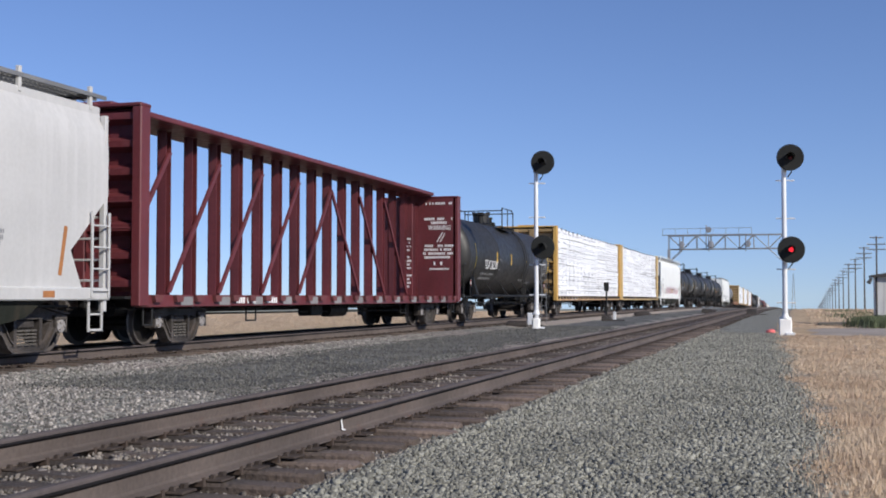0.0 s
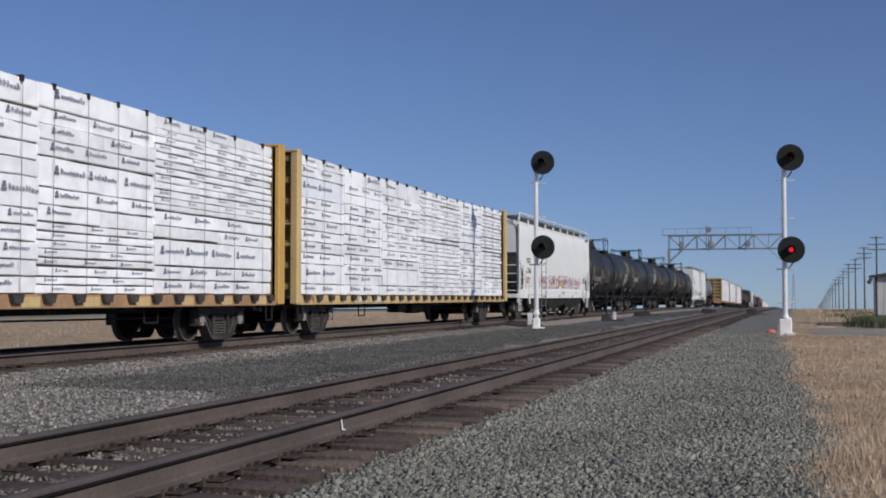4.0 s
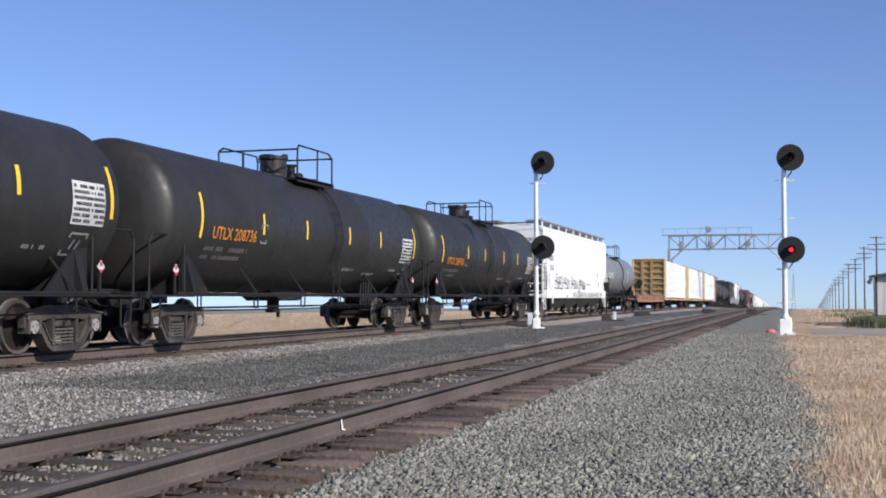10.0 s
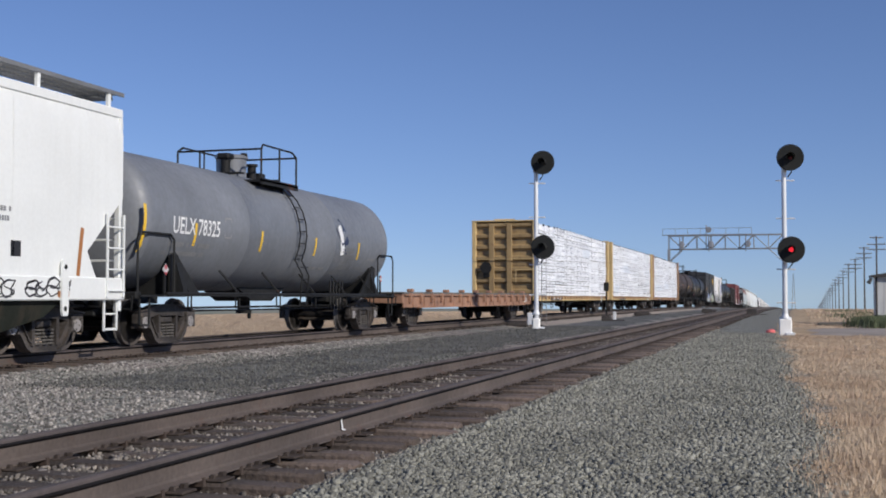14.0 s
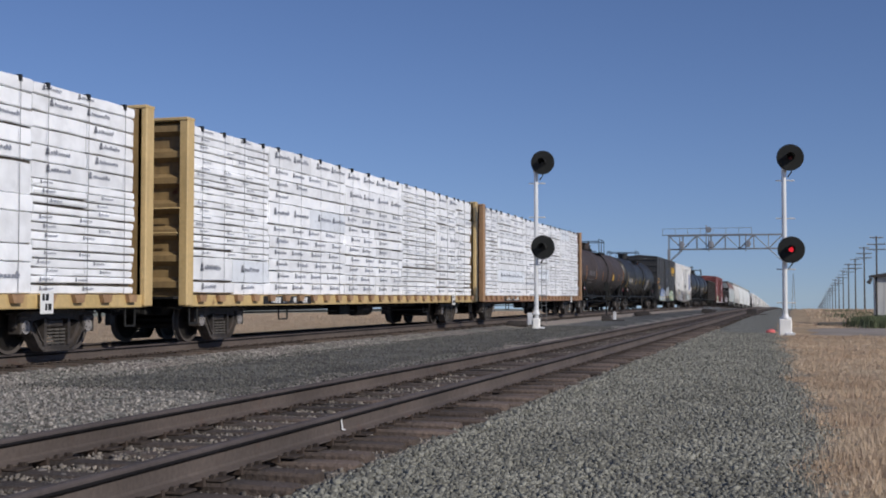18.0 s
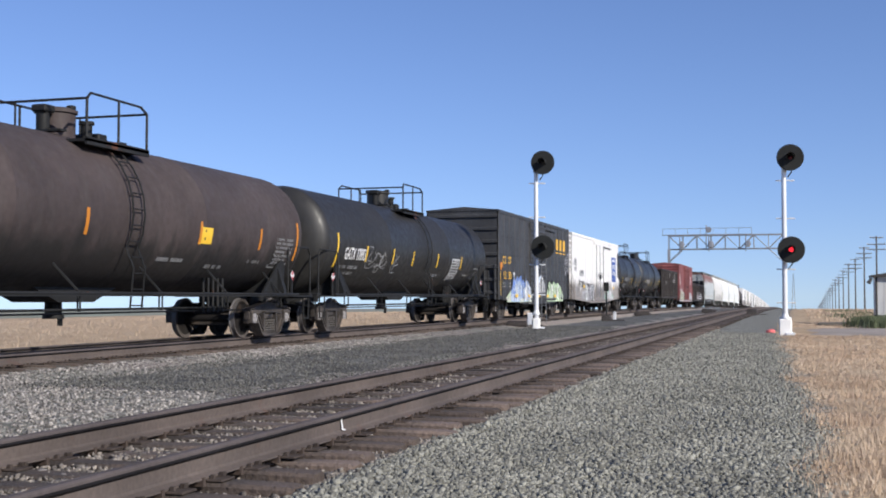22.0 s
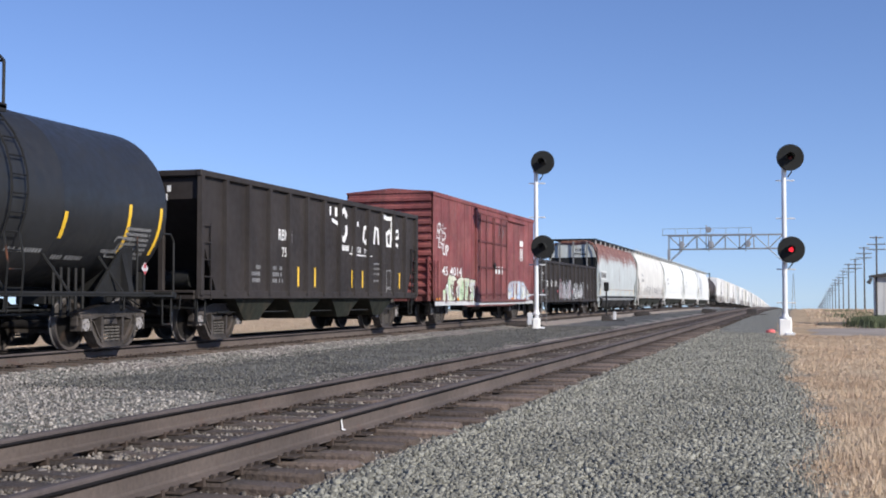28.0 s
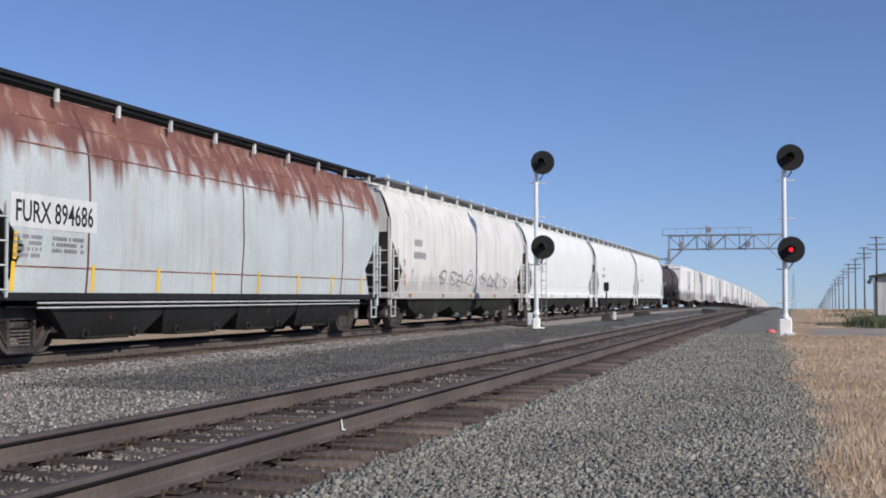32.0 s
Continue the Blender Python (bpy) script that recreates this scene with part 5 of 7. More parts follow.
    for k in range(5):
        y = h * .45 + k * .22
        part("heater_pipe", Geo().cyl((1.0, y, cz - R * .78), (1.0, y, .62), .03, n=6), frame_mat, root)
    # markings
    for u in stripes:
        big = u < -6 or u > h - 2.2
        v0, v1 = (stripe_v - .46, stripe_v + .5) if big else (stripe_v - .24, stripe_v + .24)
        patch(root, u - .05, u + .05, v0, v1, on, stripe_mat, "reflective_strip", 5)
    dim = M_LETTER_DIM if word_mat is M_LETTER else M_LETTER_FAINT if word_mat is M_LETTER_O else word_mat
    if words:
        lettering(root, words, word_u, word_v, word_h, on, word_mat, width=word_w)
    else:
        bars(root, [(word_u, word_v, word_w, word_h * .9)], on, dim, seed=seed)
    bars(root, [(word_u - .2, word_v - .28 - .2 * k, word_w * .95 - .2 * k, .10) for k in range(2)], on, dim, seed=seed)
    if decal:
        v = stripe_v - .2
        ud = max(stripes) - 1.2
        if panel:
            patch(root, ud, ud + .98, v - .42, v + .34, on, M_PALE, "data_panel", 4, "pale stencilled data panel")
        bars(root, [(ud + .04, v - .38 + .1 * k, .9, .06) for k in range(7)], round_of(R, cz, .011), M_STRAP if panel else M_LETTER_DIM, seed=seed + 1)
        bars(root, [(h * .18, 1.62, 1.0, .09), (h * .4, 1.5, .9, .1), (h * .62, 1.7, .7, .08)], on, M_LETTER_DIM, seed=seed + 2)
        g = Geo()
        u, v = word_u + word_w + .25, word_v
        for q in (((u, v), (u + .3, v)), ((u, v + .42), (u + .3, v + .42)), ((u, v), (u, v + .42)), ((u + .3, v), (u + .3, v + .42))):
            ribbon(g, list(q), .035, on, .001)
        part("stencil_frame", g, M_LETTER_DIM, root)
        g = Geo()
        u, v = h - 2.1, 1.62
        for q in (((u, v), (u + .5, v)), ((u + .1, v + .42), (u + .6, v + .42)), ((u, v), (u + .1, v + .42)), ((u + .5, v), (u + .6, v + .42)), ((u + .2, v + .12), (u + .25, v + .3)), ((u + .36, v + .12), (u + .41, v + .3))):
            ribbon(g, list(q), .04, on, .001)
        part("stencil_frame", g, M_LETTER_DIM, root)
    return root, L, on, h


# ---- lumber car ----
def lumber_car(label, a, b, mat, deck_mat, seed=0, pocket_mat=None, empty=False, sign=False, depth=.34, end_mat=None):
    end_mat = end_mat or mat
    root, L = car("lumber_flatcar", label, "flatcar", a, b, inset=2.35)
    h = L / 2
    pocket_mat = pocket_mat or deck_mat
    zt = 4.58 if empty else 4.56
    for e in (-1, 1):
        y0, y1 = (e * h, e * (h - depth))
        lo, hi = min(y0, y1), max(y0, y1)
        inner = hi if e < 0 else lo
        outer = lo if e < 0 else hi
        bulk = part("bulkhead", Geo().box(-1.48, 1.48, min(inner, inner + e * .1), max(inner, inner + e * .1), .95, zt - .02, .01), end_mat, root)
        for s in (-1, 1):
            part("corner_post", Geo().box(s * 1.48 - .1, s * 1.48 + .1, lo, hi, .78, zt, .02), mat, bulk)
        for x in (-.62, .25):
            part("bulkhead_post", Geo().box(x - .13, x + .13, min(outer, outer - e * (depth - .12)), max(outer, outer - e * (depth - .12)), .95, zt - .1, .02), end_mat, bulk)
        for k in range(7):
            z = 1.15 + k * .53
            part("bulkhead_rib", Geo().prism([(outer - e * .05, z), (outer - e * .05, z + .12), (outer - e * (depth - .08), z + .22), (outer - e * (depth - .08), z - .1)], 'x', -1.38, 1.38), end_mat, bulk)
        part("cap", Geo().box(-1.58, 1.58, lo - .02, hi + .02, zt - .02, zt + .05, .015).box(-.5, .5, lo + .1, hi - .1, zt + .05, zt + .11, .02), mat, bulk)
        part("end_platform", Geo().box(-1.4, 1.4, min(outer, outer + e * .22), max(outer, outer + e * .22), .92, .97), M_BLACK, root)
        if e < 0:
            part("hand_brake", Geo().lathe([(.24, outer - .16), (.28, outer - .16), (.28, outer - .13), (.24, outer - .13)], 'y', (-.85, 2.35), 20).cyl((-.85, outer - .14, 2.35), (-.85, outer + .1, 2.35), .04).cyl((-1.1, outer - .14, 2.35), (-.6, outer - .14, 2.35), .015, n=5).cyl((-.85, outer - .14, 2.1), (-.85, outer - .14, 2.6), .015, n=5).box(-1.0, -.7, outer - .05, outer + .06, 1.9, 2.6, .03), M_BLACK, bulk)
            part("end_grab", Geo().pipe([(-1.4, outer - .08, 2.75), (1.45, outer - .08, 2.75)], .02, n=5).pipe([(.6, outer - .08, 1.6), (.6, outer - .08, 2.25), (1.4, outer - .08, 2.25)], .02, n=5), mat, bulk)
    # deck and sills
    part("deck", Geo().box(-1.48, 1.48, -h + .4, h - .4, .955, 1.0), deck_mat, root)
    part("side_sill", Geo().box(1.42, 1.5, -h + .1, h - .1, .76, .995, .012), deck_mat, root)
    part("far_side_sill", Geo().box(-1.5, -1.42, -h + .1, h - .1, .76, .995, .012), deck_mat, root)
    part("centre_sill", Geo().box(-.28, .28, -h + .2, h - .2, .62, .95, .02), M_BLACK, root)
    n = 26
    for k in range(n):
        y = -h + .7 + (2 * h - 1.4) * k / (n - 1)
        pk = Geo().prism([(y - .16, 1.0), (y + .16, 1.0), (y + .11, .86), (y - .11, .86)], 'x', 1.5, 1.585)
        part("winch", pk, M_TANBROWN if seed > 3 else M_REDDARK if empty else M_TRUCK, root)
        part("cross_bearer", Geo().box(-1.42, 1.42, y - .05, y + .05, .72, .955), M_BLACK, root) if k % 2 == 0 else None
    for k in range(n - 1):
        if k % 2 == seed % 2:
            y = -h + .7 + (2 * h - 1.4) * (k + .5) / (n - 1)
            part("sill_patch", Geo().box(1.5, 1.506, y - .24, y + .24, .79, .965), pocket_mat, root)
    part("brake_rod", Geo().cyl((.7, -h + 3, .6), (.7, h - 3, .52), .02, n=5).pipe([(1.2, -h + 5.2, .95), (1.2, -h + 5.2, .42), (1.2, -h + 5.7, .42), (1.2, -h + 5.7, .95)], .02, n=5).pipe([(1.2, h - 5.2, .95), (1.2, h - 5.2, .45), (1.2, h - 5.7, .45), (1.2, h - 5.7, .95)], .02, n=5), M_BLACK, root)
    part("air_tank", Geo().cyl((.6, .4, .6), (.6, 1.7, .6), .2, n=14).box(.4, .8, -1.0, -.2, .45, .85, .03), M_BLACK, root)
    # centre truss
    part("top_chord", Geo().box(-.68, .68, -h + .4, h - .4, zt + .06, zt + .18, .02) if empty else Geo().box(-.28, .28, -h + .4, h - .4, zt - .1, zt + .04, .02), mat, root)
    m = 18 if empty else 15
    for k in range(m):
        y = -h + 1.2 + 1.17 * k if empty else -h + 1.15 + (2 * h - 2.3) * k / (m - 1)
        for s in ((0,) if empty else (-1, 1)):
            if empty:
                part("upright", Geo().box(-.1, -.075, y - .115, y + .115, 1.0, zt + .04).box(-.1, .12, y - .115, y - .095, 1.0, zt + .04).box(-.1, .12, y + .095, y + .115, 1.0, zt + .04).prism([(y - .16, zt + .04), (y + .16, zt + .04), (y + .1, zt - .5), (y - .1, zt - .5)], 'x', -.075, -.05), mat, root)
                continue
            w = .05
            part("upright", Geo().box(s * .17 - w, s * .17 + w, y - .14, y + .14, 1.0, zt - .1, .012), mat, root)
        if empty and k < m - 2 and k % 2 == 0:
            y2 = y + 2 * 1.17
            up = y < 0
            for s in (1,):
                za, zb = (1.05, zt - .45) if up else (zt - .45, 1.05)
                part("brace", Geo().prism([(y - .07, za), (y + .07, za), (y2 + .07, zb), (y2 - .07, zb)], 'x', s * .125 - .005, s * .125 + .05), mat, root)
    part("waist_rail", Geo().box(-.04, .04, -h + 1, h - 1, 2.5, 2.58), mat, root) if not empty else None
    if not empty and seed > 3:
        part("sign_plate", Geo().box(1.585, 1.6, h - 3.5, h - 3.15, .68, 1.06, .01), M_LETTER, root, "small white sign plate on the sill")
        bars(root, [(h - 3.46, .9, .28, .11), (h - 3.46, .74, .28, .11)], side_of(1.603), M_STRAP, "sign_marks", seed=seed + 40)
        part("mark_panel", Geo().box(1.5, 1.508, -h + 3.7, -h + 6.5, .79, .985), M_STRAP, root, "black panel behind the car marks")
    bars(root, [(-h + 4.1, .82, .95, .13), (-h + 5.4, .82, .9, .13)], side_of(1.511), M_LETTER, "car_mark", seed=seed)
    stirrup(root, -h + .55, M_BLACK)
    stirrup(root, h - .55, M_BLACK)
    if sign:
        # the inner face of the far bulkhead carries rows of white writing
        face = h - depth - .006

        def at(u, v):
            return (u, face, v)
        lettering(root, "WARNING", .45, 3.4, .17, at, M_LETTER, width=.85)
        bars(root, [(.3, 3.76, 1.1, .09), (.55, 3.62, .6, .09), (.25, 2.78, 1.15, .085), (.3, 2.64, 1.05, .085), (.25, 2.5, 1.15, .085), (.3, 2.36, 1.0, .085), (.65, 2.12, .12, .12), (.9, 2.12, .12, .12), (.5, 1.95, .75, .06), (.35, zt - .25, 1.0, .08)], at, M_LETTER, seed=5)
        g = Geo()
        for a, b in (((.75, 2.95), (.98, 3.3)), ((.88, 2.95), (1.06, 3.25)), ((.78, 3.02), (.94, 3.02)), ((.85, 3.1), (1.0, 3.1)), ((.9, 3.18), (1.04, 3.18))):
            q = [at(a[0], a[1]), at(a[0] + .04, a[1]), at(b[0] + .04, b[1] + .02), at(b[0], b[1] + .02)]
            g.add(q, [(0, 1, 2, 3)])
        part("ladder_pictogram", g, M_LETTER, root)
        part("sign_board", Geo().box(-.12, .22, h - 1.5, h - 1.45, 1.02, zt - .3, .01), mat, root)
        bars(root, [(-.05 + .06 * (k % 2), 1.3 + .13 * k, .16, .07) for k in range(14) if k not in (4, 9)], lambda u, v: (u, h - 1.506, v), M_LETTER, seed=6)
    return root, L


def wrapped_pack(rnd, x, y0, y1, z0, z1):
    """A pack whose wrap sags and puckers along its length."""
    g = Geo()
    n = max(2, int((y1 - y0) / .4))
    rings = []
    for k in range(n + 1):
        y = y0 + (y1 - y0) * k / n
        o = rnd.uniform(-.012, .012) if 0 < k < n else -.012
        t, b = rnd.uniform(-.012, .004), rnd.uniform(-.006, .01)
        zm = z0 + (z1 - z0) * rnd.uniform(.35, .65)
        rings.append([(.32, y, z0), (x - .02 + o, y, z0 + b), (x + o, y, z0 + b + .012), (x + o * .3 + rnd.uniform(-.008, .01), y, zm), (x + o, y, z1 + t - .014), (x - .025 + o, y, z1 + t), (.32, y, z1)])
    return g.loft(rings)


def lumber_load(car_root, L, label, seed):
    """Wrapped packs stacked in columns on both sides of the truss."""
    rnd = random.Random(seed)
    root = thing("lumber_load", label, "lumber load", group="wrapped lumber loads")
    CARS.append((root, [m for r, m in CARS if r is car_root][0]))
    y, end = -L / 2 + .47, L / 2 - .47
    marks, icons, far = Geo(), Geo(), Geo()
    cols = []
    while y < end - .4:
        w = min(rnd.choice((2.44, 3.05, 3.66, 4.88)), end - y)
        if end - (y + w) < 1.6:
            w = end - y
        cols.append((y, y + w))
        y += w
    zb, zt = 1.005, 4.49
    for ci, (y0, y1) in enumerate(cols):
        z = zb
        low_thin, high_thin = rnd.random() < .25, rnd.random() < .3
        split = rnd.uniform(1.4, 3.6)
        top = zt + .04 + rnd.uniform(-.025, .025)
        while z < top - .12:
            thin = low_thin if z < split else high_thin
            hgt = rnd.choice((.14, .15, .155)) if thin else rnd.choice((.27, .28, .285, .29, .285, .28, .52))
            if top - (z + hgt) < .2:
                hgt = top - z
            dx, dy = rnd.uniform(-.03, .025), rnd.uniform(-.02, .02)
            pieces = [(y0, y1)] if rnd.random() < .6 else [(y0, (y0 + y1) / 2), ((y0 + y1) / 2, y1)]
            for p0, p1 in pieces:
                wrap = M_WRAP2 if rnd.random() < .1 and hgt > .35 else M_WRAP
                me = wrapped_pack(rnd, 1.44 + dx, p0 + .008 + dy, p1 - .008 + dy, z + (.038 if rnd.random() < .1 else rnd.choice((.006, .011, .017))), z + hgt - .004)
                part("lumber_pack", me, wrap, root)
                x = 1.459 + dx
                a = p0 + .15 + rnd.uniform(0, .3)
                sc = min(.165, hgt * .44)
                v = z + hgt * .45
                while a < p1 - .75 and rnd.random() < .93:
                    icons.add([(x, a, v), (x, a + sc * .8, v), (x, a + sc * .8, v + sc * .35), (x, a, v + sc * .35)], [(0, 1, 2, 3)])
                    icons.add([(x, a + sc * .1, v + sc * .45), (x, a + sc * .75, v + sc * .4), (x, a + sc * .6, v + sc), (x, a + sc * .2, v + sc * .95)], [(0, 1, 2, 3)])
                    t = a + sc * 1.1
                    while t < a + sc * 5.2:
                        k = sc * rnd.uniform(.25, .55)
                        c = rnd.choice((.5, .5, .62, .8))
                        marks.add([(x, t, v + .1 * sc), (x, t + k * .45, v + .1 * sc), (x, t + k * .45, v + c * sc), (x, t, v + c * sc)], [(0, 1, 2, 3)])
                        marks.add([(x, t + k * .45, v + (c - .25) * sc), (x, t + k, v + .12 * sc), (x, t + k, v + .5 * sc), (x, t + k * .45, v + (c - .05) * sc)], [(0, 1, 2, 3)])
                        t += k + sc * .12
                    a += rnd.choice((1.0, 1.08, 1.15, 1.22))
                far.box(-1.44, -.32, p0 + .012, p1 - .012, z + .022, z + hgt - .008)
            z += hgt
        for f in ((.12, .5, .88) if y1 - y0 < 3.3 else (.1, .37, .63, .9)):
            yy = y0 + (y1 - y0) * f
            part("strap", Geo().box(1.466, 1.469, yy - .005, yy + .005, 1.0, top), M_THIN_STRAP, root)
            part("strap_guard", Geo().box(.3, 1.466, yy - .03, yy + .03, top - .005, top + .012).box(1.42, 1.474, yy - .03, yy + .03, top - .09, top + .015), M_STRAP, root)
    # solid dark core standing in for the shade between the packs
    part("sticker_board", Geo().box(.4, 1.38, cols[0][0] + .06, cols[-1][1] - .06, 1.0, 4.3), M_GAP_SHADE, root)
    tagged(part("wrap_printing", marks, M_PRINT_PALE, root), kind="stuff")
    tagged(part("wrap_emblem", icons, M_PRINT, root), kind="stuff")
    part("far_stack", far, M_WRAP, root)
    return root


# ---- covered hopper ----
def hopper_car(label, a, b, mat, end_mat=None, seed=0, bays=3, curved=False, top=4.32, railed=True, fine=True, sill_mat=None, rust_top=False, sill_top=1.12, shoulder=False, pads=False):
    root, L = car("covered_hopper", label, "covered hopper car", a, b, fine=fine, inset=1.75)
    h = L / 2
    W = 1.56
    end_mat = end_mat or mat
    sill_mat = sill_mat or mat

    def xs(z):
        if shoulder:
            return W - .24 * max(0, (z - top + .45) / .45) ** 1.2 - .05 * max(0, 1.9 - z)
        if not curved:
            return W if z < top - .3 else W - .06 * (z - top + .3) / .3
        if z > 3.15:
            return W - .4 * ((z - 3.15) / (top - 3.15)) ** 2
        return W - .07 * max(0, 1.9 - z)
    # side sheets: cut back at the ends below the slope sheets

    def end_u(z):
        if z >= 2.75:
            return .12
        if z >= 1.75:
            return .12 + (2.75 - z) * 1.1
        return 1.22 - (1.75 - z) * .6
    zz = [1.02, 1.2, 1.5, 1.75, 2.0, 2.25, 2.5, 2.75, 3.1, 3.5, 3.9, top - .12, top]
    n_u = 16 if not fine else 28
    for s in (1, -1):
        g = Geo()
        rows = []
        for z in zz:
            e = end_u(z)
            rows.append([(s * xs(z), -h + e + (2 * h - 2 * e) * k / n_u, z) for k in range(n_u + 1)])
        g.loft(rows, closed=False, caps=False)
        inner = [[(x - s * .03, y, z) for x, y, z in r] for r in rows]
        g.loft(inner, closed=False, caps=False)
        for k in (0, n_u):
            g.loft([[r[k] for r in rows], [r[k] for r in inner]], closed=False, caps=False)
        part("side_sheet" if s > 0 else "far_side_sheet", g, mat, root)
        part("side_sill" if s > 0 else "far_side_sill", Geo().box(min(s * 1.4, s * 1.535), max(s * 1.4, s * 1.535), -h + .08, h - .08, .9, 1.03, .01) if rust_top else Geo().box(min(s * 1.48, s * 1.6), max(s * 1.48, s * 1.6), -h + .08, h - .08, .9, sill_top, .02), sill_mat, root)
        part("top_chord", Geo().box(min(s * (xs(top) - .1), s * (xs(top) + .045)), max(s * (xs(top) - .1), s * (xs(top) + .045)), -h + .1, h - .1, top - .1, top + .07, .02), mat, root)
    for e in () if rust_top or not fine else (-1, 1):
        g = Geo()
        ribbon(g, [(e * (h - 1.5), 1.32), (e * (h - 1.38), 2.15)], .1, lambda u, v: (xs(v), u, v), .008)
        part("rust_streak", g, M_ORANGE, root)
    # seams
    for k in range(1, 6):
        y = -h + 2 * h * k / 6
        g = Geo()
        ribbon(g, [(y + .015 * math.sin(5 * z + k), z) for z in zz], .03 if not rust_top else .02 + .035 * (k % 2), lambda u, v: (xs(v), u, v), .006)
        part("weld_seam", g, (M_REDDARK if k % 2 else M_GREY_HOP) if rust_top else mat, root)
    if curved:
        for z in (1.45, 3.45, 3.9) if rust_top else (1.5,):
            g = Geo()
            ribbon(g, [(-h + 1.0, z), (h - 1.0, z)], .025, lambda u, v: (xs(v), u, v), .007)
            part("horizontal_seam", g, M_RUST if rust_top else M_GREY_HOP, root)
    # roof
    arch = [(-xs(top), top), (-xs(top) * .6, top + .17), (0, top + .24), (xs(top) * .6, top + .17), (xs(top), top)]
    part("roof", Geo().prism(arch + [(0, top - .1)], 'y', -h + .12, h - .12), mat, root)
    if fine:
        part("hatch_cover", Geo().box(-.35, .35, -h + 1.2, h - 1.2, top + .2, top + .34, .03), mat, root)
        for k in range(8):
            y = -h + 1.6 + (2 * h - 3.2) * k / 7
            part("hatch_latch", Geo().box(-.42, .42, y - .03, y + .03, top + .3, top + .38, .01), M_GALV, root)
    walk_mat = M_BLACK if rust_top else M_GALV
    for s in (-1, 1):
        cantilever = pads and not railed
        b0, b1 = (.75, 1.5) if railed else (.68, 1.45) if cantilever else (.75, 1.38)
        zb = top + (.33 if cantilever else .22)
        g = Geo()
        for q in (0, .34, .67, 1):
            x = s * (b0 + (b1 - b0) * q)
            g.box(x - .015, x + .015, -h - .05, h + .05, zb, zb + .07)
        for q in range(int((2 * h + .1) / .12)):
            y = -h - .05 + q * .12
            g.box(min(s * b0, s * b1), max(s * b0, s * b1), y, y + .05, zb + .02, zb + .06)
        part("running_board", g, walk_mat, root, "roof walkway grating")
        if railed and s > 0:
            part("roof_rail", Geo().pipe([(1.56, -h + .1, 1.0), (1.56, -h + .1, top + .1), (1.5, -h + .4, top + .42), (1.5, h - .4, top + .42), (1.56, h - .1, top + .1), (1.56, h - .1, 1.0)], .035, n=6), mat, root)
        for k in range(10):
            y = -h + .4 + (2 * h - .8) * k / 9
            part("board_bracket", Geo().box(min(s * (b1 - .07), s * b1), max(s * (b1 - .07), s * b1), y - .04, y + .04, top - .02, top + (.28 if rust_top else .4), .008), M_PALE if rust_top else mat, root)
    for e in (-1, 1):
        part("crossover_board", Geo().box(-1.3, 1.3, min(e * (h - .08), e * (h - .55)), max(e * (h - .08), e * (h - .55)), top + .26, top + .3), walk_mat, root)
    if rust_top:
        part("walkway_fascia", Geo().box(1.3, 1.33, -h, h, top + .15, top + .24), M_BLACK, root)
    # ends
    for e in (-1, 1):
        ye = e * (h - .15)
        part("end_sheet", Geo().prism([(-xs(top), top), (xs(top), top), (xs(3.1), 2.95), (-xs(3.1), 2.95)], 'y', min(ye, ye - e * .04), max(ye, ye - e * .04)), end_mat, root)
        g = Geo()
        for dz in (0, -.04):
            g.add([(-W + .06, ye, 2.97 + dz), (W - .06, ye, 2.97 + dz), (W - .06, ye - e * 2.45, 1.0 + dz), (-W + .06, ye - e * 2.45, 1.0 + dz)], [(0, 1, 2, 3)])
        # this colour holds the shade below the overhanging end as well as dirt
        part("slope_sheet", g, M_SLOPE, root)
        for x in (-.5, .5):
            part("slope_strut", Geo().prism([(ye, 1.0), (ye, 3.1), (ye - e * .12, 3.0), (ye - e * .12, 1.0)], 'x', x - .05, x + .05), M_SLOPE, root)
        ye = e * (h - .12)
        part("diagonal_brace", Geo().prism([(ye, 1.0), (ye - e * .35, 2.9), (ye - e * .35, 3.05), (ye, 1.2)], 'x', .35, .43), mat, root)
        part("end_platform", Geo().box(-1.5, 1.5, min(ye, ye + e * .1), max(ye, ye + e * .1), .92, 1.1, .02).box(-1.5, 1.5, min(ye - e * .7, ye), max(ye - e * .7, ye), .95, .985), end_mat, root)
        for s in (1, -1):
            yl = ye - e * .05
            part("corner_post", Geo().box(s * 1.5 - .055, s * 1.5 + .055, yl - .05, yl + .05, .7, (top - .1 if not curved else 3.4), .01), mat, root)
            for z in (1.25, 1.62, 2.0, 2.38):
                part("end_rung", Geo().cyl((s * 1.48, yl, z), (s * .15, yl, z), .022, n=5), mat, root) if s > 0 else None
            part("ladder_stile", Geo().cyl((s * .15, yl, 1.0), (s * .15, yl, 2.45), .032, n=6), mat, root) if s > 0 else None
        if e < 0:
            part("brake_wheel", Geo().lathe([(.24, ye - .2), (.28, ye - .2), (.28, ye - .17), (.24, ye - .17)], 'y', (-.5, 2.1), 18).cyl((-.5, ye - .18, 2.1), (-.5, ye + .1, 2.1), .035), M_BLACK, root)
        ladder(root, 1.6, ye - e * .3 - .26, ye - e * .3 + .26, .95, 2.45, mat, step=.38, r=.02)
        part("corner_step", Geo().box(1.5, 1.53, ye - e * .3 - .22, ye - e * .3 - .18, .35, .95).box(1.5, 1.53, ye - e * .3 + .18, ye - e * .3 + .22, .35, .95).box(1.5, 1.53, ye - e * .3 - .2, ye - e * .3 + .2, .36, .4).box(1.5, 1.53, ye - e * .3 - .2, ye - e * .3 + .2, .64, .67), mat, root)
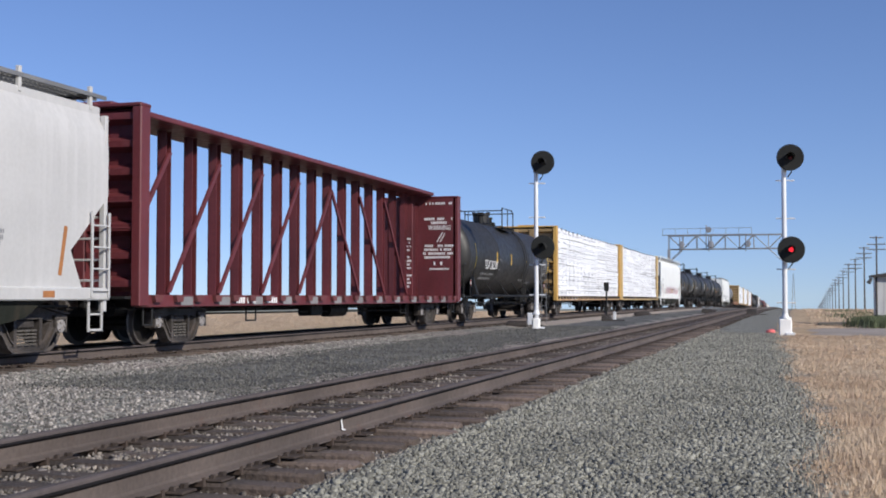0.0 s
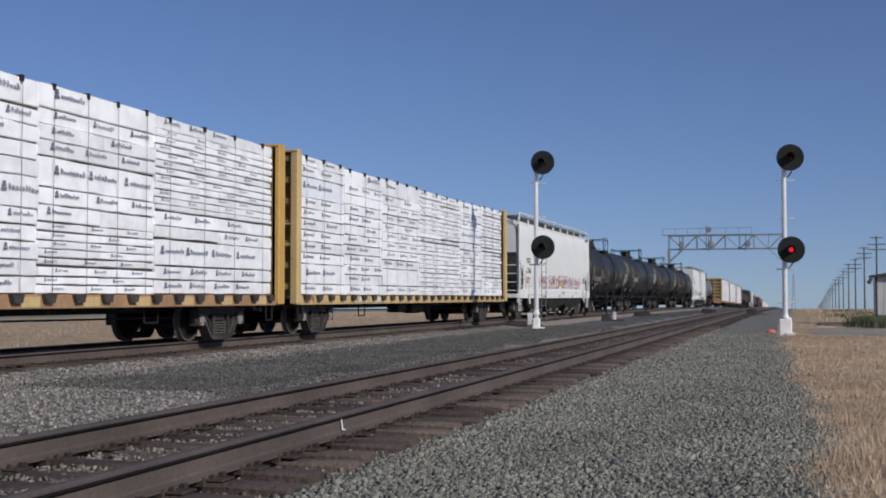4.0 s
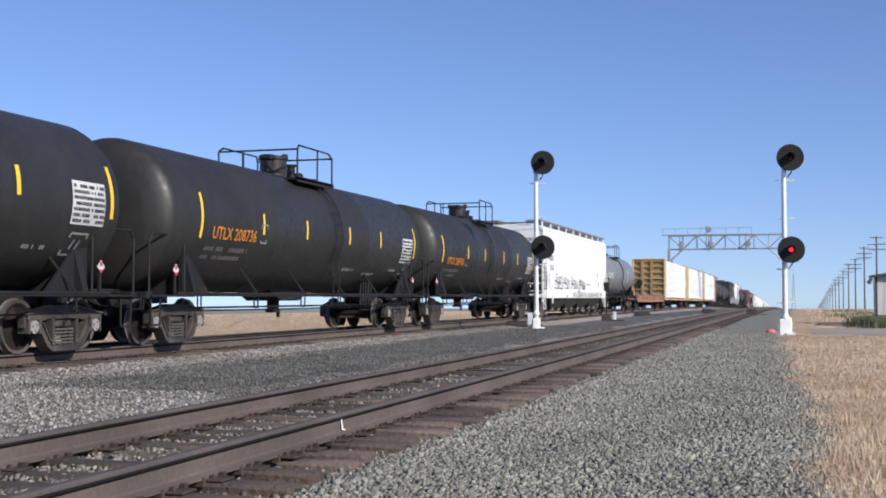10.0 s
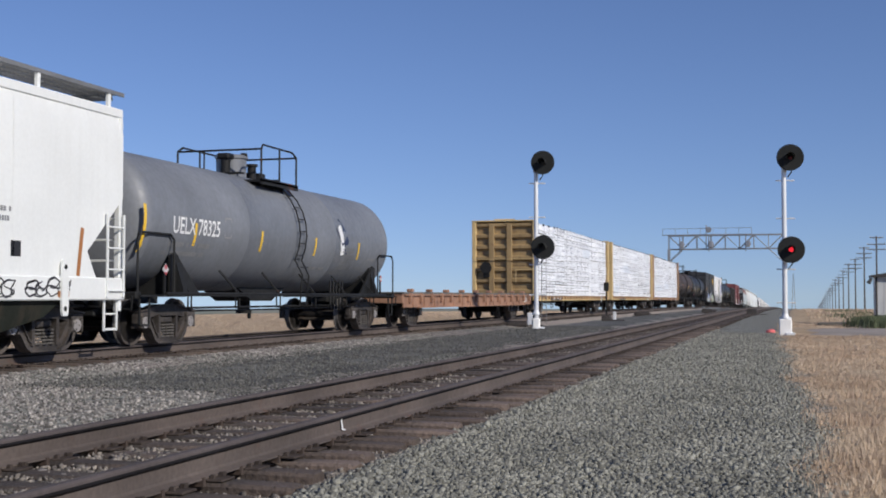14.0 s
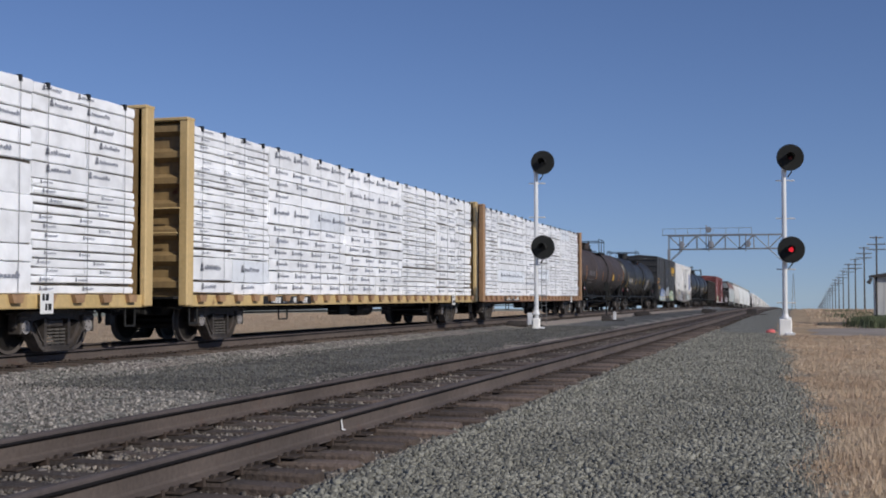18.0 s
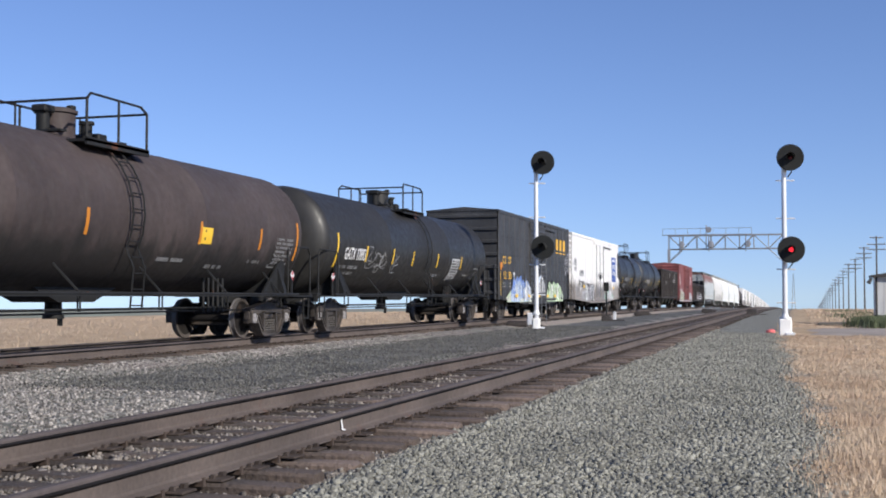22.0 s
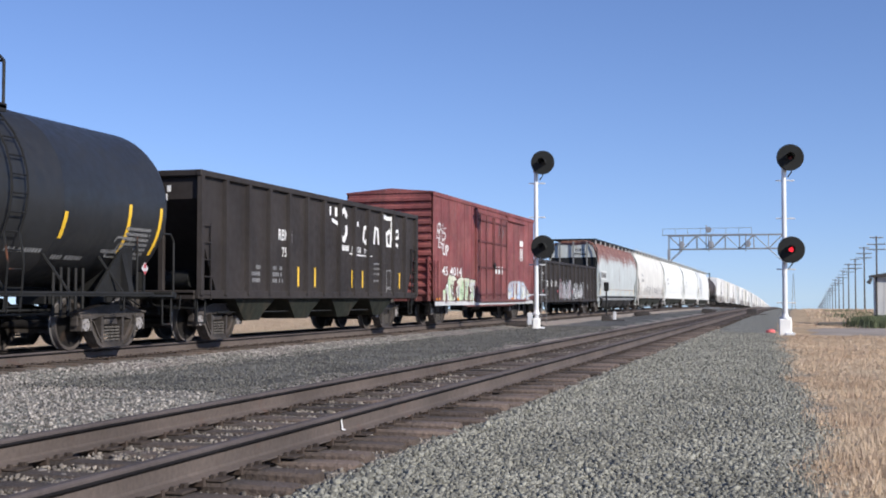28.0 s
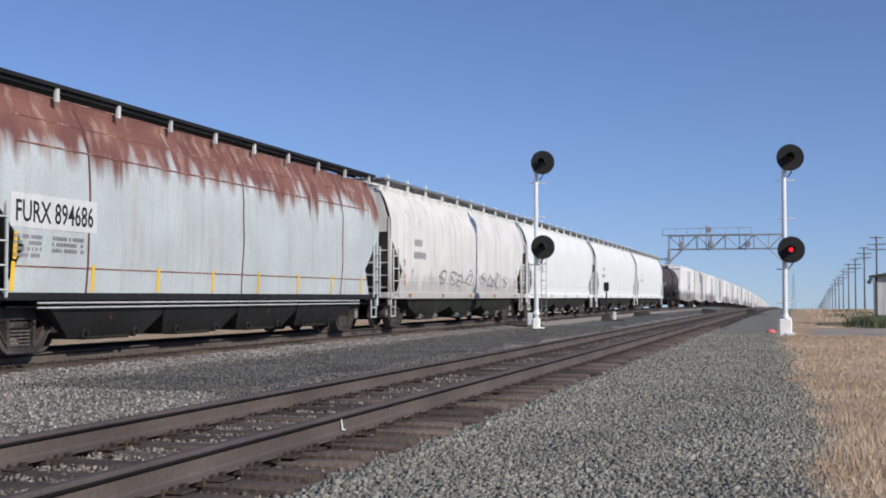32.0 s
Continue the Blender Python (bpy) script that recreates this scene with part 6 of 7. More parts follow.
    # discharge bays
    bw = (2 * h - 5.0) / bays
    for k in range(bays):
        y0 = -h + 2.5 + bw * k
        ym = y0 + bw / 2
        lip = 1.5 if k == 0 else 0
        rim = 1.5 if k == bays - 1 else 0
        foot = bw * .4 if rust_top else .78
        rings = []
        for x, ya, yb, z in ((1.5, y0 + .02 - lip * .55, y0 + bw - .02 + rim * .55, 1.0), (1.42, y0 + .04 - lip * .2, y0 + bw - .04 + rim * .2, .62), (1.22, ym - foot, ym + foot, .3), (1.2, ym - foot + .04, ym + foot - .04, .24)):
            rings.append([(-x, ya, z), (x, ya, z), (x, yb, z), (-x, yb, z)])
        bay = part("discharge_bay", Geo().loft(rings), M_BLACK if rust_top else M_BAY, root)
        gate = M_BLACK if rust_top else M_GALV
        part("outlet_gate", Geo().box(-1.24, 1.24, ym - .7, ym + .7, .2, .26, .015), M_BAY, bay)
        for q in (-.86, .8):
            part("gate_pinion", Geo().box(1.1, 1.3, ym + q, ym + q + .1, .22, .42, .03).cyl((1.3, ym + q + .05, .32), (1.36, ym + q + .05, .32), .045, n=8), gate, bay)
    if pads:
        for y in (-h + 1.95, h - 1.95):
            part("jacking_pad", Geo().prism([(y - .09, .72), (y - .06, .64), (y + .06, .64), (y + .09, .72), (y + .09, 1.5), (y + .06, 1.58), (y - .06, 1.58), (y - .09, 1.5)], 'x', 1.6, 1.64), mat, root)
            part("lifting_hole", Geo().cyl((1.63, y, .76), (1.643, y, .76), .045, n=10).cyl((1.63, y, 1.46), (1.643, y, 1.46), .045, n=10), M_BLACK, root)
    part("centre_sill", Geo().box(-.25, .25, -h + .3, h - .3, .74, .98, .02), M_BLACK, root)
    if rust_top:
        for z in (.86, .78):
            part("side_pipe", Geo().cyl((1.53, -h + 1.6, z), (1.53, h - 1.6, z), .016, n=6), M_PALE, root, "pale steel pipe along the sill")
    part("brake_line", Geo().cyl((1.35, -h + 1.0, .8), (1.35, h - 1.0, .8), .022, n=5).cyl((1.1, -h + 2.0, .6), (1.1, h - 2.0, .6), .016, n=5), M_BLACK, root)
    for k in () if rust_top else range(5):
        y = -h + 2 * h * (k + .5) / 5
        patch(root, y - .16, y + .16, .95, 1.06, side_of(1.603), M_ORANGE, "reflective_strip")
    return root, L, xs, h


# ---- boxcar ----
def box_car(label, a, b, mat, z0=.86, z1=4.35, ribs=11, door=(-.08, .17), door_kind="slats", fine=True, seed=0, roof_mat=None, end_ribs=10, inset=2.1, name="boxcar", smooth_side=False, category="boxcar", seams=False):
    root, L = car(name, label, category, a, b, fine=fine, inset=inset)
    h, W = L / 2, 1.55
    roof_mat = roof_mat or mat
    d0, d1 = -h + 2 * h * (.5 + door[0]), -h + 2 * h * (.5 + door[1])
    part("side_wall", Geo().box(W - .06, W, -h, h, z0, z1), mat, root)
    part("far_wall", Geo().box(-W, -W + .06, -h, h, z0, z1), mat, root)
    part("floor", Geo().box(-W + .06, W - .06, -h + .06, h - .06, z0, z0 + .1), M_BLACK, root)
    part("side_sill", Geo().prism([(-h, z0 + .02), (h, z0 + .02), (h - 1.0, z0 - .02), (d1 + 1, z0 - .22), (d0 - 1, z0 - .22), (-h + 1.0, z0 - .02)], 'x', W - .05, W + .02), mat, root)
    part("top_plate", Geo().box(W - .03, W + .03, -h, h, z1 - .1, z1 + .02, .01), roof_mat, root)
    peak = .17
    rf = part("roof", Geo().prism([(-W - .02, z1), (W + .02, z1), (W + .02, z1 + .05), (0, z1 + peak), (-W - .02, z1 + .05)], 'y', -h - .03, h + .03), roof_mat, root)
    for k in range(13 if fine else 6):
        y = -h + .3 + (2 * h - .6) * k / (12 if fine else 5)
        part("roof_rib", Geo().prism([(-W, z1 + .04), (W, z1 + .04), (W, z1 + .06), (0, z1 + peak + .03), (-W, z1 + .06)], 'y', y - .04, y + .04), roof_mat, rf)
    if not smooth_side:
        for k in range(ribs + 1):
            y = -h + .03 + (2 * h - .06) * k / ribs
            if d0 - .1 < y < d1 + .1:
                continue
            part("side_rib", Geo().prism([(W, y - .06), (W, y + .06), (W + .024, y + .035), (W + .024, y - .035)], 'z', z0, z1 - .1), mat, root)
    else:
        for k in range(ribs * 2 + 1):
            y = -h + .03 + (2 * h - .06) * k / (ribs * 2)
            if d0 - .05 < y < d1 + .05:
                continue
            part("rivet_seam", Geo().box(W, W + .006, y - .022, y + .022, z0 + .06, z1 - .12), M_SEAM if name == "refrigerator_car" else mat, root)
    if seams:
        g = Geo()
        for k in range(ribs):
            y0 = -h + (2 * h) * k / ribs
            for z in (1.75, 2.75, 3.5):
                if not d0 - .5 < y0 < d1:
                    g.box(W, W + .008, y0 + .14, y0 + 2 * h / ribs - .14, z - .012, z + .012)
        tagged(part("panel_seam", g, M_BLACK, root), kind="stuff")
    # door
    part("door_track", Geo().box(W + .02, W + .1, d0 - .2, d1 + (d1 - d0) * .75, z0 - .06, z0 + .04, .01), roof_mat, root)
    part("upper_door_track", Geo().box(W + .01, W + .09, d0 - .2, d1 + (d1 - d0) * .75, z1 - .32, z1 - .2, .01), roof_mat, root)
    dm = part("door", Geo().box(W + .012, W + .07, d0, d1, z0 + .04, z1 - .32, .012), mat, root)
    part("door_post", Geo().box(W, W + .09, d0 - .12, d0 - .03, z0, z1 - .12, .01), mat, root)
    part("door_post", Geo().box(W, W + .09, d1 + .03, d1 + .12, z0, z1 - .12, .01), mat, root)
    n = 15
    if door_kind == "slats":
        for k in range(n):
            z = z0 + .25 + (z1 - z0 - .75) * k / (n - 1)
            part("door_rib", Geo().prism([(W + .07, z - .07), (W + .105, z - .03), (W + .105, z + .03), (W + .07, z + .07)], 'y', d0 + .08, d1 - .08), mat, dm)
    else:
        # double-door rails and bars: shade put in as a darker red
        for z in ([z0 + .4 + .62 * k for k in range(5)] if door_kind == "plug" else [z0 + .25, z0 + 1.3, z0 + 2.3, z1 - .55]):
            part("door_rail", Geo().box(W + .07, W + .11, d0 + .05, d1 - .05, z - .04, z + .04, .01), mat if door_kind == "plug" else M_REDDARK, dm)
        for f in ((.08, .5, .92) if door_kind == "plug" else (.05, .25, .48, .52, .75, .95)):
            y = d0 + (d1 - d0) * f
            part("lock_bar", Geo().cyl((W + .12, y, z0 + .08), (W + .12, y, z1 - .36), .024, n=6), M_GALV if door_kind == "plug" else M_REDDARK, dm)
        part("door_crank", Geo().cyl((W + .11, (d0 + d1) / 2, 2.2), (W + .17, (d0 + d1) / 2, 2.2), .14, n=12), M_BLACK, dm)
    # ends with corrugations
    for e in (-1, 1):
        part("end_wall", Geo().box(-W, W, min(e * h, e * (h - .06)), max(e * h, e * (h - .06)), z0, z1), mat, root)
        for k in range(end_ribs):
            z = z0 + .28 + (z1 - z0 - .5) * k / (end_ribs - 1)
            part("end_rib", Geo().prism([(e * h, z - .09), (e * (h + .075), z - .045), (e * (h + .075), z + .045), (e * h, z + .09)], 'x', -W + .05, W - .05), mat, root)
        part("end_peak", Geo().prism([(-W, z1 - .01), (W, z1 - .01), (W, z1 + .04), (0, z1 + peak - .02), (-W, z1 + .04)], 'y', min(e * h, e * (h - .05)), max(e * h, e * (h - .05))), roof_mat, root)
        if fine:
            ladder(root, W + .03, e * (h - .3) - .2, e * (h - .3) + .2, z0, 2.2, mat)
        stirrup(root, e * (h - .3), M_BLACK)
        part("end_ladder_stile", Geo().box(.95, .99, min(e * h, e * (h + .12)), max(e * h, e * (h + .12)), z0, 2.3).box(1.4, 1.44, min(e * h, e * (h + .12)), max(e * h, e * (h + .12)), z0, 2.3), mat, root)
        if e < 0:
            part("hand_brake", Geo().lathe([(.24, -h - .2), (.28, -h - .2), (.28, -h - .17), (.24, -h - .17)], 'y', (-.6, 2.6), 18).cyl((-.6, -h - .18, 2.6), (-.6, -h, 2.6), .05).box(-.75, -.45, -h - .14, -h, 2.2, 2.9, .03), M_BLACK, root)
    part("centre_sill", Geo().box(-.25, .25, -h + .2, h - .2, .62, z0, .02), M_BLACK, root)
    part("underframe_gear", Geo().cyl((.7, -.4, .62), (.7, .9, .62), .19, n=12).box(.3, .8, -1.6, -.8, .45, .8, .03).cyl((1.0, -h + 3, .6), (1.0, h - 3, .55), .018, n=5), M_BLACK, root)
    return root, L, h, W


# ---- open hopper and gondola ----
def open_car(label, a, b, mat, z0, z1, ribs, slope, seed=0, name="open_hopper", category="hopper car"):
    root, L = car(name, label, category, a, b, inset=1.75)
    h, W = L / 2, 1.5
    for s in (1, -1):
        if slope:
            poly = [(-h + .1, z1), (h - .1, z1), (h - .1, z1 - 1.15), (h - .85, z0 + .1), (h - .85, z0), (-h + .85, z0), (-h + .85, z0 + .1), (-h + .1, z1 - 1.15)]
        else:
            poly = [(-h, z1), (h, z1), (h, z0 + .12), (h - 1.6, z0), (-h + 1.6, z0), (-h, z0 + .12)]
        part("side_sheet" if s > 0 else "far_side_sheet", Geo().prism(poly, 'x', min(s * W, s * (W - .03)), max(s * W, s * (W - .03))), mat, root)
        part("top_chord", Geo().box(min(s * (W - .06), s * (W + .09)), max(s * (W - .06), s * (W + .09)), -h, h, z1 - .08, z1 + .05, .015), mat, root)
        part("side_sill" if s > 0 else "far_side_sill", Geo().box(min(s * (W - .06), s * (W + .05)), max(s * (W - .06), s * (W + .05)), -h + .02, h - .02, z0 - .08, z0 + .1, .015), mat, root)
    for k in range(ribs):
        y = -h + (.14 if not slope else .1) + (2 * h - (.28 if not slope else .2)) * k / (ribs - 1)
        lowest = z0 + (0 if not slope or abs(y) < h - .4 else 0)
        part("side_stake", Geo().prism([(W, y - .085), (W, y + .085), (W + .095, y + .06), (W + .095, y - .06)], 'z', lowest, z1 - .06), mat, root)
    for e in (-1, 1):
        if slope:
            ye = e * (h - .1)
            part("slope_sheet", Geo().prism([(ye, z1), (ye - e * .04, z1), (ye - e * .04, z1 - .5), (e * (h - 2.3), z0 - .05), (e * (h - 2.26), z0 - .1), (ye, z1 - .55)], 'x', -W + .02, W - .02), mat, root)
            for x in (-.6, .6):
                part("end_post", Geo().box(x - .06, x + .06, min(ye, ye - e * .1), max(ye, ye - e * .1), 1.0, z1 - .4, .01), mat, root)
            part("end_platform", Geo().box(-1.45, 1.45, min(e * h, e * (h - 1.2)), max(e * h, e * (h - 1.2)), 1.0, 1.05).box(-1.45, 1.45, min(e * h, e * (h - .15)), max(e * h, e * (h - .15)), .9, 1.1, .02), mat, root)
            part("brake_cylinder", Geo().cyl((.3, e * (h - .9), 1.35), (.9, e * (h - .9), 1.35), .2, n=12).box(-.8, -.3, e * (h - .8) - .2, e * (h - .8) + .2, 1.1, 1.5, .03), M_BLACK, root)
        else:
            part("end_wall", Geo().box(-W, W, min(e * h, e * (h - .05)), max(e * h, e * (h - .05)), z0, z1), mat, root)
            for k in range(5):
                z = z0 + .3 + (z1 - z0 - .5) * k / 4
                part("end_rib", Geo().prism([(e * h, z - .1), (e * (h + .08), z - .05), (e * (h + .08), z + .05), (e * h, z + .1)], 'x', -W + .04, W - .04), mat, root)
        part("end_chord", Geo().box(-W, W, min(e * h, e * (h - .12)), max(e * h, e * (h - .12)), z1 - .08, z1 + .05, .015), mat, root)
        ladder(root, W + .03, e * (h - .35) - .19, e * (h - .35) + .19, z0 - .1, min(z1, 2.6) - .1, mat)
        stirrup(root, e * (h - .35), M_BLACK)
    if slope:
        for k in range(4):
            ym = -h + 3.0 + (2 * h - 6.0) * k / 3
            bay = part("discharge_bay", Geo().loft([[(x, y, z0) for x, y in ((-1.45, ym - 1.25), (1.45, ym - 1.25), (1.45, ym + 1.1), (-1.45, ym + 1.1))],
                                                   [(x, y, .42) for x, y in ((-1.25, ym - .3), (1.25, ym - .3), (1.25, ym + .35), (-1.25, ym + .35))]]), M_BAY, root)
            part("bay_door", Geo().prism([(ym + .36, .42), (ym + .42, .42), (ym + 1.0, z0 - .05), (ym + .94, z0 - .05)], 'x', -1.1, 1.28), mat, bay)
    part("floor", Geo().box(-W + .03, W - .03, -h + 2.2 if slope else -h + .05, h - 2.2 if slope else h - .05, z0 + .02, z0 + .06), mat, root)
    part("centre_sill", Geo().box(-.25, .25, -h + .2, h - .2, .7, .95, .02), M_BLACK, root)
    part("brake_line", Geo().cyl((1.2, -h + 1.5, .62), (1.2, h - 1.5, .58), .02, n=5), M_BLACK, root)
    return root, L, h, W


# ---- the train ----
# white covered hopper leading out of view
r, L, xs, h = hopper_car("white covered hopper car with a roof walkway", -.3, 17.85, M_HOP_OLD, seed=1, bays=3, railed=False, top=4.3, shoulder=True)
at = lambda u, v: (xs(v) + .006, u, v)
bars(r, [(h - 3.9, 1.95 - .1 * k, .9, .07) for k in range(3)], at, M_G_GREY, seed=1)
r, L = lumber_car("empty dark red centre-beam lumber flatcar with open truss", 18.75, 39.85, M_RED_CB, M_RED_CB, seed=1, pocket_mat=M_LETTER_DIM, empty=True, sign=True)
tank_car("black tank car with yellow reflective strips", 40.5, 56.1, M_TANK, cz=2.58, panel=False, words="TILX 262201", word_u=-5.1, word_w=2.1, word_v=2.09, stripe_v=2.55, stripes=(-6.45, -3.2, -.7, 2.2, 4.5, 7.0), dome_y=.2, ladder_y=1.7, seed=2)
r, L = lumber_car("yellow centre-beam flatcar carrying wrapped lumber", 57.15, 79.05, M_YELLOW, M_TANBROWN, seed=2, pocket_mat=M_TAN, end_mat=M_END_TAN)
lumber_load(r, L, "white plastic-wrapped lumber packs stacked on the yellow flatcar", 21)
r, L = lumber_car("tan centre-beam flatcar carrying wrapped lumber", 79.75, 100.8, M_TAN, M_YPALE, seed=3, pocket_mat=M_TAN, depth=.26, end_mat=M_END_TAN)
lumber_load(r, L, "white plastic-wrapped lumber packs stacked on the tan flatcar", 33)
# white hopper with maroon spray paint
r, L, xs, h = hopper_car("white covered hopper car with maroon spray paint", 102.95, 120.45, M_WHITE, end_mat=M_WHITE, seed=2, bays=3, shoulder=True, pads=True, sill_top=1.3, top=4.3)
at5 = lambda u, v, xs=xs: (xs(v) + .006, u, v)
lettering(r, "PSPX", -7.45, 2.5, .24, at5, M_LETTER_K, width=.84)
lettering(r, "2366", -7.42, 2.05, .24, at5, M_LETTER_K, width=.84)
bars(r, [(-7.5, 1.8 - .1 * k, .8, .06) for k in range(3)], at5, M_G_RED, seed=6)
tag(r, -6.3, -5.0, 1.05, 2.0, at5, M_G_GREY, 7, [2], .035)
at5b = lambda u, v, xs=xs: (xs(v) + .009, u, v)
tag(r, -4.45, 6.2, 1.42, 2.02, at5, M_G_ROSE, 8, [4, 4, 3, 4, 4, 5], .055)
tag(r, -4.45, 6.2, 1.42, 2.02, at5b, M_G_RED, 8, [4, 4, 3, 4, 4, 5], .024)
tag(r, 6.6, 8.2, .98, 1.24, side_of(1.603), M_G_RED, 9, [6], .025)
for u in (-4.7, -1.15, 2.3, 5.0):
    patch(r, u, u + .07, 1.36, 1.9, at5, M_ORANGE, "rust_trail", 2)
patch(r, .15, .95, 1.52, 1.82, at5, M_G_OCHRE, "ochre_patch", 1)
bars(r, [(-3.9, 1.16, 1.0, .045), (.6, 1.18, .9, .05), (.6, 1.08, .7, .05), (4.4, 1.18, .7, .05), (4.4, 1.08, .5, .05), (7.0, 1.72, .5, .3)], side_of(1.602), M_G_GREY, seed=4)
# four black tank cars
r, L, on, h = tank_car("black tank car with pale spray-painted scribbles", 121.3, 137.4, M_TANK, off=.31, pads=(.3, .55), words="DBUX 300800", word_mat=M_PALE, word_u=-7.0, word_w=2.4, word_v=1.97, word_h=.24, stripe_v=2.43, stripes=(-7.5, -4.4, -1.7, 1.4, 3.9, 6.9), dome_y=-.65, rail_back=.65, ladder_y=.15, seed=3)
plain_on = on
on = lambda u, v: plain_on(u + .31, v)
g = Geo()
for k in range(3):
    o = .05 * k
    ribbon(g, [(-4.5 + 1.1 * f, 2.0 + (.3 - o) * math.sin(3.14 * f)) for f in (0, .15, .3, .5, .7, .85, 1)], .035, on, .001)
    ribbon(g, [(-4.5 + 1.1 * f, 2.0 - (.22 - o) * math.sin(3.14 * f)) for f in (0, .15, .3, .5, .7, .85, 1)], .03, on, .001)
    ribbon(g, [(-2.95 + (.3 - o) * s_, 1.78 + (.5 - o) * f + .14 * math.sin(3.14 * f)) for s_, f in ((0, 0), (-1, .55), (-.6, .95), (0, .7), (.6, .95), (1, .55), (0, 0))], .03, on, .001)
for k in range(7):
    ribbon(g, [(-4.45 + .17 * k, 2.28), (-4.5 + .19 * k, 2.44)], .03, on, .0015)
ribbon(g, [(-3.95, 1.9), (-4.02, 2.0), (-3.95, 2.12), (-3.88, 2.0), (-3.95, 1.9)], .06, on, .002)
tagged(part("chalk_drawing", g, M_LETTER_DIM, r, "chalk drawing of an eye and a heart"), kind="stuff")
tag(r, -2.4, -.9, 1.75, 2.15, on, M_LETTER_DIM, 17, [5], .04)
tag(r, 2.9, 4.3, 1.6, 1.85, on, M_LETTER_DIM, 13, [5], .045)
tank_car("black tank car with white lettering and yellow strips", 137.4, 154.5, M_TANK, off=.62, pads=(.55, .55), words="TILX 195360", word_u=-6.76, word_w=2.16, word_v=2.13, stripe_v=2.82, stripes=(-7.4, -4.55, -1.35, 1.5, 4.35, 7.0), dome_y=-.45, rail_back=.45, ladder_y=.64, seed=4)
tank_car("black tank car with orange lettering and pale strips", 154.5, 171.7, M_TANK, off=.62, pads=(.55, .6), words="UTLX 208736", word_mat=M_LETTER_O, word_u=-6.9, word_v=2.2, word_h=.26, stripe_v=2.64, stripes=(-7.4, -4.45, -1.94, .99, 3.49, 6.68), dome_y=-.5, rail_back=1.1, ladder_y=.03, seed=5)
tank_car("black tank car with yellow-orange lettering", 171.7, 188.6, M_TANK, off=.31, pads=(.6, .3), words="UTLX 208760", word_mat=M_LETTER_O, word_u=-6.8, word_w=2.13, word_v=2.12, word_h=.26, stripe_v=2.62, stripes=(-7.41, -4.18, -1.7, 1.35, 3.85, 7.04), dome_y=-.15, ladder_y=-.87, seed=6)
# white hopper with black spray paint
r, L, xs, h = hopper_car("white covered hopper car with black spray-painted scrawl", 189.45, 208.3, M_WHITE, end_mat=M_WHITE, seed=3, bays=4, railed=False, sill_top=1.3, pads=True)
at10 = lambda u, v, xs=xs: (xs(v) + .006, u, v)
lettering(r, "CEFX", -8.1, 2.78, .25, at10, M_LETTER_K)
lettering(r, "53922", -8.15, 2.3, .25, at10, M_LETTER_K)
tag(r, -7.1, -4.9, 1.42, 2.2, at10, M_G_BLACK, 14, [4], .05)
tag(r, -4.6, -1.3, 1.42, 2.05, at10, M_G_BLACK, 18, [3, 3], .045)
tag(r, -1.3, 1.9, 1.4, 1.85, at10, M_G_BLACK, 15, [3, 3, 4], .035)
tag(r, -2.2, 7.9, .96, 1.26, side_of(1.603), M_G_BLACK, 15, [3, 4, 2, 3, 4, 3, 5, 4], .032)
tag(r, -9.0, -8.0, 2.85, 3.55, at10, M_G_BLACK, 16, [3], .05)
bars(r, [(2.3, 1.7, 1.6, .05), (2.3, 1.63, 1.2, .05), (5.9, 2.3, .6, .08), (5.9, 2.15, .5, .08), (-6.0, 2.42, .04, .34), (-5.76, 2.42, .04, .34), (-6.0, 2.42, .28, .03), (-6.0, 2.74, .28, .03)], at10, M_G_GREY, seed=9)
on_end = lambda u, v, h=h: (u, -h + .142, v)
lettering(r, "CEFX", .62, 3.68, .17, on_end, M_LETTER_K)
lettering(r, "53922", .6, 3.44, .17, on_end, M_LETTER_K)
patch(r, h - 3.3, h - 3.05, 1.6, 1.85, at10, M_LETTER_K, "black_patch")
# grey tank car
r, L, on, h = tank_car("grey tank car with a white and blue emblem", 208.65, 223.3, M_TANK_GREY, panel=False, R=1.42, cz=2.52, words="UELX 78325", word_u=-6.0, word_w=2.0, word_v=2.25, stripe_v=2.25, stripes=(-7.05, -5.05, -1.9, 1.3, 4.4), dome_y=-.55, ladder_y=.27, seed=7)
g = Geo()
ribbon(g, [(2.9, 2.95), (3.15, 2.7), (3.35, 2.45), (3.3, 2.15)], .5, on, .002)
part("emblem", g, M_NAVY, r, "navy shield with a white leaf shape")
g = Geo()
ribbon(g, [(2.98, 2.9), (3.08, 2.6), (3.16, 2.3), (3.2, 2.1)], .24, on, .006)
part("emblem_leaf", g, M_LETTER, r)
# brown flatcar
r, L = car("flatcar", "low rusty orange-brown empty flatcar", "flatcar", 223.75, 241.6, inset=2.0)
h = L / 2
part("deck", Geo().box(-1.5, 1.5, -h, h, 1.04, 1.12, .01), M_TIMBER, r, "weathered timber deck")
part("side_sill", Geo().box(1.44, 1.5, -h + .1, h - .1, .62, 1.04, .01), M_FLAT_PALE, r)
part("far_side_sill", Geo().box(-1.5, -1.44, -h + .1, h - .1, .7, 1.04, .01), M_FLAT_PALE, r)
part("sill_flange", Geo().box(1.44, 1.57, -h + .1, h - .1, 1.0, 1.05).box(1.44, 1.57, -h + 1.5, h - 1.5, .6, .64), M_FLAT_PALE, r)
part("centre_sill", Geo().box(-.25, .25, -h + .2, h - .2, .6, 1.04, .02), M_BLACK, r)
